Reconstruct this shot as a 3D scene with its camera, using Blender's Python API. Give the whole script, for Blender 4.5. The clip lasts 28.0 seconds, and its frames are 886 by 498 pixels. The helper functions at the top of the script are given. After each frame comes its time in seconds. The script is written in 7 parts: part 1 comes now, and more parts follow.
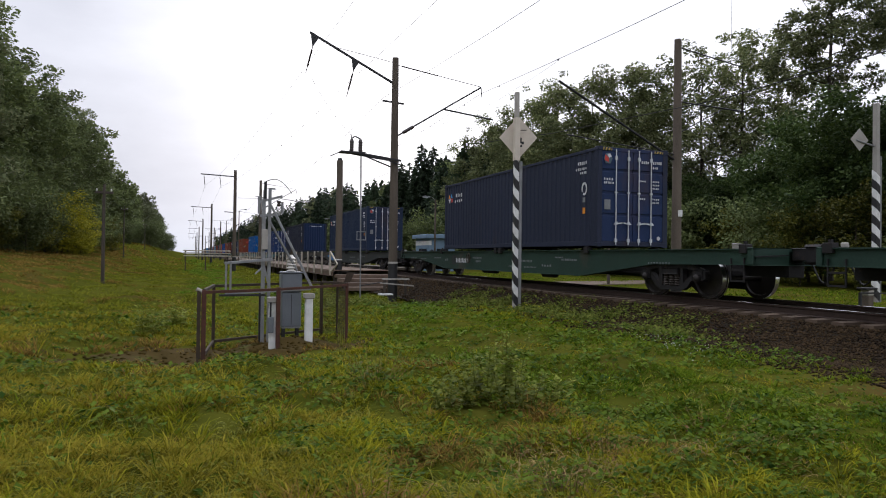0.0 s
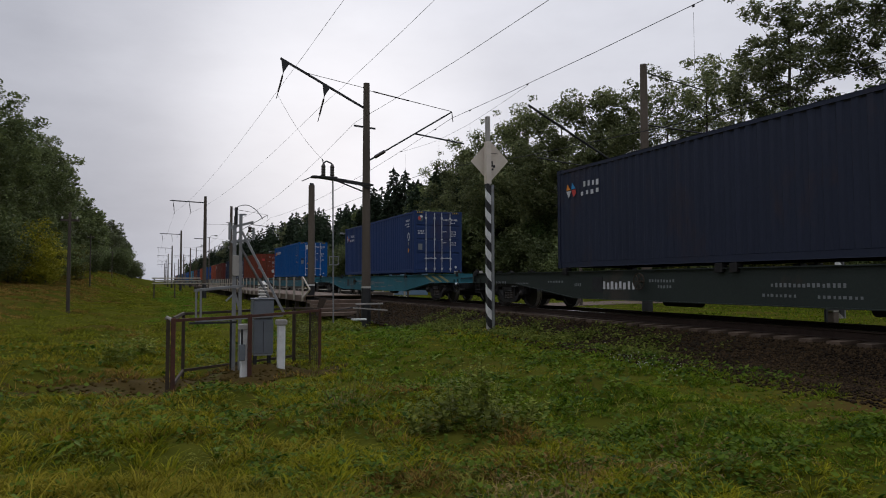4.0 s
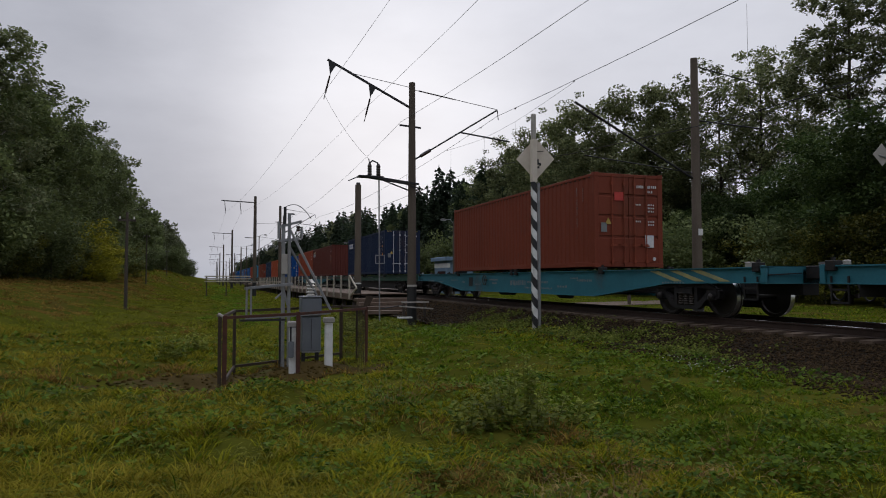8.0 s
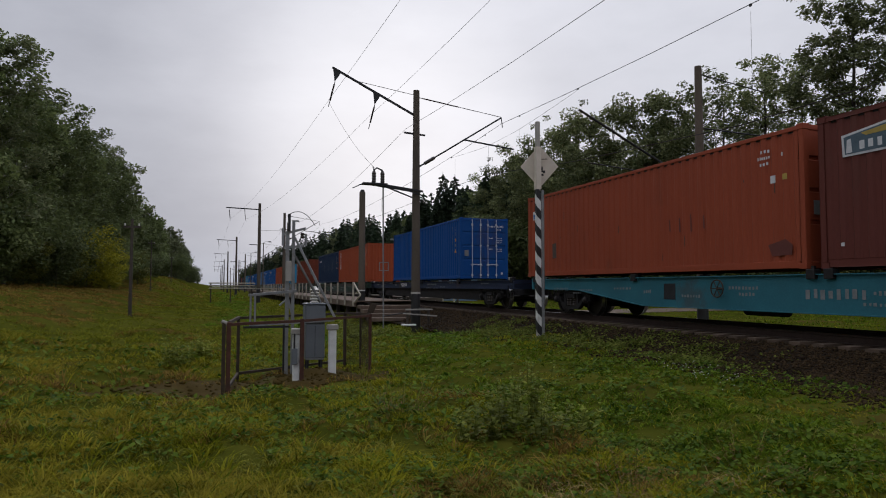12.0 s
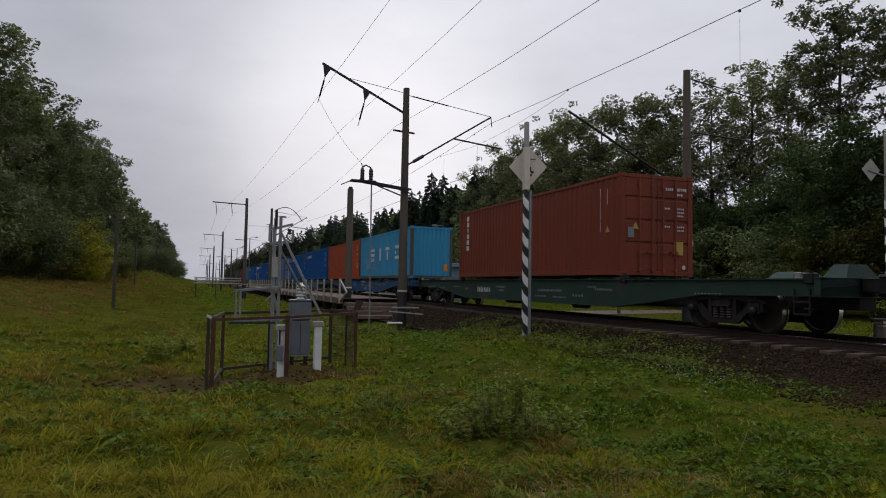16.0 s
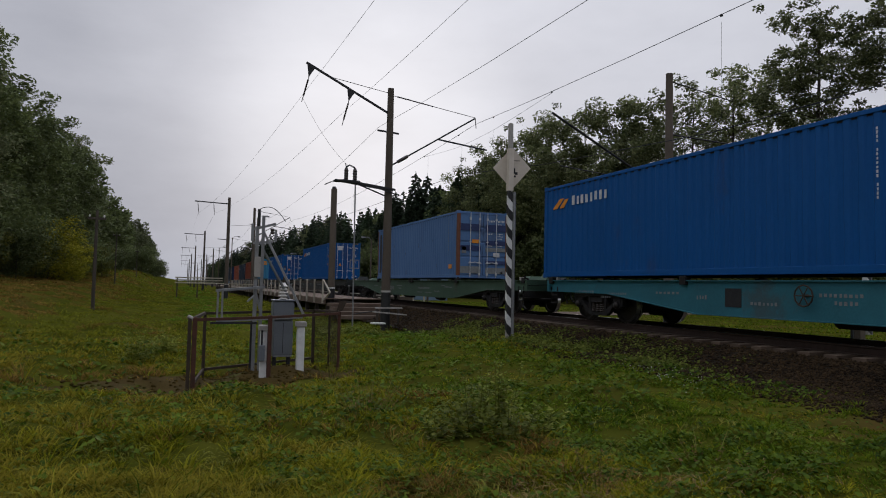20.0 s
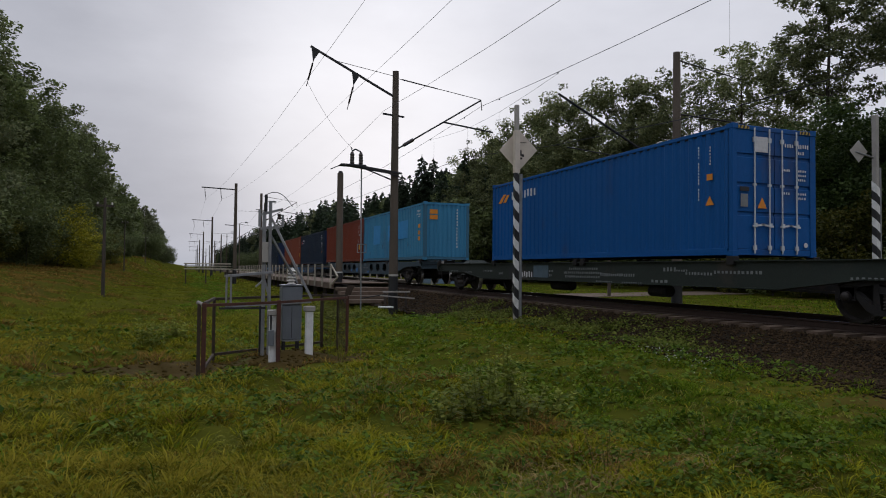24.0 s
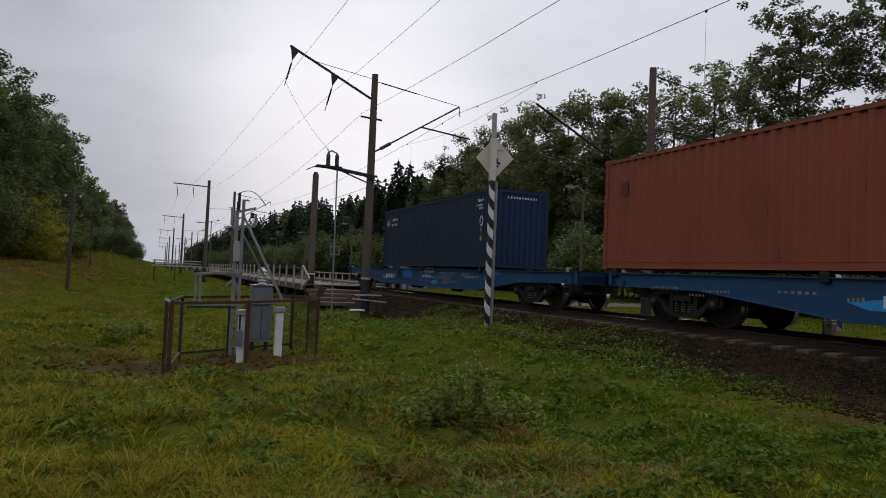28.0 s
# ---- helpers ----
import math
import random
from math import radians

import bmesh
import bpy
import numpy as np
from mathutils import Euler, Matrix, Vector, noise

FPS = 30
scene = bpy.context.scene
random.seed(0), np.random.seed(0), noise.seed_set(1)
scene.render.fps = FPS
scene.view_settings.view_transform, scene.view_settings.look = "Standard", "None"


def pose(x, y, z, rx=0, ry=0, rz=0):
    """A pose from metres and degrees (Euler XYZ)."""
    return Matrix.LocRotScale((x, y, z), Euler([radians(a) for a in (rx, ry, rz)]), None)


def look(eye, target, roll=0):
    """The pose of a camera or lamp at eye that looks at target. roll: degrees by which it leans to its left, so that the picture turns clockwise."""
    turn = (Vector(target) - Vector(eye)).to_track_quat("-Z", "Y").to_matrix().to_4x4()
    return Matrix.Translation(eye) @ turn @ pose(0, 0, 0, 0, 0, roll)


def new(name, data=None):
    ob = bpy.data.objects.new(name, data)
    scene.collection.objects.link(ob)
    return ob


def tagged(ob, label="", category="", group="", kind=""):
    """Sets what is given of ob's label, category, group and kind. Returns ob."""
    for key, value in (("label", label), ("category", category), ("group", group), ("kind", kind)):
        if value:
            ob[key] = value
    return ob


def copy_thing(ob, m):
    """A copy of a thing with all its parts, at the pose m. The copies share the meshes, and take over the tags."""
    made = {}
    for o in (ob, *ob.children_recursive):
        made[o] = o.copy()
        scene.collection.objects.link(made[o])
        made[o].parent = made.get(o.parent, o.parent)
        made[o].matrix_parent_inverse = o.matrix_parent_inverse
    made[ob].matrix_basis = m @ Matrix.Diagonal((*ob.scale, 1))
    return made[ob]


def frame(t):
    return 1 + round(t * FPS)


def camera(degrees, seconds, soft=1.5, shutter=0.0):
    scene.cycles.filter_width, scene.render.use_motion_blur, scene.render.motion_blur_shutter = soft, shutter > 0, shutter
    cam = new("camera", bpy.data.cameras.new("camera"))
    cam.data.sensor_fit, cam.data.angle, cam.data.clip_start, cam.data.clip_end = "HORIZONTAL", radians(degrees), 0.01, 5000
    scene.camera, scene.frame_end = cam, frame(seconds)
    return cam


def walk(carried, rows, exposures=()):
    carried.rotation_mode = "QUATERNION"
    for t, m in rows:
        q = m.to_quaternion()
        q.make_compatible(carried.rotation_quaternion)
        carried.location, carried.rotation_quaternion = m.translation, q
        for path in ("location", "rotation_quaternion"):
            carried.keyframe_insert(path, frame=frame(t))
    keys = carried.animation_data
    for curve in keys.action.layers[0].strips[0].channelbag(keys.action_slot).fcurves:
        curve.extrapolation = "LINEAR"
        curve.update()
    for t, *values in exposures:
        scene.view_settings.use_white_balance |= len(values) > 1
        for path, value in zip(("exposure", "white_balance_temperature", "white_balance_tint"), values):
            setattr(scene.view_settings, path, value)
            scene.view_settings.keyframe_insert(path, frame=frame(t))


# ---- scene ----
# ---- the camera: held by hand at one spot beside the line; z = 0 is the rail head, y runs along the track ----
cam = camera(66.9, 28.0, soft=1.0)
EYE = (0.0, 0.0, 0.9)
TURNS = [
    (0, 90.66, -0.73, -20.93), (0.5, 89.59, 0.47, -22.31), (1, 90.53, -0.31, -23.56), (1.5, 91.57, -0.15, -24.17),
    (2, 91.90, -0.26, -24.13), (2.5, 91.97, -0.02, -24.42), (3, 91.90, 0.49, -24.53), (3.5, 91.87, 0.72, -23.39),
    (4, 92.68, 0.16, -23.20), (4.5, 92.54, 0.28, -21.81), (6.5, 91.91, 0.85, -21.54), (7, 91.84, 0.56, -21.16),
    (7.5, 91.33, 0.16, -19.69), (8, 92.57, 0.04, -19.32), (8.5, 92.02, 0.82, -18.61), (9, 92.22, -0.24, -19.34),
    (9.5, 92.86, -0.06, -18.80), (10, 92.65, 0.23, -19.59), (10.5, 93.46, -0.57, -19.34), (11, 93.41, -0.31, -18.91),
    (11.5, 92.72, -0.14, -18.78), (12, 93.19, -0.09, -18.99), (12.5, 93.49, -0.72, -19.28), (14.5, 93.44, -1.19, -20.23),
    (15, 92.69, -0.89, -20.21), (15.5, 92.89, -0.73, -20.17), (16, 93.08, -1.02, -20.12), (16.5, 93.68, -0.99, -19.95),
    (17, 93.12, -0.78, -20.94), (17.5, 92.82, -0.87, -21.14), (18, 92.85, -1.45, -22.65), (18.5, 92.23, -1.10, -21.63),
    (19, 92.89, -1.32, -21.63), (19.5, 92.98, -1.24, -21.76), (20, 93.16, -1.22, -21.52), (20.5, 92.54, -1.33, -21.82),
    (21, 92.88, -1.37, -21.99), (21.5, 92.70, -1.24, -22.56), (23.5, 92.24, -0.58, -22.07), (24, 91.72, -0.59, -20.89),
    (24.5, 92.38, -0.98, -20.76), (25, 92.91, -1.34, -21.05), (25.5, 93.01, -1.80, -21.20), (26, 92.98, -2.16, -21.34),
    (26.5, 92.75, -2.28, -22.04), (27, 92.63, -1.72, -21.81), (27.5, 92.82, -2.39, -21.90), (28, 92.23, -2.42, -23.21),
]
walk(cam, [(t, pose(*EYE, rx, ry, rz)) for t, rx, ry, rz in TURNS],
     exposures=[(0.0, 0.72), (0.35, 0.62), (0.8, 0.38), (1.2, 0.2), (1.6, 0.08), (2.1, -0.05), (4.5, 0.0), (7.0, 0.0), (8.0, -0.06), (10.0, -0.08), (12.0, -0.02), (16.0, -0.07), (18.0, -0.17), (19.5, -0.13), (21.0, -0.10), (24.0, -0.02), (28.0, -0.03)])

# ---- light: an overcast sky, brightest where the sun stands behind the cloud ----
SUN_AZ, SUN_EL = 14.0, 13.5          # degrees from +y towards +x, and above the horizon
world = bpy.data.worlds.new("overcast_sky")
scene.world = world
world.use_nodes = True
wt = world.node_tree
wt.nodes.clear()


def wnode(kind, **props):
    n = wt.nodes.new(kind)
    for k, v in props.items():
        n.inputs[k.replace("_", " ")].default_value = v
    return n


sky = wt.nodes.new("ShaderNodeTexSky")
sky.sky_type, sky.sun_disc = "NISHITA", False
sky.sun_elevation, sky.sun_rotation = radians(SUN_EL), radians(SUN_AZ)
sky.air_density, sky.dust_density = 1.5, 5.0
coord = wt.nodes.new("ShaderNodeTexCoord")
squash = wnode("ShaderNodeMapping", Scale=(1.0, 1.0, 2.4))
cloud = wnode("ShaderNodeTexNoise", Scale=2.6, Detail=7.0, Roughness=0.58)
ramp = wt.nodes.new("ShaderNodeValToRGB")
ramp.color_ramp.elements[0].position, ramp.color_ramp.elements[0].color = 0.33, (0.405, 0.420, 0.486, 1)
ramp.color_ramp.elements[1].position, ramp.color_ramp.elements[1].color = 0.70, (0.525, 0.540, 0.612, 1)
# a soft brightening of the cloud round the sun
sun_way = Vector((math.sin(radians(SUN_AZ)) * math.cos(radians(SUN_EL)), math.cos(radians(SUN_AZ)) * math.cos(radians(SUN_EL)), math.sin(radians(SUN_EL))))
dot = wt.nodes.new("ShaderNodeVectorMath")
dot.operation = "DOT_PRODUCT"
dot.inputs[1].default_value = sun_way
near = wt.nodes.new("ShaderNodeMapRange")
near.interpolation_type = "SMOOTHSTEP"
near.inputs["From Min"].default_value, near.inputs["From Max"].default_value = 0.965, 1.0
near.inputs["To Min"].default_value, near.inputs["To Max"].default_value = 0.0, 0.15
glow = wt.nodes.new("ShaderNodeMixRGB")
glow.blend_type = "ADD"
glow.inputs["Color2"].default_value = (1.0, 1.0, 1.0, 1)
mix = wt.nodes.new("ShaderNodeMixRGB")
mix.inputs["Fac"].default_value = 0.0012
back = wnode("ShaderNodeBackground", Strength=1.0)
wout = wt.nodes.new("ShaderNodeOutputWorld")
wl = wt.links.new
wl(coord.outputs["Generated"], squash.inputs["Vector"])
wl(squash.outputs["Vector"], cloud.inputs["Vector"])
wl(cloud.outputs["Fac"], ramp.inputs["Fac"])
wl(coord.outputs["Generated"], dot.inputs[0])
wl(dot.outputs["Value"], near.inputs["Value"])
wl(near.outputs["Result"], glow.inputs["Fac"])
# and a broad lightening of the cover on that side
side_way = Vector((math.sin(radians(30)) * math.cos(radians(20)), math.cos(radians(30)) * math.cos(radians(20)), math.sin(radians(20))))
dot2 = wt.nodes.new("ShaderNodeVectorMath")
dot2.operation = "DOT_PRODUCT"
dot2.inputs[1].default_value = side_way
broad = wt.nodes.new("ShaderNodeMapRange")
broad.interpolation_type = "SMOOTHSTEP"
broad.inputs["From Min"].default_value, broad.inputs["From Max"].default_value = 0.78, 0.985
broad.inputs["To Min"].default_value, broad.inputs["To Max"].default_value = 0.0, 0.25
glow2 = wt.nodes.new("ShaderNodeMixRGB")
glow2.blend_type = "ADD"
glow2.inputs["Color2"].default_value = (1.0, 0.99, 1.03, 1)
wl(coord.outputs["Generated"], dot2.inputs[0])
wl(dot2.outputs["Value"], broad.inputs["Value"])
wl(broad.outputs["Result"], glow2.inputs["Fac"])
wl(ramp.outputs["Color"], glow2.inputs["Color1"])
wl(glow2.outputs["Color"], glow.inputs["Color1"])
wl(glow.outputs["Color"], mix.inputs["Color1"])
wl(sky.outputs["Color"], mix.inputs["Color2"])
# an overcast sky grows brighter towards the zenith
split = wt.nodes.new("ShaderNodeSeparateXYZ")
rise = wt.nodes.new("ShaderNodeMapRange")
rise.interpolation_type = "SMOOTHSTEP"
rise.inputs["From Min"].default_value, rise.inputs["From Max"].default_value = 0.42, 1.0
rise.inputs["To Min"].default_value, rise.inputs["To Max"].default_value = 1.0, 2.9
wl(coord.outputs["Generated"], split.inputs[0])
wl(split.outputs["Z"], rise.inputs["Value"])
wl(rise.outputs["Result"], back.inputs["Strength"])
wl(mix.outputs["Color"], back.inputs["Color"])
wl(back.outputs["Background"], wout.inputs["Surface"])
sun = new("sun", bpy.data.lights.new("sun", "SUN"))
sun.data.energy, sun.data.angle, sun.data.color = 0.25, radians(25), (1.0, 0.96, 0.9)
sun.matrix_world = look(tuple(sun_way * 50), (0, 0, 0))


# ---- materials ----
def material(name, a, b=None, scale=4.0, fine=60.0, rough=0.8, metal=0.0, bump=0.2, third=None, stretch=(1, 1, 1), spread=0.5, tint=0.0, owncolour=False, amount=1.0, gloss=0.4):
    """Two colours mixed by a coarse and a fine noise, a third in patches, relief from the fine noise; tint: how far single pieces differ in brightness."""
    m = bpy.data.materials.new(name)
    m.use_nodes = True
    nt = m.node_tree
    n, ln = nt.nodes, nt.links.new
    bsdf = n["Principled BSDF"]
    bsdf.inputs["Metallic"].default_value = metal
    bsdf.inputs["Specular IOR Level"].default_value = gloss
    tc = n.new("ShaderNodeTexCoord")
    mp = n.new("ShaderNodeMapping")
    mp.inputs["Scale"].default_value = stretch
    ln(tc.outputs["Object"], mp.inputs["Vector"])
    n1 = n.new("ShaderNodeTexNoise")
    n1.inputs["Scale"].default_value, n1.inputs["Detail"].default_value = scale, 5
    n2 = n.new("ShaderNodeTexNoise")
    n2.inputs["Scale"].default_value, n2.inputs["Detail"].default_value = fine, 3
    for x in (n1, n2):
        ln(mp.outputs["Vector"], x.inputs["Vector"])
    mx = n.new("ShaderNodeMath")
    mx.operation = "MULTIPLY_ADD"
    ln(n1.outputs["Fac"], mx.inputs[0])
    mx.inputs[1].default_value = 0.65
    half = n.new("ShaderNodeMath")
    half.operation = "MULTIPLY"
    ln(n2.outputs["Fac"], half.inputs[0])
    half.inputs[1].default_value = 0.35
    ln(half.outputs[0], mx.inputs[2])
    rmp = n.new("ShaderNodeMapRange")
    rmp.inputs["From Min"].default_value, rmp.inputs["From Max"].default_value = 0.5 - spread * 0.4, 0.5 + spread * 0.4
    ln(mx.outputs[0], rmp.inputs["Value"])
    col = n.new("ShaderNodeMixRGB")
    col.inputs["Color1"].default_value = (*a, 1)
    b = b or tuple(c * 0.75 for c in a)
    col.inputs["Color2"].default_value = (*b, 1)
    ln(rmp.outputs["Result"], col.inputs["Fac"])
    last = col.outputs["Color"]
    info = n.new("ShaderNodeObjectInfo")
    if owncolour:
        ln(info.outputs["Color"], col.inputs["Color1"])
        dk = n.new("ShaderNodeMixRGB")
        dk.blend_type = "MULTIPLY"
        dk.inputs["Fac"].default_value = 1.0
        dk.inputs["Color2"].default_value = (*b, 1)
        ln(info.outputs["Color"], dk.inputs["Color1"])
        ln(dk.outputs["Color"], col.inputs["Color2"])
    if third:
        n3 = n.new("ShaderNodeTexNoise")
        n3.inputs["Scale"].default_value, n3.inputs["Detail"].default_value = scale * 0.6, 8
        n3.inputs["Roughness"].default_value = 0.7
        ln(mp.outputs["Vector"], n3.inputs["Vector"])
        r3 = n.new("ShaderNodeMapRange")
        r3.inputs["From Min"].default_value, r3.inputs["From Max"].default_value = 0.56, 0.68
        r3.inputs["To Max"].default_value = amount
        ln(n3.outputs["Fac"], r3.inputs["Value"])
        c3 = n.new("ShaderNodeMixRGB")
        c3.inputs["Color2"].default_value = (*third, 1)
        ln(r3.outputs["Result"], c3.inputs["Fac"])
        ln(last, c3.inputs["Color1"])
        last = c3.outputs["Color"]
    if tint:
        hs = n.new("ShaderNodeHueSaturation")
        tr = n.new("ShaderNodeMapRange")
        tr.inputs["To Min"].default_value, tr.inputs["To Max"].default_value = 1 - tint, 1 + tint
        ln(info.outputs["Random"], tr.inputs["Value"])
        ln(tr.outputs["Result"], hs.inputs["Value"])
        ln(last, hs.inputs["Color"])
        last = hs.outputs["Color"]
    ln(last, bsdf.inputs["Base Color"])
    rr = n.new("ShaderNodeMapRange")
    rr.inputs["To Min"].default_value, rr.inputs["To Max"].default_value = max(0.03, rough - 0.12), min(1.0, rough + 0.12)
    ln(n2.outputs["Fac"], rr.inputs["Value"])
    ln(rr.outputs["Result"], bsdf.inputs["Roughness"])
    if bump:
        bp = n.new("ShaderNodeBump")
        bp.inputs["Strength"].default_value, bp.inputs["Distance"].default_value = bump, 0.02
        ln(mx.outputs[0], bp.inputs["Height"])
        ln(bp.outputs["Normal"], bsdf.inputs["Normal"])
    return m


def leafy(name, a, b, rough=0.6, clump=0.35, gloss=0.2, tuft=0.0):
    """Foliage: colour differs from leaf to leaf and from bough to bough; some light passes through."""
    m = bpy.data.materials.new(name)
    m.use_nodes = True
    n, ln = m.node_tree.nodes, m.node_tree.links.new
    bsdf = n["Principled BSDF"]
    geo, info, tc = n.new("ShaderNodeNewGeometry"), n.new("ShaderNodeObjectInfo"), n.new("ShaderNodeTexCoord")
    nz = n.new("ShaderNodeTexNoise")
    nz.inputs["Scale"].default_value, nz.inputs["Detail"].default_value = clump, 3
    ln(tc.outputs["Object"], nz.inputs["Vector"])
    add = n.new("ShaderNodeMath")
    add.operation = "ADD"
    ln(geo.outputs["Random Per Island"], add.inputs[0])
    ln(nz.outputs["Fac"], add.inputs[1])
    rg = n.new("ShaderNodeMapRange")
    rg.inputs["From Min"].default_value, rg.inputs["From Max"].default_value = 0.45, 1.55
    ln(add.outputs[0], rg.inputs["Value"])
    if tuft:                                  # whole tufts differ as well as single blades
        n2 = n.new("ShaderNodeTexNoise")
        n2.inputs["Scale"].default_value, n2.inputs["Detail"].default_value = tuft, 2
        ln(tc.outputs["Object"], n2.inputs["Vector"])
        more = n.new("ShaderNodeMath")
        more.operation = "MULTIPLY_ADD"
        more.inputs[1].default_value = 1.5
        ln(n2.outputs["Fac"], more.inputs[0])
        ln(add.outputs[0], more.inputs[2])
        rg.inputs["From Min"].default_value, rg.inputs["From Max"].default_value = 1.15, 2.35
        ln(more.outputs[0], rg.inputs["Value"])
    col = n.new("ShaderNodeMixRGB")
    col.inputs["Color1"].default_value, col.inputs["Color2"].default_value = (*a, 1), (*b, 1)
    ln(rg.outputs["Result"], col.inputs["Fac"])
    hs = n.new("ShaderNodeHueSaturation")
    tr = n.new("ShaderNodeMapRange")
    tr.inputs["To Min"].default_value, tr.inputs["To Max"].default_value = 0.66, 1.34
    ln(info.outputs["Random"], tr.inputs["Value"])
    ln(tr.outputs["Result"], hs.inputs["Value"])
    ln(col.outputs["Color"], hs.inputs["Color"])
    ln(hs.outputs["Color"], bsdf.inputs["Base Color"])
    bsdf.inputs["Roughness"].default_value = rough
    bsdf.inputs["Specular IOR Level"].default_value = gloss
    tl = n.new("ShaderNodeBsdfTranslucent")
    ln(hs.outputs["Color"], tl.inputs["Color"])
    ms = n.new("ShaderNodeMixShader")
    ms.inputs["Fac"].default_value = 0.35
    ln(bsdf.outputs["BSDF"], ms.inputs[1])
    ln(tl.outputs["BSDF"], ms.inputs[2])
    ln(ms.outputs["Shader"], n["Material Output"].inputs["Surface"])
    return m


M = {}
M["paint"] = material("container_paint", (0.1, 0.1, 0.3), (0.68, 0.68, 0.68), 0.9, 22, 0.62, 0.0, 0.06, third=(0.06, 0.032, 0.02), spread=0.9, owncolour=True, amount=0.35, stretch=(1, 1, 0.4), gloss=0.22)
M["wagon_paint"] = material("wagon_paint", (0.1, 0.1, 0.1), (0.55, 0.55, 0.55), 1.2, 30, 0.65, 0.0, 0.1, third=(0.06, 0.04, 0.03), spread=0.8, owncolour=True, amount=0.5)
M["black_steel"] = material("grimy_steel", (0.017, 0.0155, 0.015), (0.008, 0.007, 0.007), 6, 60, 0.7, 0.25, 0.3, third=(0.04, 0.026, 0.018))
M["spring_steel"] = material("rusty_spring_steel", (0.060, 0.048, 0.038), (0.024, 0.019, 0.016), 7, 60, 0.6, 0.3, 0.2)
M["wheel_rim"] = material("worn_wheel_steel", (0.034, 0.028, 0.024), (0.016, 0.014, 0.013), 8, 60, 0.5, 0.45, 0.15)
M["bright_steel"] = material("polished_wheel_flange", (0.80, 0.80, 0.79), (0.62, 0.62, 0.62), 8, 60, 0.30, 1.0, 0.02)
M["rail_head"] = material("polished_rail_head", (0.55, 0.55, 0.56), (0.4, 0.39, 0.38), 5, 80, 0.22, 1.0, 0.03)
M["rail_side"] = material("rusty_rail", (0.05, 0.03, 0.022), (0.025, 0.016, 0.012), 9, 80, 0.85, 0.2, 0.3)
M["sleeper"] = material("weathered_concrete_sleeper", (0.105, 0.072, 0.048), (0.058, 0.040, 0.027), 5, 60, 0.9, 0.0, 0.4, tint=0.25)
M["stone"] = material("crushed_ballast_stone", (0.018, 0.0126, 0.0070), (0.008, 0.0058, 0.0036), 3, 30, 0.95, 0.0, 0.5, third=(0.029, 0.0205, 0.0115), gloss=0.1)
M["concrete"] = material("weathered_concrete", (0.120, 0.096, 0.073), (0.060, 0.047, 0.035), 1.5, 50, 0.9, 0.0, 0.35, stretch=(1, 1, 0.25), third=(0.05, 0.042, 0.034), tint=0.15)
M["pale_concrete"] = material("pale_concrete", (0.36, 0.34, 0.31), (0.24, 0.225, 0.20), 1.8, 50, 0.88, 0.0, 0.3, third=(0.13, 0.115, 0.09), tint=0.12)
M["white_paint"] = material("chalky_white_paint", (0.72, 0.72, 0.70), (0.52, 0.52, 0.50), 5, 60, 0.7, 0.0, 0.12, third=(0.3, 0.28, 0.25), amount=0.6)
M["black_paint"] = material("black_paint", (0.022, 0.022, 0.022), (0.012, 0.012, 0.012), 5, 60, 0.6, 0.0, 0.1)
M["galvanised"] = material("galvanised_steel", (0.27, 0.275, 0.28), (0.17, 0.172, 0.175), 4, 60, 0.5, 0.45, 0.1, third=(0.13, 0.10, 0.075), amount=0.5)
M["zinc_bar"] = material("bright_zinc_coating", (0.58, 0.59, 0.60), (0.40, 0.41, 0.42), 6, 60, 0.5, 0.2, 0.05)
M["dark_steel"] = material("dark_painted_steel", (0.03, 0.03, 0.032), (0.016, 0.016, 0.017), 5, 60, 0.6, 0.3, 0.15)
M["thin_wire"] = material("dull_grey_wire", (0.12, 0.12, 0.125), (0.08, 0.08, 0.085), 5, 60, 0.5, 0.5, 0.0)
M["rust"] = material("rusty_red_paint", (0.092, 0.033, 0.020), (0.048, 0.021, 0.014), 6, 50, 0.85, 0.1, 0.3, third=(0.045, 0.027, 0.018))
M["brown_rust"] = material("rust_brown_steel", (0.056, 0.037, 0.022), (0.028, 0.020, 0.013), 6, 50, 0.85, 0.1, 0.3)
M["grey_enamel"] = material("grey_enamel", (0.150, 0.165, 0.180), (0.105, 0.115, 0.127), 2, 40, 0.5, 0.1, 0.06, third=(0.1, 0.085, 0.07), amount=0.4)
M["porcelain"] = material("brown_glazed_porcelain", (0.03, 0.018, 0.014), (0.016, 0.010, 0.008), 6, 40, 0.2, 0.0, 0.0)
M["white_porcelain"] = material("white_glazed_porcelain", (0.6, 0.58, 0.53), (0.42, 0.40, 0.36), 6, 40, 0.25, 0.0, 0.0)
M["wood"] = material("weathered_timber", (0.155, 0.108, 0.076), (0.085, 0.058, 0.042), 3, 40, 0.85, 0.0, 0.4, stretch=(1, 0.15, 1), tint=0.2)
M["old_wood"] = material("dark_old_timber", (0.07, 0.055, 0.043), (0.035, 0.028, 0.022), 3, 40, 0.9, 0.0, 0.4, stretch=(1, 1, 0.12))
M["board_paint"] = material("weathered_cream_board", (0.62, 0.55, 0.46), (0.48, 0.42, 0.35), 3, 50, 0.75, 0.0, 0.1, third=(0.42, 0.36, 0.29), amount=0.5)
M["white_mark"] = material("white_stencil_paint", (0.62, 0.62, 0.62), (0.42, 0.42, 0.43), 9, 60, 0.7, 0.0, 0.0)
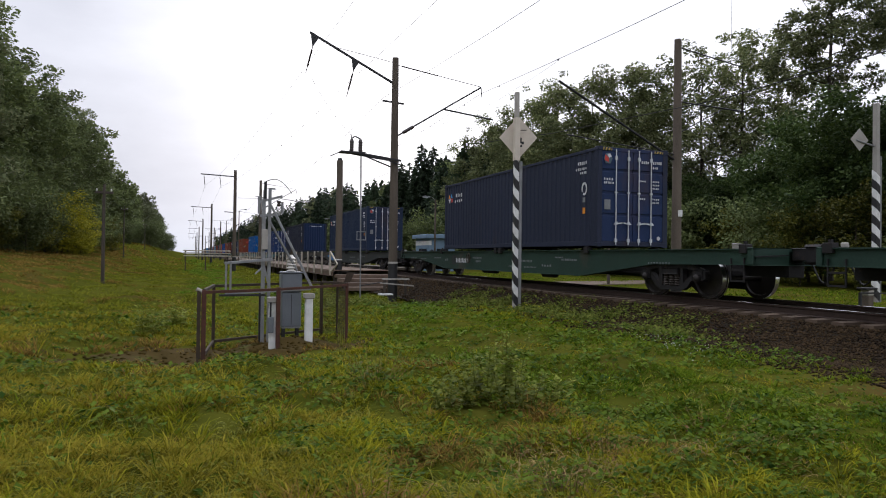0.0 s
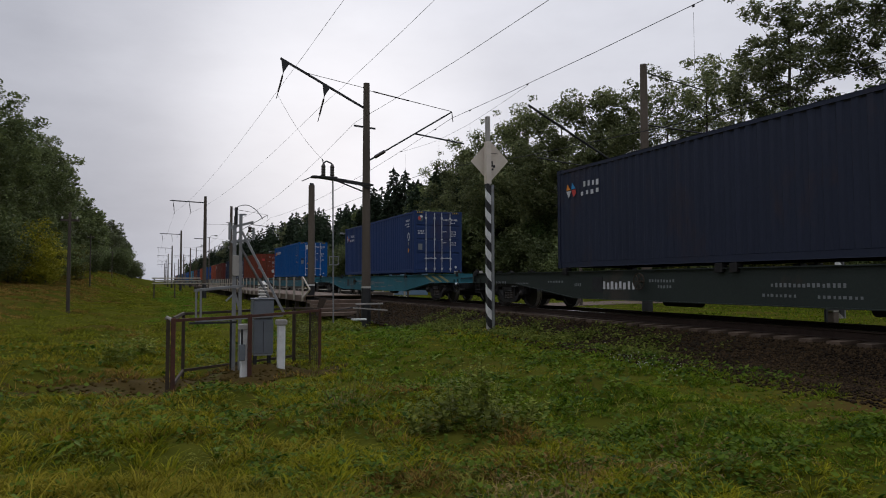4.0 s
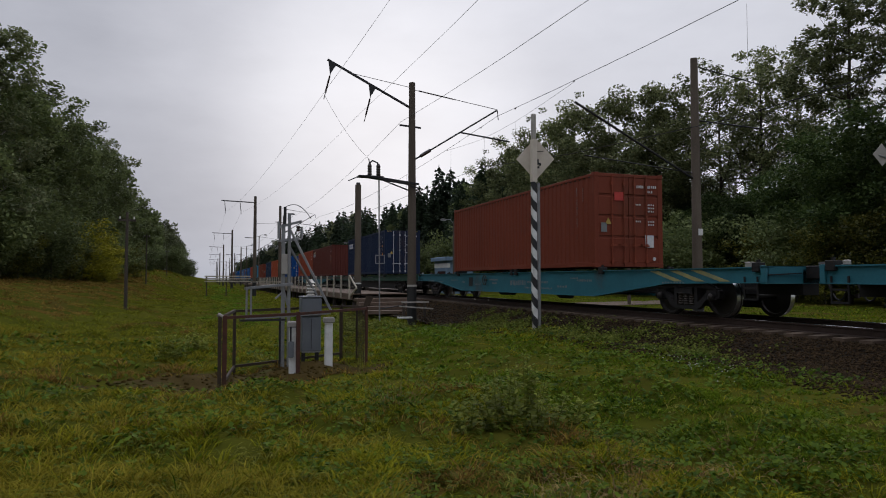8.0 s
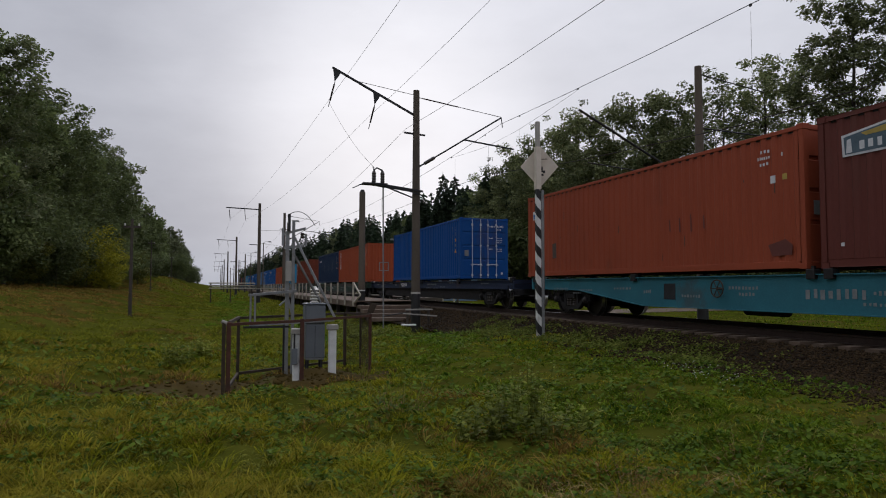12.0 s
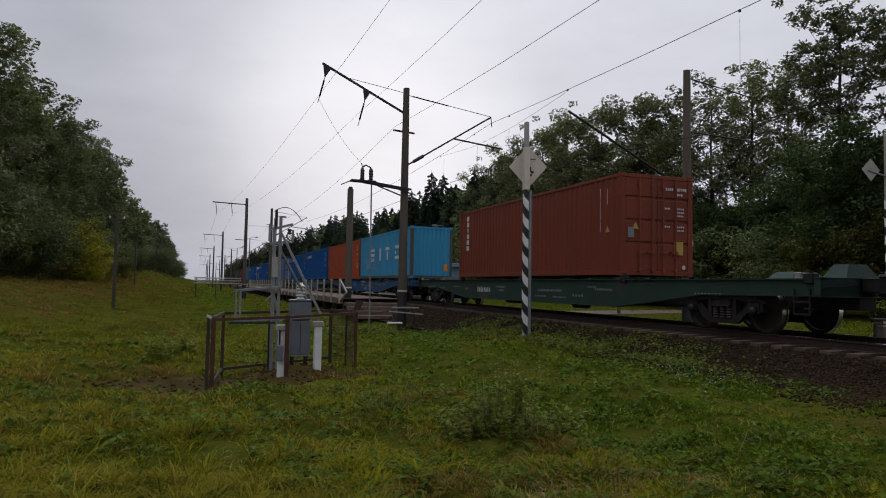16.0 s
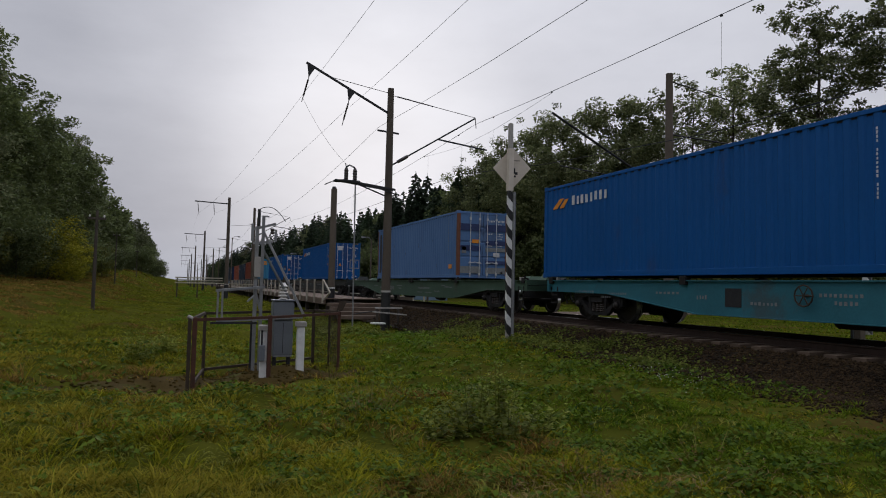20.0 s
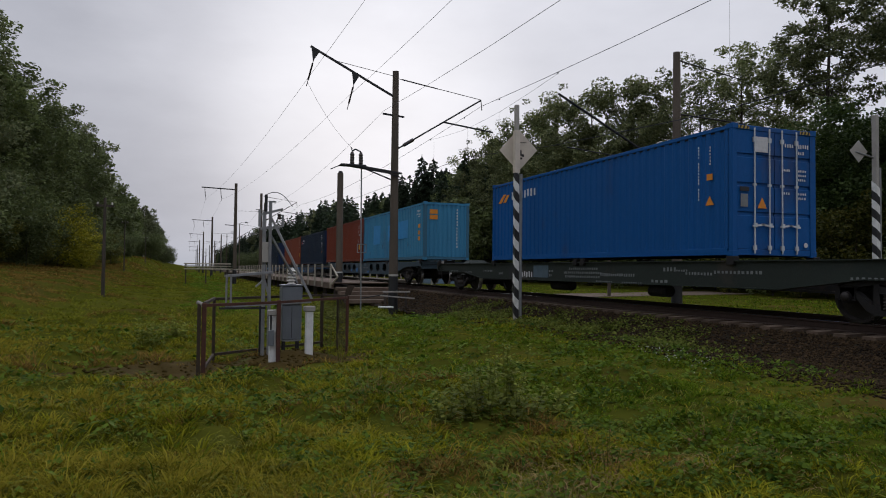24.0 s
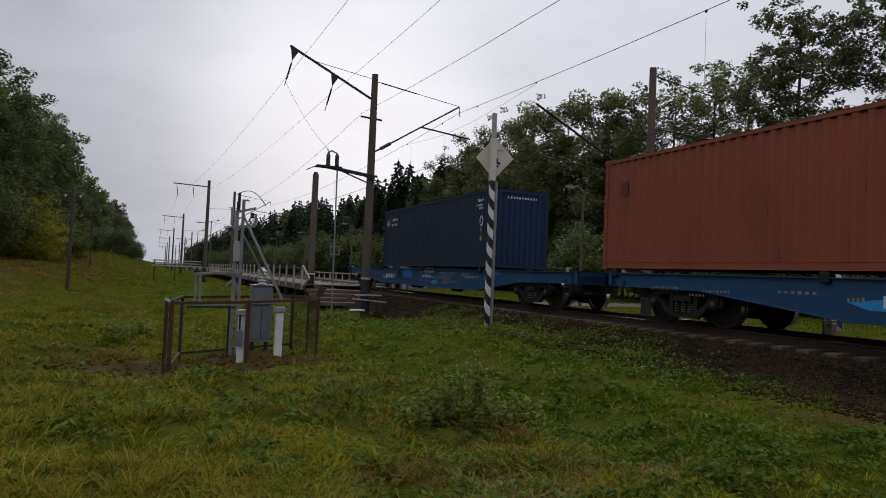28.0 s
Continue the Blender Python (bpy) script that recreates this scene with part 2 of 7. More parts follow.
M["grey_mark"] = material("faded_stencil_paint", (0.21, 0.22, 0.22), (0.13, 0.14, 0.14), 9, 60, 0.75, 0.0, 0.0)
M["orange_mark"] = material("orange_sign_paint", (0.70, 0.26, 0.02), (0.55, 0.19, 0.02), 9, 60, 0.65, 0.0, 0.0)
M["red_mark"] = material("red_sign_paint", (0.50, 0.05, 0.04), (0.38, 0.04, 0.03), 9, 60, 0.65, 0.0, 0.0)
M["yellow_mark"] = material("yellow_sign_paint", (0.42, 0.30, 0.06), (0.28, 0.20, 0.05), 9, 60, 0.65, 0.0, 0.0)
M["stripe_mark"] = material("faded_yellow_stripe_paint", (0.36, 0.31, 0.11), (0.14, 0.17, 0.11), 3, 50, 0.7, 0.0, 0.0)
M["run_stain"] = material("rust_run", (0.085, 0.062, 0.048), (0.045, 0.034, 0.028), 9, 60, 0.85, 0.0, 0.1)
M["maroon_patch"] = material("dark_red_touch_up_paint", (0.125, 0.030, 0.022), (0.085, 0.022, 0.016), 5, 50, 0.65, 0.0, 0.03)
M["blue_mark"] = material("fresh_blue_paint", (0.014, 0.14, 0.36), (0.010, 0.11, 0.30), 3, 40, 0.6, 0.0, 0.03)
M["faded_patch"] = material("faded_grey_touch_up_paint", (0.085, 0.125, 0.155), (0.05, 0.08, 0.10), 4, 40, 0.7, 0.0, 0.03)
M["label_yellow"] = material("yellow_label", (0.66, 0.36, 0.02), (0.50, 0.26, 0.02), 9, 60, 0.6, 0.0, 0.0)
M["azure_mark"] = material("azure_paint", (0.03, 0.26, 0.55), (0.02, 0.20, 0.45), 3, 40, 0.6, 0.0, 0.03)
M["bark"] = material("grey_brown_bark", (0.06, 0.047, 0.037), (0.032, 0.025, 0.02), 2.5, 30, 0.95, 0.0, 0.6, stretch=(1, 1, 0.2))
M["birch"] = material("birch_bark", (0.45, 0.43, 0.40), (0.2, 0.18, 0.16), 2.5, 20, 0.9, 0.0, 0.3, stretch=(1, 1, 0.5), third=(0.04, 0.035, 0.03))
M["leaf"] = leafy("dark_green_leaves", (0.072, 0.098, 0.037), (0.156, 0.184, 0.066))
M["leaf_grey"] = leafy("grey_green_leaves", (0.108, 0.132, 0.064), (0.212, 0.230, 0.108))
M["leaf_maple"] = leafy("deep_green_maple_leaves", (0.020, 0.040, 0.012), (0.078, 0.112, 0.030))
M["leaf_dark"] = leafy("dull_poplar_leaves", (0.060, 0.080, 0.032), (0.215, 0.232, 0.098))
M["leaf_yellow"] = leafy("yellowing_leaves", (0.105, 0.135, 0.010), (0.46, 0.40, 0.03))
M["leaf_olive"] = leafy("olive_shrub_leaves", (0.030, 0.044, 0.008), (0.165, 0.155, 0.026))
M["needle"] = leafy("spruce_needles", (0.016, 0.030, 0.016), (0.052, 0.076, 0.038))
M["grass"] = leafy("meadow_grass", (0.050, 0.062, 0.003), (0.285, 0.268, 0.018), 0.8, clump=0.7, gloss=0.02, tuft=3.0)
M["lawn"] = leafy("short_green_turf", (0.028, 0.066, 0.004), (0.155, 0.220, 0.016), 0.8, clump=0.9, gloss=0.02, tuft=2.6)
M["dry_grass"] = leafy("yellowed_grass", (0.115, 0.105, 0.008), (0.36, 0.300, 0.035), 0.8, clump=0.7, gloss=0.03, tuft=3.0)
M["weed"] = leafy("weed_leaves", (0.018, 0.048, 0.003), (0.120, 0.175, 0.016), 0.6, clump=1.5, gloss=0.07, tuft=3.5)
M["clover"] = leafy("clover_heads", (0.34, 0.36, 0.28), (0.55, 0.56, 0.48), 0.7)
M["sky_blue"] = material("pale_blue_wall_paint", (0.155, 0.235, 0.32), (0.115, 0.18, 0.25), 1.5, 40, 0.7, 0.0, 0.06)
M["glass"] = material("dark_window_glass", (0.02, 0.025, 0.03), (0.015, 0.018, 0.02), 2, 20, 0.08, 0.0, 0.0)
M["lamp_glass"] = material("lamp_glass", (0.5, 0.52, 0.54), (0.4, 0.42, 0.44), 5, 40, 0.2, 0.0, 0.0)


# ---- mesh tools ----
class Build:
    """Collects faces for one mesh."""

    def __init__(self):
        self.v, self.f = [], []

    def add(self, verts, faces):
        o = len(self.v)
        self.v += [tuple(p) for p in verts]
        self.f += [tuple(i + o for i in q) for q in faces]
        return self

    def box(self, x0, y0, z0, x1, y1, z1, c=0.0):
        """A box; c: the width of its chamfers."""
        if not c:
            p = [(x, y, z) for z in (z0, z1) for y in (y0, y1) for x in (x0, x1)]
            return self.add(p, [(0, 2, 3, 1), (4, 5, 7, 6), (0, 1, 5, 4), (2, 6, 7, 3), (0, 4, 6, 2), (1, 3, 7, 5)])
        bm = bmesh.new()
        bmesh.ops.create_cube(bm, size=1.0)
        for q in bm.verts:
            q.co = ((x0 + x1) / 2 + q.co.x * (x1 - x0), (y0 + y1) / 2 + q.co.y * (y1 - y0), (z0 + z1) / 2 + q.co.z * (z1 - z0))
        bmesh.ops.bevel(bm, geom=list(bm.edges), offset=c, segments=1, affect="EDGES")
        bm.verts.index_update()
        self.add([tuple(q.co) for q in bm.verts], [[q.index for q in f.verts] for f in bm.faces])
        bm.free()
        return self

    def tube(self, a, b, r0, r1=None, n=8, caps=True):
        """A round bar from a to b."""
        r1 = r0 if r1 is None else r1
        a, b = Vector(a), Vector(b)
        d = (b - a).normalized()
        u = d.orthogonal().normalized()
        w = d.cross(u)
        ring = [u * math.cos(2 * math.pi * i / n) + w * math.sin(2 * math.pi * i / n) for i in range(n)]
        f = [(i, (i + 1) % n, n + (i + 1) % n, n + i) for i in range(n)]
        if caps:
            f += [tuple(range(n))[::-1], tuple(range(n, 2 * n))]
        return self.add([a + q * r0 for q in ring] + [b + q * r1 for q in ring], f)

    def bar(self, a, b, w, h=None):
        """A square bar from a to b."""
        h = h or w
        a, b = Vector(a), Vector(b)
        d = (b - a).normalized()
        u = d.cross(Vector((0, 0, 1)))
        u = u.normalized() if u.length > 1e-4 else Vector((1, 0, 0))
        k = u.cross(d)
        p = [q + u * (sx * w / 2) + k * (sy * h / 2) for q in (a, b) for sx, sy in ((-1, -1), (1, -1), (1, 1), (-1, 1))]
        return self.add(p, [(0, 1, 2, 3)[::-1], (4, 5, 6, 7), (0, 1, 5, 4), (1, 2, 6, 5), (2, 3, 7, 6), (3, 0, 4, 7)])

    def prism(self, poly, axis, a, b):
        """A polygon in the two other axes, drawn out along axis (0, 1 or 2) from a to b."""
        def put(p, t):
            q = list(p)
            q.insert(axis, t)
            return q
        n = len(poly)
        return self.add([put(p, a) for p in poly] + [put(p, b) for p in poly],
                        [(i, (i + 1) % n, n + (i + 1) % n, n + i) for i in range(n)] + [tuple(range(n))[::-1], tuple(range(n, 2 * n))])

    def pierced(self, loops, x0, x1):
        """A plate of outline loops[0] in the y-z plane with the other loops cut out, from x0 to x1."""
        bm = bmesh.new()
        for loop in loops:
            vs = [bm.verts.new((x0, a, b)) for a, b in loop]
            for p, r in zip(vs, vs[1:] + vs[:1]):
                bm.edges.new((p, r))
        bmesh.ops.triangle_fill(bm, use_beauty=True, edges=list(bm.edges))
        done = bmesh.ops.extrude_face_region(bm, geom=list(bm.faces))
        bmesh.ops.translate(bm, vec=(x1 - x0, 0, 0), verts=[g for g in done["geom"] if isinstance(g, bmesh.types.BMVert)])
        bm.verts.index_update()
        self.add([tuple(p.co) for p in bm.verts], [[p.index for p in f.verts] for f in bm.faces])
        bm.free()
        return self

    def pipe(self, pts, r, n=6):
        """A bent round bar through the given points, all of one piece."""
        pts = [Vector(p) for p in pts]
        v, f = [], []
        for k, p in enumerate(pts):
            d = (pts[min(k + 1, len(pts) - 1)] - pts[max(k - 1, 0)]).normalized()
            u = d.cross(Vector((1, 0, 0)) if abs(d.x) < .9 else Vector((0, 1, 0))).normalized()
            w = d.cross(u)
            v += [p + (u * math.cos(2 * math.pi * i / n) + w * math.sin(2 * math.pi * i / n)) * r for i in range(n)]
        for k in range(len(pts) - 1):
            f += [(k * n + i, k * n + (i + 1) % n, (k + 1) * n + (i + 1) % n, (k + 1) * n + i) for i in range(n)]
        f += [tuple(range(n))[::-1], tuple(range((len(pts) - 1) * n, len(pts) * n))]
        return self.add(v, f)

    def lathe(self, profile, centre=(0, 0, 0), axis="z", n=16):
        """Turned profile of (radius, height)."""
        cx, cy, cz = centre
        v, f = [], []
        for r, h in profile:
            for i in range(n):
                c, s = r * math.cos(2 * math.pi * i / n), r * math.sin(2 * math.pi * i / n)
                v.append((cx + c, cy + s, cz + h) if axis == "z" else (cx + h, cy + c, cz + s) if axis == "x" else (cx + c, cy + h, cz + s))
        for k in range(len(profile) - 1):
            f += [(k * n + i, k * n + (i + 1) % n, (k + 1) * n + (i + 1) % n, (k + 1) * n + i) for i in range(n)]
        f += [tuple(range(n))[::-1], tuple(range((len(profile) - 1) * n, len(profile) * n))]
        return self.add(v, f)

    def mesh(self, name, mat, smooth=False):
        me = bpy.data.meshes.new(name)
        me.from_pydata(self.v, [], self.f)
        bm = bmesh.new()
        bm.from_mesh(me)
        bmesh.ops.recalc_face_normals(bm, faces=bm.faces)
        bm.to_mesh(me)
        bm.free()
        me.materials.append(mat)
        if smooth:
            me.shade_smooth()
            me.set_sharp_from_angle(angle=radians(40))
        return me


def part(name, b, mat, parent, label="", smooth=False):
    """Links what b holds (a Build, or a finished mesh) as one mesh under a thing or under a part."""
    ob = new(name, b if isinstance(b, bpy.types.Mesh) else b.mesh(name, mat, smooth))
    ob.parent = parent
    if label:
        ob["label"] = label
    if name in ("lettering", "scratches", "foliage", "stalks"):
        ob["kind"] = "stuff"              # marks and leaves too small to pick apart
    return ob


def thing(name, label, category, group="", at=None, kind=""):
    ob = tagged(new(name), label, category, group, kind)
    ob.empty_display_size = 0.2
    if at is not None:
        ob.matrix_basis = at if isinstance(at, Matrix) else Matrix.Translation(at)
    return ob


def solid(name, b, mat, label, category, group="", kind="", at=(0, 0, 0), smooth=False):
    """A thing of one mesh."""
    ob = tagged(new(name, b if isinstance(b, bpy.types.Mesh) else b.mesh(name, mat, smooth)), label, category, group, kind)
    ob.matrix_basis = at if isinstance(at, Matrix) else Matrix.Translation(at)
    return ob


def raw_mesh(name, verts, faces, mat):
    """A large mesh from arrays: verts (n, 3), faces (m, 3 or 4)."""
    me = bpy.data.meshes.new(name)
    k = faces.shape[1]
    me.vertices.add(len(verts))
    me.vertices.foreach_set("co", verts.astype(np.float32).ravel())
    me.loops.add(faces.size)
    me.loops.foreach_set("vertex_index", faces.astype(np.int32).ravel())
    me.polygons.add(len(faces))
    me.polygons.foreach_set("loop_start", np.arange(0, faces.size, k, dtype=np.int32))
    me.update(calc_edges=True)
    me.validate()
    me.materials.append(mat)
    return me


# ---- ground ----
AXIS = 12.2            # the track's middle line
PROFILE_X = [-3000, -60, -30, -14, -8, -4, 0, 3, 6, 8, 9.2, 10.2, 10.7, 13.9, 14.6, 17, 25, 45, 3000]
PROFILE_Z = [1.8, 1.8, 1.6, 1.1, 0.35, -0.55, -0.85, -0.9, -0.80, -0.74, -0.60, -0.48, -0.55, -0.55, -0.45, -0.4, -0.35, -0.25, -0.2]


def vnoise(x, y, f, seed=0):
    """Smooth random values between 0 and 1, f cells to the metre."""
    x, y = np.asarray(x, float) * f + seed * 17.3, np.asarray(y, float) * f - seed * 9.7
    i, j = np.floor(x), np.floor(y)
    u, v = x - i, y - j
    u, v = u * u * (3 - 2 * u), v * v * (3 - 2 * v)

    def cell(a, b):
        q = np.sin(a * 127.1 + b * 311.7 + seed * 74.7) * 43758.5453
        return q - np.floor(q)
    return (cell(i, j) * (1 - u) + cell(i + 1, j) * u) * (1 - v) + (cell(i, j + 1) * (1 - u) + cell(i + 1, j + 1) * u) * v


def fbm(x, y, f, seed=0):
    return .5 * vnoise(x, y, f, seed) + .3 * vnoise(x, y, f * 2.1, seed + 1) + .2 * vnoise(x, y, f * 4.3, seed + 2)


def ramp_up(v, a, b):
    q = np.clip((v - a) / (b - a), 0, 1)
    return q * q * (3 - 2 * q)


def ground_z(x, y):
    x, y = np.asarray(x, float), np.asarray(y, float)
    z = np.interp(x, PROFILE_X, PROFILE_Z)
    lumps = 0.05 * np.sin(x * 0.9 + 1.3 * np.sin(y * 0.31)) * np.sin(y * 0.63 + 0.7) + 0.03 * np.sin(x * 2.3 + y * 1.1) * np.sin(y * 1.9 - x * 0.8)
    calm = np.clip((9.0 - x) / 3, 0, 1) * np.clip((x + 40) / 20, 0, 1)
    hummocks = 0.09 * np.clip((y - 16) / 8, 0, 1) * np.clip((6.5 - x) / 2, 0, 1) * np.clip((x + 40) / 20, 0, 1) * (np.sin(x * .8 + y * .55) * np.sin(y * .42 - x * .35) + .6 * np.sin(x * 1.7 - y * .9 + 1))
    # further on the line runs into a cutting: the meadow bank climbs
    climb = np.clip((y - 72) / 95, 0, 1) * np.clip((-2.2 - x) / 6.5, 0, 1)
    # tussocks, the terrace beside the ballast and the hollow behind it where the first pole stands
    near_by = calm * ramp_up(y, 1.5, 4) * (1 - ramp_up(y, 45, 70)) * (1 - ramp_up(x, 7.2, 8.6))
    z = z + near_by * (.20 * (vnoise(x, y, .8, 41) - .5) + .12 * (vnoise(x, y, 1.9, 42) - .5))
    z = z + .12 * ramp_up(x, 4.2, 6.2) * (1 - ramp_up(x, 8.4, 9.2)) * (1 - ramp_up(y, 15, 20)) - .30 * ramp_up(y, 19, 26) * (1 - ramp_up(y, 31, 36)) * ramp_up(x, 3.5, 6) * (1 - ramp_up(x, 8.8, 9.8))
    z = z + lumps * calm + 2.3 * climb + hummocks - 0.11 * np.exp(-((x - 1.2) / 3.0) ** 2 - ((y - 13.2) / 2.6) ** 2) + 0.10 * np.exp(-((x - 0.5) ** 2 + y ** 2) / 30)
    return z


def gz(x, y):
    return float(ground_z(x, y))


def lines(*spans):
    return np.unique(np.round(np.concatenate([np.arange(a, b, s) for a, b, s in spans]), 3))


gx = lines((-3000, -200, 400), (-200, -40, 20), (-40, -14, 2), (-14, 10.8, 0.2), (10.8, 30, 1), (30, 200, 20), (200, 3001, 400))
gy = lines((-3000, -100, 400), (-100, -4, 8), (-4, 40, 0.2), (40, 120, 2), (120, 600, 20), (600, 3001, 400))
GX, GY = np.meshgrid(gx, gy)
verts = np.stack([GX.ravel(), GY.ravel(), ground_z(GX, GY).ravel()], 1)
nx = len(gx)
iy, ix = np.meshgrid(np.arange(len(gy) - 1), np.arange(nx - 1), indexing="ij")
q = (iy * nx + ix).ravel()
M["soil"] = material("grassy_soil", (0.034, 0.044, 0.005), (0.078, 0.076, 0.012), 0.45, 5, 0.95, 0.0, 0.6, third=(0.070, 0.048, 0.015), gloss=0.0)
ground_mesh = raw_mesh("ground", verts, np.stack([q, q + 1, q + nx + 1, q + nx], 1), M["soil"])
ground_mesh.shade_smooth()
tagged(new("ground", ground_mesh), "uneven meadow ground with green and yellowed grass", "ground", kind="structure")

# ---- track ----
bed = Build().prism([(AXIS - 3.7, -0.88), (AXIS - 1.75, -0.31), (AXIS - 1.25, -0.235), (AXIS + 1.75, -0.215), (AXIS + 3.0, -0.62)], 1, -80, 700)
bed_ob = solid("ballast_bed", bed, M["stone"], "brown crushed-stone ballast bed under the railway track", "ballast", kind="structure")
track = thing("railway_track", "single railway track with rusty rails on concrete sleepers", "track", kind="structure")
for sx in (-1, 1):
    x = AXIS + sx * 0.797
    rail = part("rail", Build().prism([(x - .075, -.18), (x + .075, -.18), (x + .075, -.168), (x + .012, -.15), (x + .010, -.045), (x + .036, -.035), (x + .036, -.004), (x - .036, -.004), (x - .036, -.035), (x - .010, -.045), (x - .012, -.15), (x - .075, -.168)], 1, -80, 700), M["rail_side"], track, "rusty steel rail")
    part("running_surface", Build().prism([(x - .034, -.004), (x + .034, -.004), (x + .028, 0), (x - .028, 0)], 1, -80, 700), M["rail_head"], rail, "polished rail head")
sleeper_mesh = Build().prism([(-1.35, -.36), (1.35, -.36), (1.35, -.19), (.95, -.18), (.5, -.21), (-.5, -.21), (-.95, -.18), (-1.35, -.19)], 1, -.13, .13).mesh("sleeper", M["sleeper"])
for i in range(110):
    s = part("sleeper", sleeper_mesh, None, track)
    s.location = (AXIS, -4 + i * 0.55, 0.01)
far = Build()
for i in range(400):
    y = -4 + 110 * 0.55 + i * 0.55
    far.box(AXIS - 1.35, y - .13, -.35, AXIS + 1.35, y + .13, -.18)
part("far_sleepers", far, M["sleeper"], track)["kind"] = "stuff"


# ---- containers: local y runs along the train, its end at -y leads; z = 0 is its underside ----
CL, CW, CH = 12.192, 2.438, 2.896
HL, HW = CL / 2, CW / 2


def corrugated(x_out, x_in, y0, y1, z0, z1, period, axis):
    """A corrugated sheet; it faces along x (axis 0) or along y (axis 1)."""
    pts, y = [], y0
    a, b = period * 0.36, period * 0.14
    while y < y1 - period * 0.5:
        pts += [(y, x_out), (y + a, x_out), (y + a + b, x_in), (y + 2 * a + b, x_in)]
        y += period
    pts.append((y1, x_out))
    v, f = [], []
    for s, d in pts:
        for z in (z0, z1):
            v.append((d, s, z) if axis == 0 else (s, d, z))
    for i in range(len(pts) - 1):
        f.append((2 * i, 2 * i + 2, 2 * i + 3, 2 * i + 1))
    return Build().add(v, f)


def container_base():
    c = thing("shipping_container", "forty-foot steel shipping container", "container")
    P = M["paint"]
    part("side_panel", corrugated(-HW + .012, -HW + .038, -HL + .14, HL - .14, .16, CH - .10, .283, 0), P, c)
    part("side_panel", corrugated(HW - .012, HW - .038, -HL + .14, HL - .14, .16, CH - .10, .283, 0), P, c)
    roof = Build().box(-HW + .05, -HL + .1, CH - .06, HW - .05, HL - .1, CH - .035)
    for i in range(38):
        y = -HL + .35 + i * .313
        roof.box(-HW + .07, y, CH - .035, HW - .07, y + .15, CH - .012)
    part("roof_panel", roof, P, c)
    # black dashes in the recesses imitate the shade below the top rail
    for sx in (-1, 1):
        dashes = Build()
        for i in range(42):
            y = -HL + .14 + i * .283 + .13
            dashes.box(sx * (HW - .03), y, CH - .150, sx * (HW - .052), y + .115, CH - .112)
        part("roof_seam", dashes, M["black_steel"], c, "dark dashes standing in for shade under the top rail")["kind"] = "stuff"
    part("floor", Build().box(-HW + .06, -HL + .1, .10, HW - .06, HL - .1, .15), P, c)
    part("end_wall", corrugated(HL - .02, HL - .065, -HW + .13, HW - .13, .16, CH - .12, .236, 1), P, c)
    for sx in (-1, 1):
        part("top_rail", Build().box(sx * HW, -HL + .16, CH - .115, sx * (HW - .055), HL - .16, CH - .03, .006), P, c)
        br = Build().box(sx * HW, -HL + .16, .02, sx * (HW - .045), HL - .16, .17, .006)
        part("bottom_rail", br, P, c)
        for sy in (-1, 1):
            part("corner_post", Build().box(sx * (HW - .004), sy * (HL - .006), .11, sx * (HW - .15), sy * (HL - .13), CH - .11, .012), P, c)
            for z in (0, CH - .118):
                part("corner_casting", Build().box(sx * (HW + .004), sy * (HL + .004), z, sx * (HW - .162), sy * (HL - .178), z + .118, .008), P, c)
    for sy in (-1, 1):
        part("header", Build().box(-HW + .15, sy * (HL - .01), CH - .125, HW - .15, sy * (HL - .10), CH - .02, .008), P, c)
        part("sill", Build().box(-HW + .15, sy * (HL - .01), .02, HW - .15, sy * (HL - .10), .155, .008), P, c)
    for sx in (-1, 1):
        lo, hi = sorted((sx * .012, sx * (HW - .155)))
        prof = [(-HL + .085, .165), (-HL + .022, .165)]
        for z0 in (.90, 1.54, 2.18):            # pressed grooves between flat panels
            prof += [(-HL + .022, z0 - .02), (-HL + .050, z0), (-HL + .058, z0 + .075), (-HL + .022, z0 + .08)]
        prof += [(-HL + .022, CH - .13), (-HL + .085, CH - .13)]
        d = Build().prism(prof, 0, lo, hi)
        door = part("door", d, P, c)
        for off in (.185, .615):
            x = sx * off
            bar = part("locking_bar", Build().tube((x, -HL - .022, .06), (x, -HL - .022, CH - .07), .017, n=8), M["zinc_bar"], door, "galvanised locking bar")
            hz = .68
            grip = Build().bar((x - sx * .08 * (1 if off < .5 else -1), -HL - .045, hz - .02), (x + sx * .26 * (1 if off < .5 else -1), -HL - .045, hz + .02), .025, .04).box(x - .035, -HL - .06, hz - .04, x + .035, -HL - .02, hz + .05)
            for z0, z1 in ((2.52, 2.62), (1.55, 1.60), (.14, .24)):
                part("bar_keeper", Build().box(x - .04, -HL - .04, z0, x + .04, -HL, z1), M["zinc_bar"], door, "small zinc-coated bar keeper")
            part("handle", grip, M["zinc_bar"], door, "galvanised door handle")
    return c


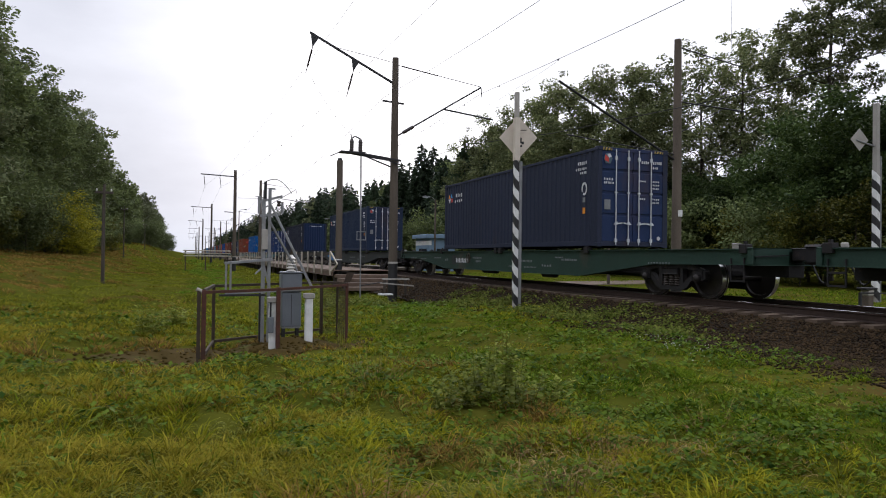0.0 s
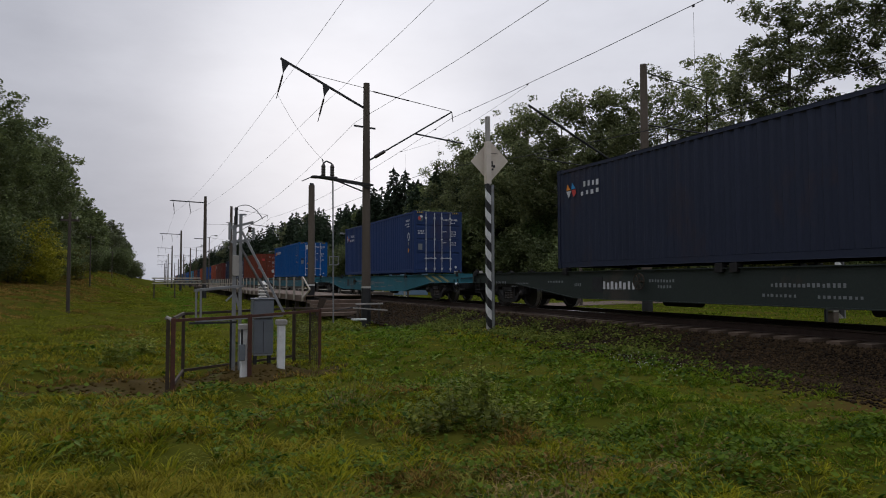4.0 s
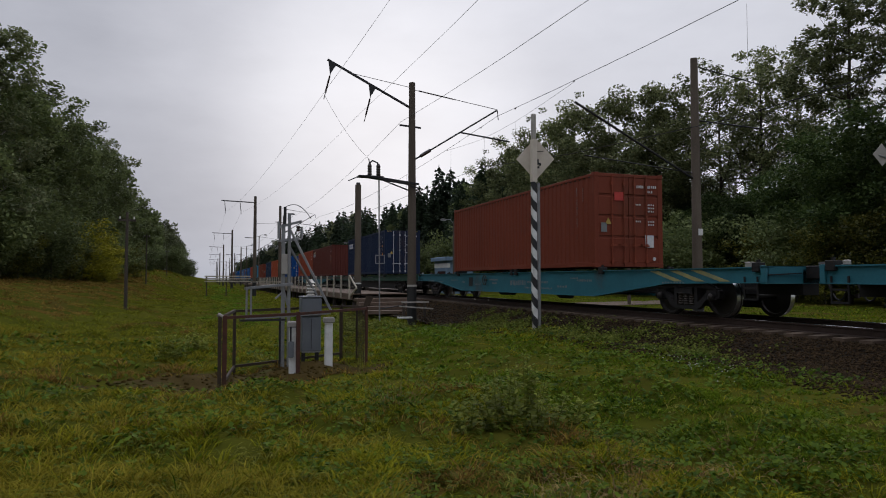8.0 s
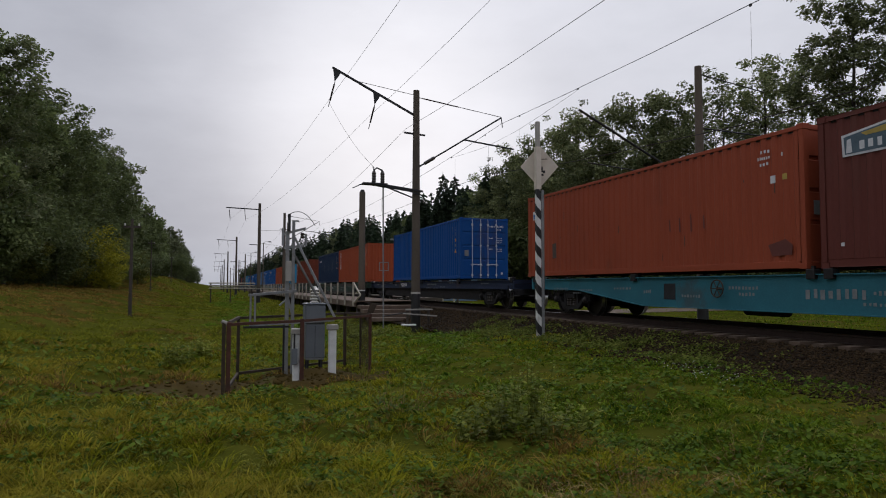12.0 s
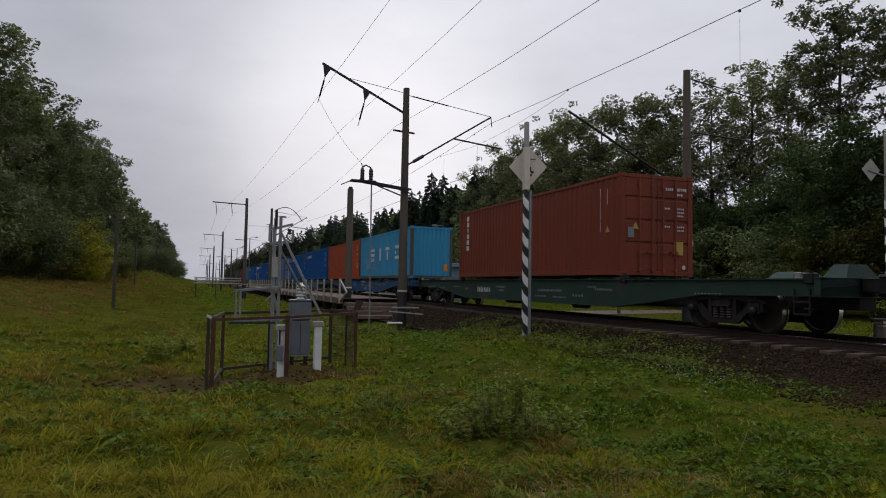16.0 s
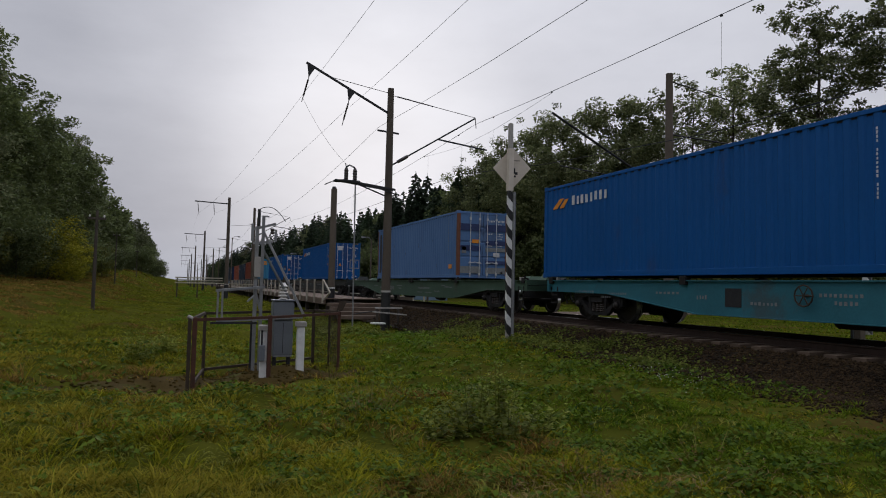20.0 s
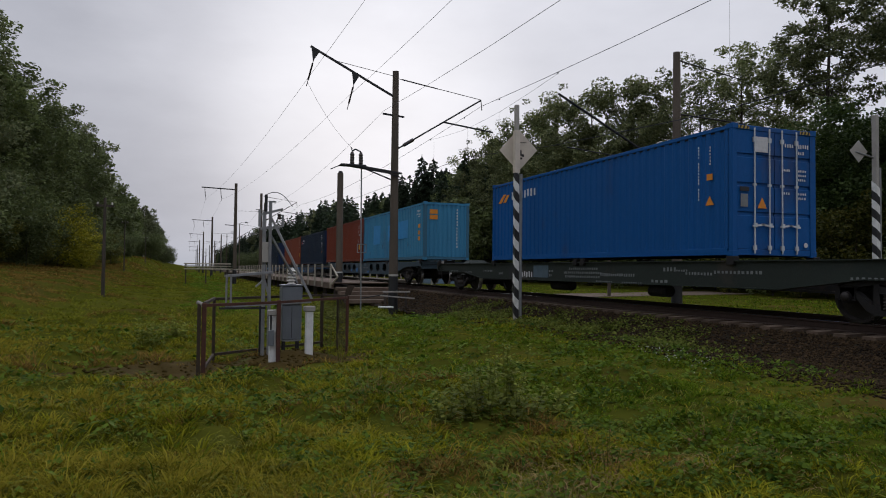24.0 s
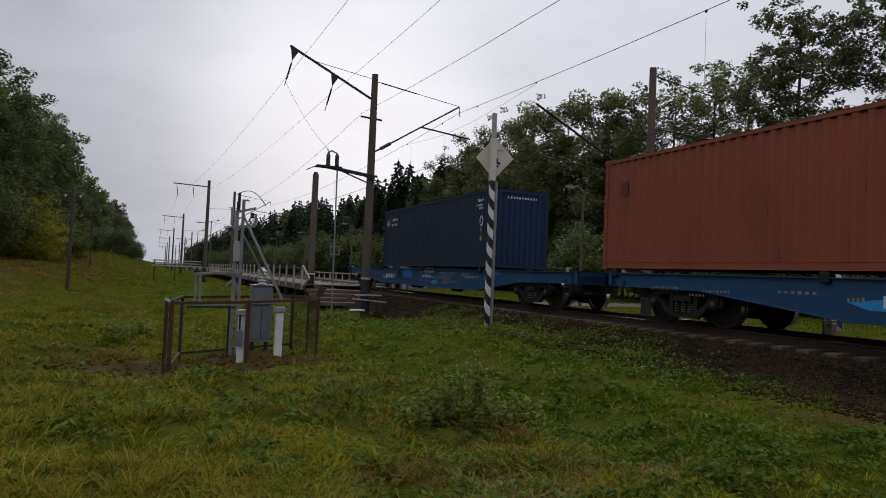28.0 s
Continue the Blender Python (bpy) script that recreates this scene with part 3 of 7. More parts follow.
def bars(rows, plane, mat_name):
    """Rows of unreadable writing as plain bars: (u, v, width, height, count) on a plane given by a function of (u, v)."""
    b = Build()
    for u, v, w, h, n in rows:
        chars = random.Random(int(u * 1000 + v * 7919 + n))
        step = w / n
        for i in range(n):
            a, c = u + i * step, u + (i + chars.uniform(.40, .64)) * step
            lo, hi = v + h * chars.choice((0, 0, 0, .06, .12)), v + h * chars.choice((1, 1, .92, .85))
            p = [plane(a, lo), plane(c, lo), plane(c, hi), plane(a, hi)]
            k = plane(0, 0, .004)
            o = Vector(k) - Vector(plane(0, 0))
            b.add(p + [tuple(Vector(x) + o) for x in p], [(0, 1, 2, 3), (4, 5, 6, 7), (0, 1, 5, 4), (1, 2, 6, 5), (2, 3, 7, 6), (3, 0, 4, 7)])
    return b, M[mat_name]


def poly_plate(points, plane):
    """A thin plate with the given outline in (u, v)."""
    o = Vector(plane(0, 0, .005)) - Vector(plane(0, 0))
    p = [Vector(plane(u, v)) for u, v in points]
    n = len(p)
    return Build().add(p + [x + o for x in p], [tuple(range(n)), tuple(range(n, 2 * n))] + [(i, (i + 1) % n, n + (i + 1) % n, n + i) for i in range(n)])


def rect(u, v, w, h):
    return [(u, v), (u + w, v), (u + w, v + h), (u, v + h)]


M["navy_panel"] = material("dark_blue_door_paint", (.022, .042, .13), (.012, .022, .075), 3, 40, .6, 0.0, .05)
BASE = container_base()
NAVY, COBALT, BRICK, ORANGE, MAROON = (.013, .026, .061), (.000, .082, .285), (.190, .040, .019), (.38, .075, .027), (.13, .033, .024)
SLATE, GREYED = (.017, .031, .056), (.021, .027, .050)
AZURE, CYAN, LILAC, INK, ROYAL = (.05, .30, .50), (.055, .25, .42), (.095, .19, .375), (.008, .020, .056), (.000, .062, .25)
# name, place along the train, colour, doors lead, livery, colour words
BOXES = [
    (16.35, GREYED, 1, "wheel", "navy blue"), (42.7, NAVY, 1, "wheel", "navy blue"), (68.65, GREYED, 0, "wheel", "navy blue"), (92.95, (.018, .042, .13), 1, "wheel", "dark blue"),
    (120.2, COBALT, 1, "bee", "bright cobalt blue"), (145.95, BRICK, 1, "plain", "brick red"), (171.4, INK, 1, "board", "dark navy blue"),
    (191.15, MAROON, 0, "banner", "maroon"), (203.68, (.31, .062, .026), 1, "rows", "orange red"), (223.05, ROYAL, 1, "none", "royal blue"),
    (242.7, ORANGE, 0, "column", "orange red"), (255.1, (.009, .030, .078), 1, "ocean", "dark navy blue"), (275.1, BRICK, 1, "column", "brick red"),
    (294.6, AZURE, 0, "big", "light blue"), (307.1, ORANGE, 0, "patch", "orange red, rust-streaked"), (320.2, COBALT, 1, "bee", "bright cobalt blue"),
    (332.6, COBALT, 1, "bee", "bright cobalt blue"), (352.1, LILAC, 1, "lilac", "faded lilac blue"), (378.0, COBALT, 1, "bee", "bright cobalt blue"),
    (404.1, COBALT, 1, "bee", "bright cobalt blue"), (424.3, CYAN, 0, "repaint", "light blue, overpainted"), (437.0, BRICK, 1, "small", "brick red"),
    (450.7, SLATE, 0, "wheel", "navy blue"), (463.1, (.27, .072, .038), 0, "small", "orange red"), (482.0, SLATE, 0, "wheel", "navy blue"),
]


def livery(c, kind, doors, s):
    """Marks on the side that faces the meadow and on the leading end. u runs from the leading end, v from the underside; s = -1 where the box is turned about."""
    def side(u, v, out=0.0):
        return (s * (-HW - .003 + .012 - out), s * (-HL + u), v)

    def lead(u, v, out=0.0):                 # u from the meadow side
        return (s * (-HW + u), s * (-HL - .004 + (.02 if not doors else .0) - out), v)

    def put(name, b, mat_name, label):
        return part(name, b, M[mat_name], c, label)

    if kind in ("wheel", "repaint"):
        b, m = bars([(.62, 2.44, .50, .10, 5), (.62, 2.28, .62, .08, 6), (.62, 2.16, .36, .08, 4)], side, "white_mark")
        part("lettering", b, m, c, "small white lettering")
    elif kind == "rows":
        b, m = bars([(.86, 2.46, .30, .07, 3), (.86, 2.33, .36, .07, 6), (.90, 2.20, .28, .07, 3), (.52, 2.33, .09, .08, 1)], side, "white_mark")
        part("lettering", b, m, c, "three short rows of white lettering")
    elif kind != "lilac":
        mark = "grey_mark" if kind in ("plain", "none") else "white_mark"
        b, m = bars([(1.02, 1.28 + .075 * k, .055, .055, 1) for k in range(17) if k not in (4, 12)], side, mark)
        part("lettering", b, m, c, "column of small white lettering")
        b, m = bars([(.66, 2.06 + .075 * k, .05, .05, 1) for k in range(6)], side, mark)
        part("lettering", b, m, c, "short column of small white lettering")
        if kind in ("board", "ocean", "none", "banner"):
            put("badge", poly_plate(rect(.60, 1.78, .13, .15), side), "orange_mark", "orange square mark")
            put("badge", poly_plate(rect(.61, 1.55, .11, .14), side), "grey_mark", "pale square mark")
            put("badge", poly_plate([(.55, 1.26), (.78, 1.26), (.665, 1.45)], side), "orange_mark", "orange warning triangle")
    if kind == "wheel":
        ring = [(.72 + .15 * math.cos(a * .5236), 1.72 + .20 * math.sin(a * .5236)) for a in range(12)]
        inner = [(.72 + .09 * math.cos(a * .5236), 1.72 + .13 * math.sin(a * .5236)) for a in range(12)]
        b = Build()
        for i in range(12):
            j = (i + 1) % 12
            if i not in (10,):
                o = poly_plate([ring[i], ring[j], inner[j], inner[i]], side)
                b.add(o.v, o.f)
        put("ring_mark", b, "white_mark", "white ring mark")
        put("badge", poly_plate(rect(.66, 1.32, .14, .14), side), "grey_mark", "pale square mark")
        put("badge", poly_plate(rect(.66, .98, .14, .18), side), "orange_mark", "orange square mark")
        u0, v0 = CL - 1.45, 2.22
        for k, (m, pts) in enumerate((("white_mark", [(0, 0), (.3, 0), (.15, -.26)]), ("red_mark", [(-.28, .02), (-.02, .02), (-.14, -.24), (-.3, -.14)]), ("orange_mark", [(.04, .04), (.3, .04), (.24, .26)]), ("azure_mark", [(-.02, .05), (-.28, .06), (-.06, .28)]))):
            put("logo", poly_plate([(u0 + .75 + x * .8, v0 + y * .8) for x, y in pts], side), m, "geometric company mark")
        b, m = bars([(u0 - .55, v0 + .02, .80, .17, 4), (u0 - .55, v0 - .20, .95, .13, 4)], side, "white_mark")
        part("lettering", b, m, c, "white company lettering")
    elif kind == "bee":
        u0, v0 = CL - 1.18, 2.30
        for pts in ([(11.70, 2.14), (11.42, 2.14), (11.02, 2.44), (11.26, 2.44)], [(11.28, 2.14), (11.04, 2.14), (10.76, 2.40), (10.98, 2.40)]):
            put("logo", poly_plate(pts, side), "orange_mark", "slanting orange company mark")
        b, m = bars([(u0 - 2.2, v0 - .12, 1.85, .28, 8)], side, "white_mark")
        part("lettering", b, m, c, "white slanted company lettering")
        put("badge", poly_plate(rect(.60, 1.72, .18, .14), side), "orange_mark", "orange square mark")
        put("badge", poly_plate([(.56, 1.15), (.82, 1.15), (.69, 1.36)], side), "orange_mark", "orange warning triangle")
    elif kind == "column":
        b = Build()
        for k, w in enumerate((.25, .25, .10, .25, .27, .28)):
            o = poly_plate(rect(CL - .95 - w / 2, 2.44 - .255 * k, w, .19), side)
            b.add(o.v, o.f)
        put("lettering", b, "white_mark", "large white company letters in a column")
        put("badge", poly_plate([(.56, 1.25), (.78, 1.25), (.67, 1.44)], side), "yellow_mark", "yellow warning triangle")
    elif kind == "big":
        for u, w, rows in ((9.01, .91, ((0, 1, .62), (0, 1, .30), (0, 1, 0))), (6.81, .35, ((0, 1, 0),)), (5.34, .90, ((0, 1, .60), (.34, .66, 0))), (3.20, .92, ((0, 1, .62), (.68, 1, .30), (0, 1, 0)))):
            for a0, a1, v0 in rows:
                h = .80 if len(rows) == 1 else .52 if a0 == .34 else .18
                put("logo", poly_plate([(u - w + w * a0, 1.15 + v0), (u - w + w * a1, 1.15 + v0), (u - w + w * a1, 1.15 + v0 + h), (u - w + w * a0, 1.15 + v0 + h)], side), "white_mark", "huge white bar of the company mark")
        put("badge", poly_plate(rect(1.95, .42, .22, .40), lead), "orange_mark", "orange label on the end wall")
    elif kind == "repaint":
        put("repainted_patch", poly_plate([(2.7, 1.18), (6.5, 1.12), (6.5, 2.02), (5.9, 2.1), (2.6, 2.15)], side), "azure_mark", "brighter blue overpainted patch")
        put("repainted_patch", poly_plate([(8.1, 1.03), (9.7, 1.0), (9.65, 2.2), (8.05, 2.15)], side), "azure_mark", "brighter blue overpainted patch")
        for v in (1.62, 1.28, .98):
            put("badge", poly_plate(rect(.62, v, .32, .2), side), "orange_mark", "orange label")
        for v in (2.30, 2.02):
            put("badge", poly_plate(rect(.30, v, .42, .22), lead), "orange_mark", "orange label on the end wall")
        b, m = bars([(1.75, .62 + .155 * k, .10, .11, 1) for k in range(13)], lead, "white_mark")
        part("lettering", b, m, c, "column of white lettering on the end wall")
    elif kind == "lilac":
        put("badge", poly_plate(rect(.60, .42, .36, .18), side), "orange_mark", "orange label")
        b, m = bars([(1.0, 1.2 + .125 * k, .07, .09, 1) for k in range(12)], side, "grey_mark")
        part("lettering", b, m, c, "column of small white lettering")
        put("repainted_patch", poly_plate(rect(CL - .75, .35, .35, 2.2), side), "dark_steel", "dark painted strip")
    elif kind == "board":
        put("logo", poly_plate(rect(CL - 1.9, 2.10, 1.35, .36), side), "white_mark", "pale company board")
        b, m = bars([(CL - 1.75, 2.20, 1.0, .16, 5)], lambda u, v, out=0.0: side(u, v, out + .006), "blue_mark")
        part("lettering", b, m, c, "blue lettering on the board")
    elif kind == "banner":
        for d, m, pts, words in ((0, "white_mark", [(-1.95, 2.04), (-.52, 2.04), (-.50, 2.44), (-1.0, 2.50), (-1.95, 2.62)], "white rim of the company banner"),
                                 (.004, "faded_patch", [(-1.90, 2.08), (-.57, 2.08), (-.55, 2.40), (-1.0, 2.46), (-1.90, 2.57)], "faded blue company banner"),
                                 (.008, "yellow_mark", [(-1.85, 2.38), (-1.0, 2.36), (-.90, 2.42), (-1.85, 2.53)], "yellow rays on the banner"),
                                 (.008, "white_mark", [(-.72, 2.10), (-.60, 2.10), (-.62, 2.34), (-.70, 2.36)], "white tower shape on the banner")):
            put("logo", poly_plate([(CL + x, y) for x, y in pts], lambda u, v, out=0.0: side(u, v, out + d)), m, words)
        b, m = bars([(CL - 1.80, 2.13, 1.0, .18, 6)], lambda u, v, out=0.0: side(u, v, out + .008), "white_mark")
        part("lettering", b, m, c, "white lettering on the banner")
        put("badge", poly_plate(rect(CL - 1.5, .32, .16, .06), side), "white_mark", "small white label")
        put("badge", poly_plate(rect(CL - .5, .40, .07, .07), side), "white_mark", "small white label")
    elif kind == "rows":
        put("badge", poly_plate(rect(.72, 1.80, .13, .16), side), "white_mark", "small white label")
        put("badge", poly_plate(rect(.42, 1.84, .12, .12), side), "yellow_mark", "small yellow label")
        put("badge", poly_plate(rect(CL - .62, 2.04, .22, .30), side), "white_mark", "white label with a blue square")
        put("badge", poly_plate(rect(CL - .59, 2.07, .16, .17), lambda u, v, out=0.0: side(u, v, out + .004)), "blue_mark", "blue square on the label")
        put("repainted_patch", poly_plate([(CL - 2.1, .62), (CL - 1.85, .60), (CL - 1.83, 1.10), (CL - 2.08, 1.12)], side), "run_stain", "greyish weathered patch")
        put("repainted_patch", poly_plate([(.35, .30), (.85, .28), (.95, .52), (.5, .62), (.33, .5)], side), "maroon_patch", "dark scuffed patch")
        for u, v, h in ((2.85, 1.02, .32), (3.3, .98, .44), (3.72, 1.0, .36), (4.1, 1.04, .30)):
            put("scrape", poly_plate([(u, v), (u + .05, v + .02), (u + .06, v + h), (u + .02, v + h)], side), "maroon_patch", "dark scrape mark")
    elif kind == "ocean":
        b, m = bars([(CL - 2.15, 2.12, 1.0, .22, 5)], side, "white_mark")
        part("lettering", b, m, c, "white company lettering")
        put("logo", poly_plate([(CL - 1.1, 2.12), (CL - .75, 2.12), (CL - .65, 2.34), (CL - 1.0, 2.34)], side), "red_mark", "red company mark")
        for u in (3.2, 5.5, 8.0):
            b, m = bars([(u + .25 * k, 1.0, .03, 1.1, 1) for k in range(3)], side, "grey_mark")
            part("scratches", b, m, c, "pale vertical scrape marks")
    elif kind in ("small", "patch"):
        put("badge", poly_plate(rect(.55, .80, .25, .34), side), "label_yellow", "bright yellow label")
        put("badge", poly_plate(rect(.62, 1.75, .12, .12), side), "white_mark", "small white mark")
        put("repainted_patch", poly_plate(rect(CL - .95, 1.9, .3, .34) if kind == "small" else rect(CL - 1.0, .5, .42, 1.7), side), "maroon_patch", "darker repainted rectangle")
    # rust that has run down from scrapes and seams
    streak = random.Random(len(kind) * 31 + int(HL * 10))
    for u0, u1, v0, v1, n in {"big": ((.4, 11.8, .3, 2.2, 34), (8.5, 11.5, .3, 1.6, 12)), "patch": ((6.5, 8.6, .2, .9, 12), (1, 11, .2, 2.4, 10)), "lilac": ((.5, 11.5, .2, 2.2, 16),), "repaint": ((.5, 11.5, .3, 2.0, 22),),
                              "column": ((.5, 11.5, .2, 2.3, 10),), "board": ((.5, 11.5, .2, 2.3, 8),), "banner": ((.5, 11.5, .2, 2.3, 8),), "rows": ((.5, 11.5, .2, 2.0, 9),), "small": ((.5, 11.5, .2, 2.0, 9),), "plain": ((.5, 11.5, .2, 2.0, 8),)}.get(kind, ()):
        for k in range(n):
            u, v, ln, wd = streak.uniform(u0, u1), streak.uniform(v0, v1), streak.uniform(.04, .30), streak.uniform(.008, .026)
            u = round((u - .14) / .283) * .283 + .14 + streak.uniform(.01, .075)
            put("rust_streak", poly_plate([(u, v), (u + wd, v + .02), (u + wd * .8, v + ln), (u + wd * .2, v + ln * .9)], lambda a, c, out=0.0: side(a, c, out - .002)), "run_stain", "run of rust on the paint")["kind"] = "stuff"
    # hazard marks at the top corners of high boxes
    if kind in ("wheel", "bee", "board") and doors:
        for u0 in (.17, CW - .47):
            put("hazard_mark", poly_plate(rect(u0, CH - .105, .30, .07), lambda a, c, out=0.0: lead(a, c, out - .007)), "yellow_mark", "yellow hazard mark")
            for k in range(3):
                u = u0 + .02 + k * .10
                put("hazard_stripe", poly_plate([(u, CH - .105), (u + .045, CH - .105), (u + .07, CH - .035), (u + .025, CH - .035)], lambda a, c, out=0.0: lead(a, c, out - .003)), "black_paint", "black hazard stripe")
    # leading end
    if doors:
        b, m = bars([(1.50, 2.46, .28, .09, 4), (1.90, 2.46, .34, .09, 5), (1.90, 2.32, .20, .07, 3), (1.46, 1.92, .22, .05, 4), (1.90, 1.92, .26, .05, 4), (1.90, 1.82, .26, .05, 4), (1.90, 1.72, .24, .05, 4), (1.46, 1.40, .20, .05, 3), (1.90, 1.40, .26, .05, 4), (1.90, 1.30, .24, .05, 4)], lead, "white_mark")
        part("lettering", b, m, c, "rows of small white lettering on the door")
        put("badge", poly_plate(rect(.22, 1.08, .20, .28), lead), "grey_mark", "pale data plate on the door")
        put("badge", poly_plate([(2.12 + .06 * math.cos(a * .7854), .27 + .06 * math.sin(a * .7854)) for a in range(8)], lead), "white_mark", "small round white label")
        if kind == "wheel":
            put("logo", poly_plate([(.33 + .15 * math.cos(a * 1.047), 2.55 + .17 * math.sin(a * 1.047)) for a in range(6)], lead), "faded_patch", "round company mark on the door")
            put("logo", poly_plate([(.21, 2.50), (.34, 2.44), (.36, 2.56), (.24, 2.66)], lambda u, v, out=0.0: lead(u, v, out + .004)), "red_mark", "red piece of the company mark")
            put("logo", poly_plate([(.36, 2.57), (.45, 2.60), (.40, 2.69), (.30, 2.67)], lambda u, v, out=0.0: lead(u, v, out + .004)), "white_mark", "white piece of the company mark")
            b, m = bars([(.20, 1.92, .34, .07, 4), (.20, 1.82, .36, .06, 5)], lead, "white_mark")
            part("lettering", b, m, c, "white lettering on the door")
        elif kind == "bee":
            put("badge", poly_plate(rect(.64, 2.30, .36, .34), lead), "white_mark", "white company plate on the door")
            put("badge", poly_plate([(.70, 1.06), (.96, 1.06), (.83, 1.30)], lead), "orange_mark", "orange warning triangle on the door")
            put("badge", poly_plate(rect(.20, 1.42, .26, .10), lead), "dark_steel", "dark plate on the door")
        elif kind == "lilac":
            put("badge", poly_plate(rect(.68, 1.52, .34, .16), lead), "orange_mark", "orange label on the door")
            for u, v, w_, h_ in ((.16, 2.05, .95, .30), (1.33, 2.05, .95, .30), (.16, 1.20, .95, .22), (1.33, 1.45, .95, .20), (1.33, .62, .95, .16)):
                put("faded_panel", poly_plate(rect(u, v, w_, h_), lead), "navy_panel", "darker blue door panel")
            for u, v, w_, h_ in ((.16, .22, .95, .30), (1.33, .22, .95, .26), (1.33, 1.18, .95, .16)):
                put("faded_panel", poly_plate(rect(u, v, w_, h_), lead), "grey_mark", "bleached grey door panel")
            for u, v in ((1.7, .95),):
                put("badge", poly_plate(rect(u, v, .3, .18), lead), "white_mark", "white label on the door")
        elif kind in ("plain", "column", "board"):
            put("badge", poly_plate([(.36, 1.32), (.58, 1.32), (.47, 1.52)], lead), "yellow_mark", "yellow warning triangle on the door")
            put("badge", poly_plate(rect(1.8, .62, .30, .38), lead), "yellow_mark" if kind == "column" else "white_mark", "label on the door")
            if kind == "plain":
                put("badge", poly_plate(rect(.70, 2.05, .36, .26), lead), "red_mark", "red company plate on the door")
    elif not doors and kind in ("wheel", "banner"):
        b, m = bars([(.7, 2.55, 1.3, .09, 11)] if kind == "wheel" else [(1.9, .9 + .13 * k, .08, .10, 1) for k in range(13)], lead, "white_mark")
        part("lettering", b, m, c, "white lettering on the end wall")


# ---- container wagons: z = 0 is the rail head ----
DECK = 1.25
BOGIE = 9.58          # from the wagon's middle to a bogie's
HALF = 12.2


def wagon_base(kind):
    w = thing("container_wagon", "long flat container wagon", "wagon")
    P = M["wagon_paint"]
    if kind == "belly":
        low = [(-HALF, DECK - .42), (-9.0, DECK - .45), (-5.6, .40), (5.6, .40), (9.0, DECK - .45), (HALF, DECK - .42)]
    elif kind == "shallow":
        low = [(-HALF, DECK - .42), (-9.0, DECK - .45), (-7.2, .58), (7.2, .58), (9.0, DECK - .45), (HALF, DECK - .42)]
    elif kind == "straight":
        low = [(-HALF, DECK - .44), (HALF, DECK - .44)]
    else:
        low = [(-HALF, DECK - .30), (-9.6, DECK - .34), (-7.0, .46), (7.0, .46), (9.6, DECK - .34), (HALF, DECK - .30)]
    top = DECK - .12
    for sx in (-1, 1):
        xo = sx * 1.24
        web = Build()
        if kind == "holes":
            holes = [[(y + .42 * sa, .84 + .21 * ca) for sa, ca in ((-1, -.45), (-.6, -1), (.6, -1), (1, -.45), (1, .45), (.6, 1), (-.6, 1), (-1, .45))] for y in (-5.35, -3.85, -2.35, 2.35, 3.85, 5.35)]
            web.pierced([[(-HALF, top), *low, (HALF, top)], *holes], xo, xo - sx * .03)
        else:
            web.prism([(-HALF, top), *low, (HALF, top)], 0, xo - sx * .10, xo - sx * .06)
        sill = part("side_sill", web, P, w)
        fl = Build().box(min(xo, xo - sx * .24), -HALF, top, max(xo, xo - sx * .24), HALF, top + .022)
        for (ya, za), (yb, zb) in zip(low, low[1:]):
            fl.add([(xo, ya, za), (xo, yb, zb), (xo - sx * .24, yb, zb), (xo - sx * .24, ya, za), (xo, ya, za - .02), (xo, yb, zb - .02), (xo - sx * .24, yb, zb - .02), (xo - sx * .24, ya, za - .02)],
                   [(0, 1, 2, 3), (4, 5, 6, 7), (0, 1, 5, 4), (1, 2, 6, 5), (2, 3, 7, 6), (3, 0, 4, 7)])
        part("flange", fl, P, sill)
    part("centre_sill", Build().box(-.22, -HALF, .55, .22, HALF, DECK - .15), M["black_steel"], w)
    if kind == "straight":
        part("underframe", Build().box(-1.12, -8.6, .30, 1.12, 8.6, .84, .02), M["black_steel"], w, "grimy black underframe")
    for i in range(11):
        y = -11 + i * 2.2
        part("cross_beam", Build().box(-1.12, y - .09, .82, 1.12, y + .09, DECK - .13), P, w)
    for sy in (-1, 1):
        part("end_beam", Build().box(-1.24, sy * (HALF - .12), .80, 1.24, sy * HALF, DECK - .08, .01), P, w)
        part("end_deck", Build().box(-1.22, sy * (HALF - 1.1), DECK - .118, 1.22, sy * (HALF - .12), DECK - .095), P, w)
        cp = Build().box(-.13, sy * HALF, .92, .13, sy * (HALF + .5), 1.16, .02).box(-.20, sy * (HALF + .44), .88, .20, sy * (HALF + .72), 1.20, .05)
        part("coupler", cp, M["black_steel"], w, "black cast coupler")
        hose = Build().pipe([(.42 + .02 * math.sin(math.pi * k / 8), sy * (HALF + .02 + .56 * k / 8), .86 - .42 * math.sin(math.pi * k / 8)) for k in range(9)], .022)
        part("brake_hose", hose, M["black_paint"], w, "black hanging brake hose")
        part("deck_knob", Build().box(-1.20, sy * (HALF - .58), DECK - .10, -1.10, sy * (HALF - .46), DECK + .0, .02), M["pale_concrete"], w, "pale lifting knob")
        ys_ = sy * (HALF - .42)
        st = Build().bar((-1.22, ys_ - .18, DECK - .3), (-1.22, ys_ - .18, .44), .03).bar((-1.22, ys_ + .18, DECK - .3), (-1.22, ys_ + .18, .44), .03).bar((-1.22, ys_ - .18, .46), (-1.22, ys_ + .18, .46), .04).bar((-1.22, ys_ - .18, .70), (-1.22, ys_ + .18, .70), .04)
        part("foot_step", st, M["black_steel"], w)
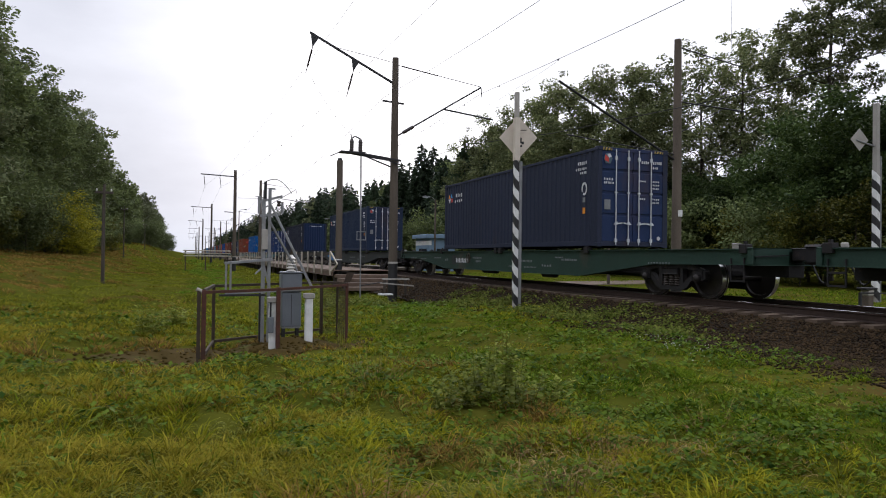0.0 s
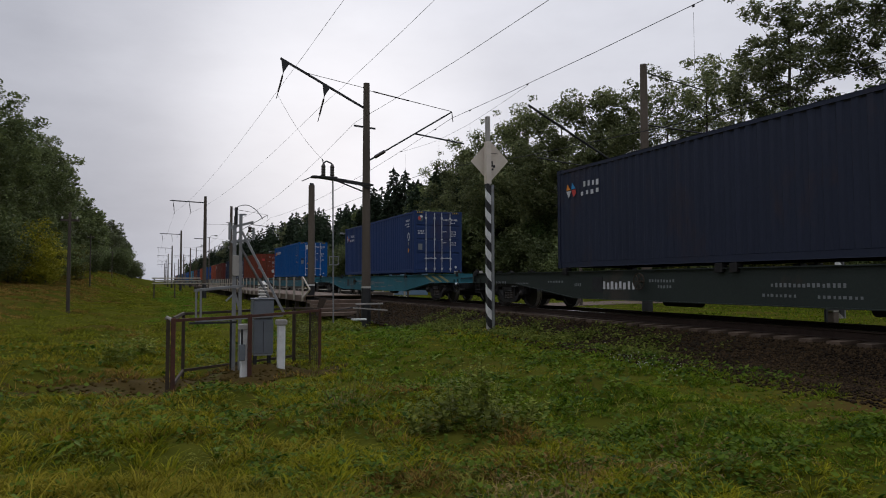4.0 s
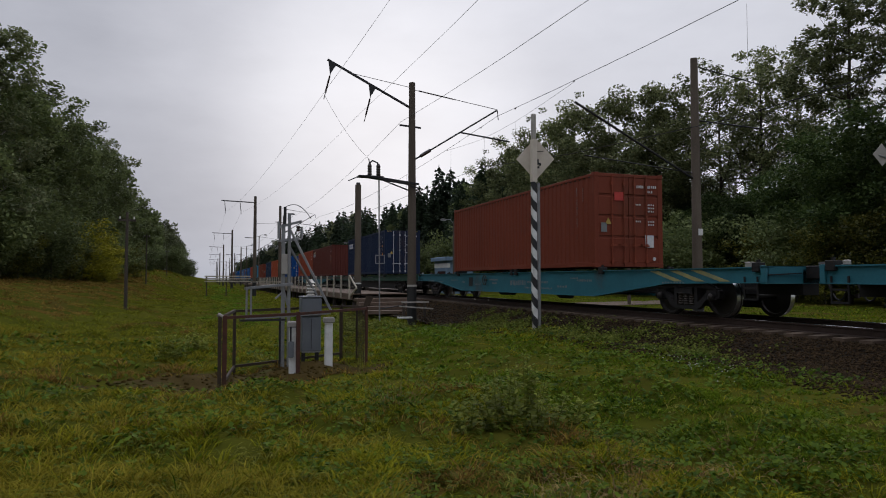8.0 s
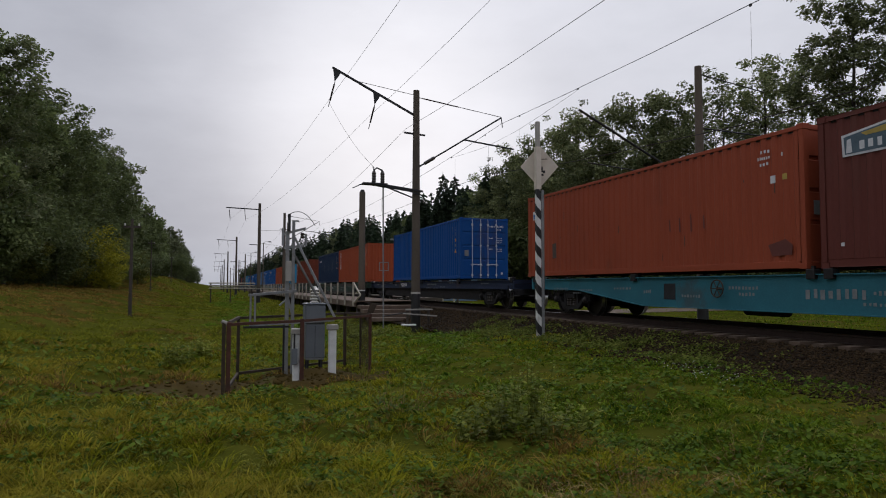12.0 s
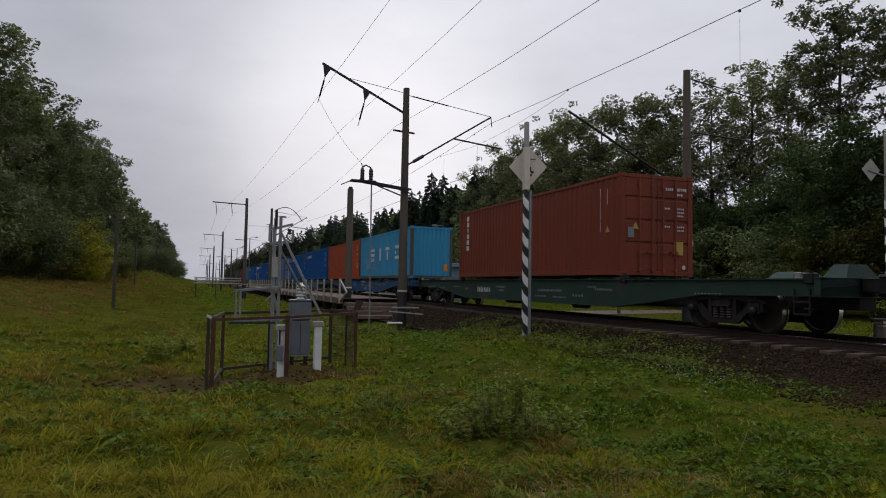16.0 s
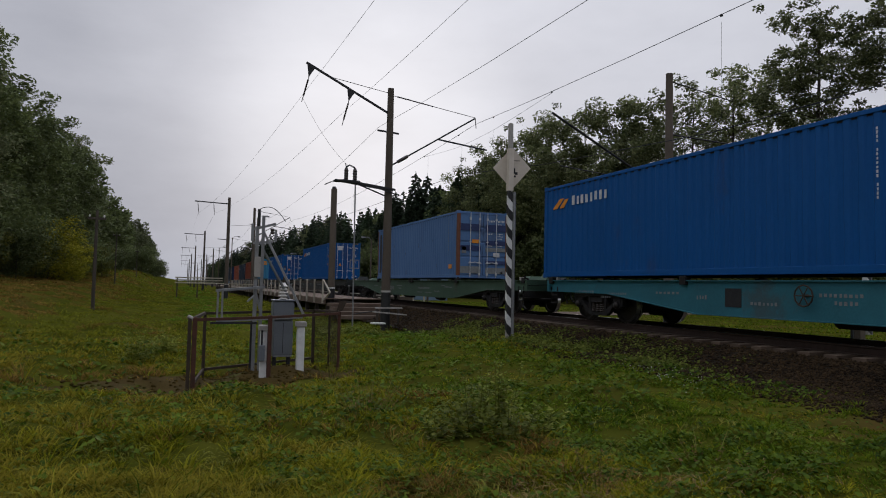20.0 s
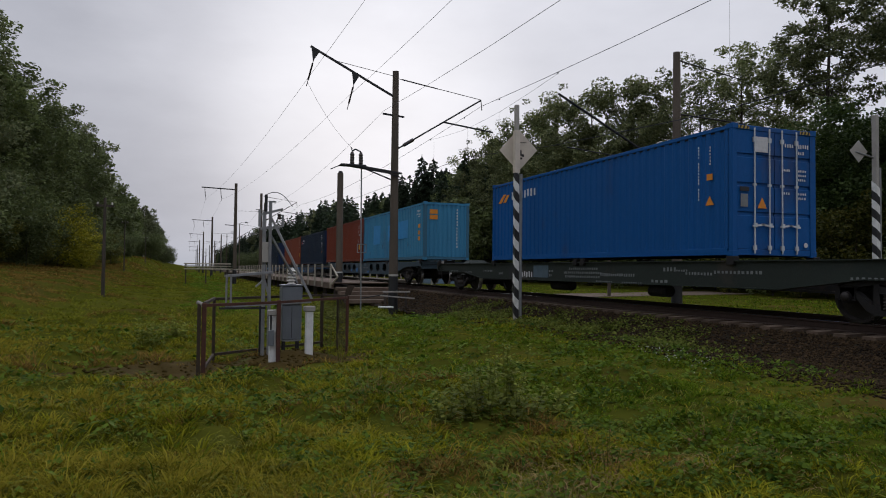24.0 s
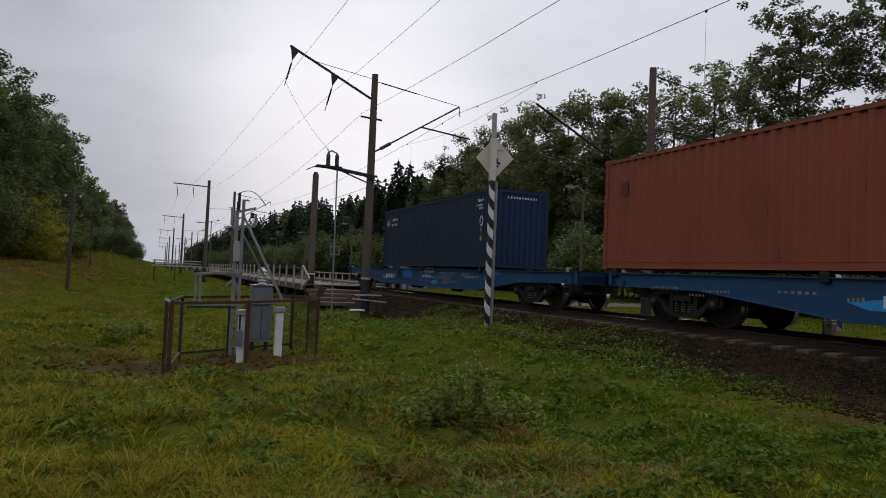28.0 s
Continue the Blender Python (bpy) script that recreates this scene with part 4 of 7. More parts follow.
        part("release_lever", Build().bar((-1.2, sy * (HALF + .03), .98), (-.3, sy * (HALF + .05), 1.02), .025), M["black_steel"], w)
    if kind in ("belly", "shallow"):
        z0 = DECK - .1
        for ya, yb, wa, wb, zt in ((-12.12, -11.55, .46, .24, DECK + .20), (10.2, 10.9, .50, .30, DECK + .07), (-10.9, -10.2, .50, .30, DECK + .07)):
            part("end_stop", Build().add([(-wa, ya, z0), (wa, ya, z0), (wa, yb, z0), (-wa, yb, z0), (-wb, ya + .12, zt), (wb, ya + .12, zt), (wb, yb - .12, zt), (-wb, yb - .12, zt)],
                 [(0, 1, 2, 3), (4, 5, 6, 7), (0, 1, 5, 4), (1, 2, 6, 5), (2, 3, 7, 6), (3, 0, 4, 7)]), P, w)
    for y in (-6.0, 6.0, -11.95, 11.95, -.2, .2):
        for sx in (-1, 1):
            part("container_lock", Build().box(sx * 1.27, y - .10, DECK - .20, sx * 1.08, y + .10, DECK - .004, .01).box(sx * 1.17 - .03, y - .03, DECK - .005, sx * 1.17 + .03, y + .03, DECK + .06), M["black_steel"], w)
    part("brake_cylinder", Build().tube((-.85, -3.6, .40), (-.85, -2.9, .40), .15, n=12).bar((-.85, -3.25, .5), (-.85, -3.25, .9), .08), M["black_steel"], w)
    part("air_tank", Build().tube((-.6, 1.4, .42), (-.6, 2.5, .42), .17, n=12).bar((-.6, 1.7, .5), (-.6, 1.7, .9), .06).bar((-.6, 2.2, .5), (-.6, 2.2, .9), .06), M["black_steel"], w)
    # hand wheel and plates on the meadow side
    hw = Build()
    for k in range(12):
        a, b2 = k * .5236, (k + 1) * .5236
        hw.tube((-1.30, 2.7 + .2 * math.cos(a), .86 + .2 * math.sin(a)), (-1.30, 2.7 + .2 * math.cos(b2), .86 + .2 * math.sin(b2)), .016, n=5)
    for k in range(3):
        a = k * 1.047
        hw.tube((-1.30, 2.7 - .2 * math.cos(a), .86 - .2 * math.sin(a)), (-1.30, 2.7 + .2 * math.cos(a), .86 + .2 * math.sin(a)), .012, n=5)
    hw.tube((-1.31, 2.7, .86), (-1.15, 2.7, .86), .03, n=6)
    part("hand_brake_wheel", hw, M["brown_rust"], w)

    def side(u, v, out=0.0):
        return ((-1.26 if kind == "holes" else -1.185) - out, u, v)
    z = .70 if kind != "straight" else .92
    b, m = bars([(6.2, z + .12, .9, .06, 6), (3.4, z - .06, .7, .07, 7), (-2.6, z + .05, 1.6, .08, 16), (-3.9, z - .08, .7, .07, 4), (-5.4, z + .12, .9, .07, 9), (-1.6, z - .14, .8, .06, 8), (-2.9, z - .15, .9, .06, 9), (1.6, z + .14, .9, .07, 9), (1.7, z, .5, .08, 5), (-4.6, z + .2, .5, .05, 6), (5.3, z + .02, .35, .1, 4), (9.7, z + .06, 1.0, .10, 9), (8.2, z + .07, .8, .05, 8), (-9.6, z + .08, .9, .05, 8), (8.9, z - .03, .5, .05, 5)] if kind != "holes" else [(6.1, z + .2, .5, .07, 5), (.1, z + .12, .7, .06, 7), (.25, z + .03, .6, .06, 6), (-1.6, z + .1, 1.3, .06, 12), (-1.5, z - .12, .6, .05, 6), (-1.55, z - .2, .65, .05, 7), (.15, z - .17, .2, .04, 2)], side, "grey_mark")
    part("lettering", b, m, w, "faded white stencilled wagon lettering")
    part("plate", poly_plate(rect(4.3, z - .12, .45, .40), side), M["dark_steel"], w, "dark plate")
    # running gear
    wheel = [(.10, -.09), (.12, -.09), (.16, -.03), (.40, -.02), (.44, -.065), (.478, -.065)]
    for sy in (-1, 1):
        bg = part("bogie", Build().box(-1.0, sy * BOGIE - .18, .40, 1.0, sy * BOGIE + .18, .66, .02).box(-.25, sy * BOGIE - .25, .6, .25, sy * BOGIE + .25, .80), M["black_steel"], w, "black cast two-axle bogie")
        for sx in (-1, 1):
            yc = sy * BOGIE
            outline = [(-1.16, .46), (-1.16, .63), (-.92, .72), (-.52, .87), (.52, .87), (.92, .72), (1.16, .63), (1.16, .46), (.98, .43), (.80, .50), (.56, .25), (.40, .17), (-.40, .17), (-.56, .25), (-.80, .50), (-.98, .43)]
            windows = [[(-.30, .27), (.30, .27), (.33, .70), (-.33, .70)], [(-.76, .59), (-.43, .34), (-.43, .70), (-.72, .66)], [(.76, .59), (.72, .66), (.43, .70), (.43, .34)]]
            part("side_frame", Build().pierced([[(yc + p, q) for p, q in loop] for loop in (outline, *windows)], sx * 1.02, sx * 1.14), M["black_steel"], bg)
            part("bolster_end", Build().box(sx * .98, yc - .29, .55, sx * 1.17, yc + .29, .69, .02), M["black_steel"], bg)
            sp = Build()
            for k in (-.2, 0, .2):
                sp.lathe([(.06 + .026 * (j % 2), .27 + j * .028) for j in range(11)], (sx * 1.09, yc + k, 0), n=10)
            part("spring_nest", sp, M["spring_steel"], bg, "rust-brown coil springs")
            for a in (-.925, .925):
                part("axle_box", Build().tube((sx * 1.0, yc + a, .478), (sx * 1.19, yc + a, .478), .105, n=12).box(sx * 1.02, yc + a - .16, .42, sx * 1.14, yc + a + .16, .66, .02), M["black_steel"], bg)
                part("bearing_cap", Build().lathe([(.02, sx * 1.235), (.06, sx * 1.225), (.085, sx * 1.205), (.09, sx * 1.17), (.02, sx * 1.17)], (0, yc + a, .478), "x", 14), M["wheel_rim"], bg, "worn steel bearing cap", True)
        rig = Build()
        for a in (-.36, .36):
            rig.box(-.80, sy * BOGIE + a - .05, .26, .80, sy * BOGIE + a + .05, .42)
            for sx in (-1, 1):
                rig.box(sx * .80 - .05, sy * BOGIE + a * 1.25 - .06, .24, sx * .80 + .05, sy * BOGIE + a * 1.25 + .06, .74)
        rig.box(-.95, sy * BOGIE - .55, .44, .95, sy * BOGIE - .30, .72).box(-.95, sy * BOGIE + .30, .44, .95, sy * BOGIE + .55, .72)
        part("brake_rigging", rig, M["black_steel"], bg)
        part("brake_lever", Build().bar((.3, sy * 9.0, .55), (.3, sy * 5.6, .60), .05).bar((-.35, sy * 9.0, .50), (-.35, sy * 5.4, .55), .05), M["black_steel"], bg)
        for a in (-.925, .925):
            yc = sy * BOGIE + a
            ax = Build().tube((-1.0, yc, .478), (1.0, yc, .478), .075, n=10)
            for sx in (-1, 1):
                ax.lathe([(.11, sx * .84), (.16, sx * .80), (.40, sx * .79), (.43, sx * .855), (.474, sx * .855), (.474, sx * .73), (.502, sx * .725), (.502, sx * .70), (.42, sx * .70), (.40, sx * .74), (.12, sx * .72)], (0, yc, .478), "x", 28)
            me = ax.mesh("wheelset", M["wheel_rim"], True)
            me.materials.append(M["bright_steel"])
            for f in me.polygons:
                r = math.hypot(f.center.y - yc, f.center.z - .478)
                if r > .455 and abs(f.normal.x) < .5:
                    f.material_index = 1          # the tread, polished by the rail
            part("wheelset", me, None, bg)
    return w


def sill_text(text, u, v, size):
    """Stencilled words on the sill's meadow side, centred on u, standing on v."""
    cu = bpy.data.curves.new("inscription", "FONT")
    cu.body, cu.size, cu.align_x, cu.extrude = text, size, "CENTER", .002
    ob = bpy.data.objects.new("inscription", cu)
    me = bpy.data.meshes.new_from_object(ob)
    bpy.data.objects.remove(ob)
    me.transform(Matrix(((0, 0, -1, -1.189), (-1, 0, 0, u), (0, 1, 0, v), (0, 0, 0, 1))))
    me.materials.clear()
    me.materials.append(M["white_mark"])
    return me


KINDS = {k: wagon_base(k) for k in ("belly", "shallow", "straight", "holes")}
TEAL, GREEN, DARK, SEA = (.02, .15, .19), (.011, .040, .025), (.017, .024, .022), (.010, .062, .148)
SLACK = (.4, .45, .42, .3, 0, .05, -.1, -.15, -.05, 0, -.1, 0, -.12, -.35, -.45, -.3, -.1, 0, -.1, -.1)          # play in the couplers
WAGONS = [("belly", GREEN, "dark green"), ("belly", GREEN, "dark green"), ("belly", DARK, "dark grey"), ("belly", (.017, .026, .021), "dark grey-green"), ("belly", TEAL, "teal"), ("belly", TEAL, "teal"), ("belly", TEAL, "teal"),
          ("straight", (.010, .058, .034), "green"), ("belly", TEAL, "teal"), ("straight", INK, "dark navy"), ("belly", GREEN, "green"), ("belly", GREEN, "green"), ("belly", SEA, "blue"), ("belly", TEAL, "teal"),
          ("belly", (.050, .100, .062), "faded green"), ("belly", DARK, "dark grey"), ("shallow", (.015, .024, .018), "dark green-black"), ("holes", (.036, .066, .084), "grey-blue"), ("belly", SEA, "blue"), ("belly", SEA, "blue")]
FIRST, PITCH = 22.45, 25.853
RAISED = 0.12          # the deck of the wagon with the oval openings lies higher
MOVING = []            # (thing, its place along the train at the start)
for i, (kind, colour, word) in enumerate(WAGONS):
    w = copy_thing(KINDS[kind], pose(AXIS, 0, RAISED if kind == "holes" else 0))
    tagged(w, f"long {word} container flat wagon with grimy black bogies" if kind != "holes" else "long grey-blue container wagon with dark oval openings in its side sill", "wagon", "wagons of the freight train")
    for o in w.children_recursive:
        o.color = (*colour, 1)
    wheel_side = colour in (TEAL, SEA)
    for o in list(w.children):
        if o.name.startswith("end_stop" if wheel_side or i < 4 else "hand_brake_wheel"):
            bpy.data.objects.remove(o)

    def sill_face(u, v, out=0.0):
        return (-1.187 - out, u, v) if kind != "holes" else (-1.262 - out, u, v)
    number_u = -.9 if colour == TEAL else 3.7 if colour == SEA else 7.5 if kind == "holes" else 3.0
    b, m = bars([(number_u, .98 if kind == "holes" else .66 if kind != "straight" else .9, 1.35, .2, 8)], sill_face, "grey_mark" if colour in (TEAL, DARK) or kind == "holes" or word == "faded green" else "white_mark")
    part("number", b, m, w, "white painted wagon number")["kind"] = "stuff"
    if colour == SEA:
        for text, v, size in (("КРУПНОТОННАЖНЫЕ", .98, .155), ("КОНТЕЙНЕРЫ", .77, .155)):
            part("inscription", sill_text(text, -.65, v, size), None, w, "white stencilled inscription")
        b, m = bars([(-3.75, .96, 1.7, .07, 16), (-3.55, .86, 1.3, .06, 13), (-3.2, .77, .65, .06, 6), (-3.25, .68, .75, .06, 7), (-3.2, .58, .7, .06, 7), (-6.0, .84, 1.5, .08, 14), (-5.0, .95, .7, .07, 6), (-.9, .60, .4, .06, 4), (.0, .60, .15, .08, 2)], sill_face, "grey_mark")
        part("lettering", b, m, w, "rows of faded white lettering")
        ring = [(-6.5 + .22 * math.cos(k * .5236), .86 + .11 * math.sin(k * .5236)) for k in range(12)]
        inner = [(-6.5 + .15 * math.cos(k * .5236), .86 + .06 * math.sin(k * .5236)) for k in range(12)]
        ov = Build().add([sill_face(*q, out) for out in (0, .005) for q in ring + inner],
                         [f for k in range(12) for j in [(k + 1) % 12] for f in ((k, j, 12 + j, 12 + k), (24 + k, 24 + j, 36 + j, 36 + k), (k, j, 24 + j, 24 + k), (12 + k, 12 + j, 36 + j, 36 + k))])
        part("oval_mark", ov, M["grey_mark"], w, "pale oval mark")
    if colour == SEA:
        for pts, m, words in (([(1.2, .72), (2.3, .70), (2.6, .86), (2.2, 1.08), (1.3, 1.10)], "blue_mark", "brighter blue worn patch"), ([(-1.9, .52), (-1.2, .50), (-1.3, .66), (-1.8, .70)], "azure_mark", "pale blue worn patch"), ([(4.4, .62), (5.2, .60), (5.6, .72), (4.7, .84)], "azure_mark", "pale blue worn patch"), ([(-7.6, .98), (-6.9, .97), (-6.95, 1.10), (-7.5, 1.10)], "blue_mark", "brighter blue worn patch")):
            part("repainted_patch", poly_plate(pts, lambda u, v, out=0.0: sill_face(u, v, out - .003)), M[m], w, words)
    if i == 16:
        part("repainted_patch", poly_plate(rect(1.9, .66, 1.0, .40), sill_face), M["faded_patch"], w, "pale green-grey repainted panel")
        b, m = bars([(-.9, .92, 1.6, .07, 14), (-1.1, .80, 2.1, .07, 18), (-1.0, .68, 1.9, .07, 16), (-4.2, .9, .5, .1, 4), (-6.8, .86, 1.4, .07, 12)], sill_face, "grey_mark")
        part("lettering", b, m, w, "rows of faded white lettering")
    if i == 2:
        part("repainted_patch", poly_plate([(4.2, .50), (5.5, .52), (7.0, .80), (7.0, 1.12), (4.7, 1.11)], sill_face), M["blue_mark"], w, "bright blue repainted patch")
    if kind == "holes":
        def bare_sill(u, v, out=0.0):
            return (-1.243 - out, u, v)
        for pts, m, words in (([(1.15, .56), (1.75, .54), (1.72, .80), (1.25, .83)], "blue_mark", "brighter blue touched-up patch"), ([(2.95, .55), (3.35, .58), (3.3, .74), (2.9, .7)], "blue_mark", "brighter blue touched-up patch"),
                              ([(1.2, .88), (1.72, .90), (1.7, 1.12), (1.22, 1.11)], "faded_patch", "pale grey overpainted patch"), ([(.3, .92), (.85, .98), (.9, 1.08), (.55, 1.10), (.28, 1.06)], "faded_patch", "pale grey overpainted patch"),
                              ([(-.95, .93), (-.55, .93), (-.55, 1.12), (-.97, 1.12)], "faded_patch", "pale grey overpainted patch"), ([(-1.75, .52), (-1.2, .5), (-1.25, .6), (-1.7, .63)], "blue_mark", "brighter blue touched-up patch")):
            part("repainted_patch", poly_plate(pts, bare_sill), M[m], w, words)
    if colour == TEAL:
        for k in range(3):
            u0 = -11.15 + k * .8
            part("stripe", poly_plate([(u0, .84), (u0 + .34, .84), (u0 + 1.3, 1.11), (u0 + .96, 1.11)], sill_face), M["stripe_mark"], w, "faded slanting yellow stripe")
    MOVING.append((w, FIRST + (i - 1) * PITCH + SLACK[i] + (.6 if kind == "holes" else .95 if i > 17 else 0), RAISED if kind == "holes" else 0))
for n0, colour, doors, kind, word in BOXES:
    turn = 0 if doors else 180
    up = DECK + (RAISED if kind == "repaint" or n0 == 437.0 else 0)
    c = copy_thing(BASE, pose(AXIS, 0, up, 0, 0, turn))
    tagged(c, f"{word} forty-foot container on a flat wagon, " + ("doors leading" if doors else "plain end leading"), "container", "containers of the freight train")
    for o in c.children_recursive:
        if o.name.split(".")[0] not in ("locking_bar", "handle", "bar_keeper"):
            o.color = (*colour, 1)
            if colour in (GREYED, SLATE) and o.name.startswith(("end_wall", "door", "header")):
                o.color = (.014, .030, .085, 1)          # the ends are a purer blue than the sides
        elif colour in (BRICK, ORANGE, MAROON):        # bars painted over with the doors
            o.material_slots[0].link = "OBJECT"
            o.material_slots[0].material = M["paint"]
            # door colour lightened to imitate the highlights on the bars
            o.color = tuple(min(1, q * 1.35) for q in colour) + (1,)
    if kind in ("big", "repaint"):
        for k, o in enumerate(o for o in c.children if o.name.startswith(("corner_post", "sill", "bottom_rail"))):
            o.color = (.10, .09, .075, 1) if kind == "big" else (.055, .16, .24, 1)
    if kind == "lilac":
        for o in c.children:
            if o.name.startswith("corner_post"):
                o.color = (.17, .07, .04, 1)
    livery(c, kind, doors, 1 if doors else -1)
    MOVING.append((c, n0 + HL, up))
    c["turned"] = turn
for base in (BASE, *KINDS.values()):
    for o in (*base.children_recursive, base):
        bpy.data.objects.remove(o)


def run(t):
    """How far the train has come, in metres."""
    return 15.9 * t + 0.0195 * t * t


def motions():
    for ob, start, up in MOVING:
        turn = ob.get("turned", 0)
        walk(ob, [(t, pose(AXIS, start - run(t), up, 0, 0, turn)) for t in (0, 3.5, 7, 10.5, 14, 17.5, 21, 24.5, 28)])


# ---- overhead line ----
def insulator_string(b, a, d, n=6):
    """A slender ribbed rod with end fittings along a line from a towards d."""
    a, d = Vector(a), Vector(d)
    b.tube(a, a + d * 1.15, .016, n=6)
    for k in range(n * 2):
        p, e = a + d * (.16 + .72 * k / (n * 2)), a + d * (.16 + .72 * (k + .8) / (n * 2))
        b.tube(p, e, .040, .030, n=8)
    return b


def line_pole(at, top, label):
    """A tapered concrete pole with a tarred foot."""
    x, y, z = at
    p = thing("catenary_pole", label, "pole", "overhead line poles", (x, y, 0))
    part("mast", Build().tube((0, 0, .62), (0, 0, top), .195, .135, n=14), M["concrete"], p, smooth=True)
    part("foot", Build().tube((0, 0, z - .3), (0, 0, .60), .215, .20, n=14), M["black_paint"], p, "tarred black foot", smooth=True)
    part("collar", Build().tube((0, 0, .58), (0, 0, .66), .212, .208, n=14), M["pale_concrete"], p, "pale painted ring")
    return p


POLES = [(8.2, 27.4), (7.8, 79.0), (8.2, 131.0), (8.2, 184.0), (8.2, 228.0), (8.2, 280.0), (8.2, 335.0), (8.2, 390.0)]
for i, (x, y) in enumerate(POLES):
    p = line_pole((x, y, -1.06), 9.35, "tall grey concrete overhead-line pole with brackets")
    # bracket over the track: sloping arm, stay and steady arm
    arm = part("bracket_arm", Build().tube((.15, 0, 6.05), (4.0, 0, 8.5), .035, n=8), M["dark_steel"], p, "dark sloping bracket arm")
    part("insulator", Build().tube((.38, 0, 6.195), (.82, 0, 6.475), .075, n=8), M["porcelain"], arm, "thick dark insulator")
    part("stay_rod", Build().tube((.13, 0, 9.05), (4.0, 0, 8.52), .014, n=6), M["dark_steel"], arm)
    part("insulator", Build().tube((.3, 0, 9.03), (1.95, 0, 8.80), .030, .026, n=8), M["porcelain"], arm, "dark rod insulator")
    part("steady_arm", Build().tube((2.2, 0, 7.36), (4.6, 0, 7.10), .036, n=6), M["dark_steel"], arm)
    part("hanger", Build().tube((4.0, 0, 8.5), (4.05, 0, 8.05), .02, n=6), M["porcelain"], arm)
    # feeder bracket on the meadow side
    if i:
        part("cross_arm", Build().bar((-.55, 0, 7.48), (.40, 0, 7.42), .06, .07), M["dark_steel"], p)
        continue
    fb = part("feeder_bracket", Build().bar((-.12, 0, 8.28), (-3.65, 0, 9.98), .065, .085), M["dark_steel"], p, "dark sloping feeder bracket")
    part("stay_rod", Build().tube((-.12, 0, 9.15), (-2.6, 0, 9.5), .012, n=6), M["dark_steel"], fb)
    for fx, fz in ((-3.45, 9.85), (-1.75, 9.05)):
        part("hanger_plate", Build().prism([(fx - .16, fz + .08), (fx + .16, fz - .08), (fx - .09, fz - .48)], 1, -.03, .03), M["dark_steel"], fb)
        part("insulator", insulator_string(Build(), (fx - .07, 0, fz - .42), (-.24, 0, -.98), 7), M["porcelain"], fb)
    part("cross_arm", Build().bar((-.55, 0, 7.48), (.40, 0, 7.42), .06, .07), M["dark_steel"], p)

p2 = line_pole((17.6, 20.9, -.45), 9.4, "grey concrete overhead-line pole with a long sloping arm")
part("bracket_arm", Build().tube((-.15, 0, 4.75), (-5.25, 0, 7.25), .045, n=8), M["dark_steel"], p2, "dark sloping arm")
part("insulator", insulator_string(Build(), (-.6, 0, 4.97), (-.9, 0, .44), 6), M["porcelain"], p2)
part("stay_rod", Build().tube((.1, 0, 9.1), (3.2, 0, 8.7), .025, n=6), M["dark_steel"], p2)
part("cross_arm", Build().tube((.1, 0, 7.0), (3.4, 0, 6.9), .03, n=6), M["dark_steel"], p2)
part("stay_rod", Build().tube((.1, 0, 5.8), (2.4, 0, 7.0), .02, n=6), M["dark_steel"], p2)
part("steady_arm", Build().tube((-.15, 0, 4.95), (-4.9, 0, 5.35), .02, n=6), M["dark_steel"], p2)
part("number_plate", Build().box(-.10, -.215, 2.55, .10, -.2, 2.8), M["white_paint"], p2, "small white plate")


def hung_wire(name, pts, r, sag, label, mat="dark_steel", group="overhead wires"):
    """A wire through its supports, sagging between them."""
    way = [Vector(pts[0])]
    for a, c in zip(pts, pts[1:]):
        for k in range(1, 11):
            q = Vector(a).lerp(Vector(c), k / 10)
            q.z -= sag * 4 * k / 10 * (1 - k / 10)
            way.append(q)
    b = Build().pipe(way, r, 5)
    return solid(name, b, M[mat], label, "wire", group)


ys = [-27.0] + [y for _, y in POLES]
# feeder poles that stand back behind the platform
FEEDER_POLES = [(4.5, 71.0), (3.9, 121.0), (3.6, 173.0), (3.6, 226.0), (3.8, 285.0), (4.0, 345.0)]
for x, y in FEEDER_POLES:
    p = line_pole((x, y, -.9), 9.4, "grey concrete feeder pole with a level bracket")
    fb = part("feeder_bracket", Build().bar((-.1, 0, 8.75), (-3.3, 0, 8.85), .09, .10), M["dark_steel"], p, "dark horizontal feeder bracket")
    for fx in (-3.0, -1.5):
        part("insulator", insulator_string(Build(), (fx, 0, 8.78), (.12, 0, -1.1), 7), M["porcelain"], fb)
    part("cross_arm", Build().bar((-1.0, 0, 5.15), (.15, 0, 5.1), .06, .07), M["dark_steel"], p)
    part("stay_rod", Build().tube((.1, 0, 6.6), (3.3, 0, 6.65), .014, n=5), M["thin_wire"], p)
hung_wire("messenger_wire", [(AXIS, y, 8.22) for y in ys], .010, .62, "thin dark messenger wire over the track")
hung_wire("contact_wire", [(AXIS, -27, 4.9), (AXIS, 13, 4.86), (AXIS, 20.9, 5.37), (AXIS, 29.2, 6.2)] + [(AXIS, y, 6.6) for y in ys[2:]], .011, .0, "thin dark contact wire over the track")
hung_wire("feeder_wire", [(7.7, y, 7.62) for y in ys], .0075, .86, "thin dark feeder wire on the cross arms")
for fx, fz in ((4.43, 8.6), (6.03, 7.95)):
    hung_wire("feeder_wire", [(4.25 if fx < 5 else 5.65, -27, fz - .1), (fx, 27.4, fz)] + [(x + (-2.9 if fx < 5 else -1.4), y, 7.7) for x, y in FEEDER_POLES], .0055, .6, "thin grey feeder wire under the brackets")
dr = Build()
for i in range(16):
    y = 42.0 + i * 8.0
    dr.tube((AXIS, y, 7.75), (AXIS, y, 6.6), .004, n=4, caps=False)
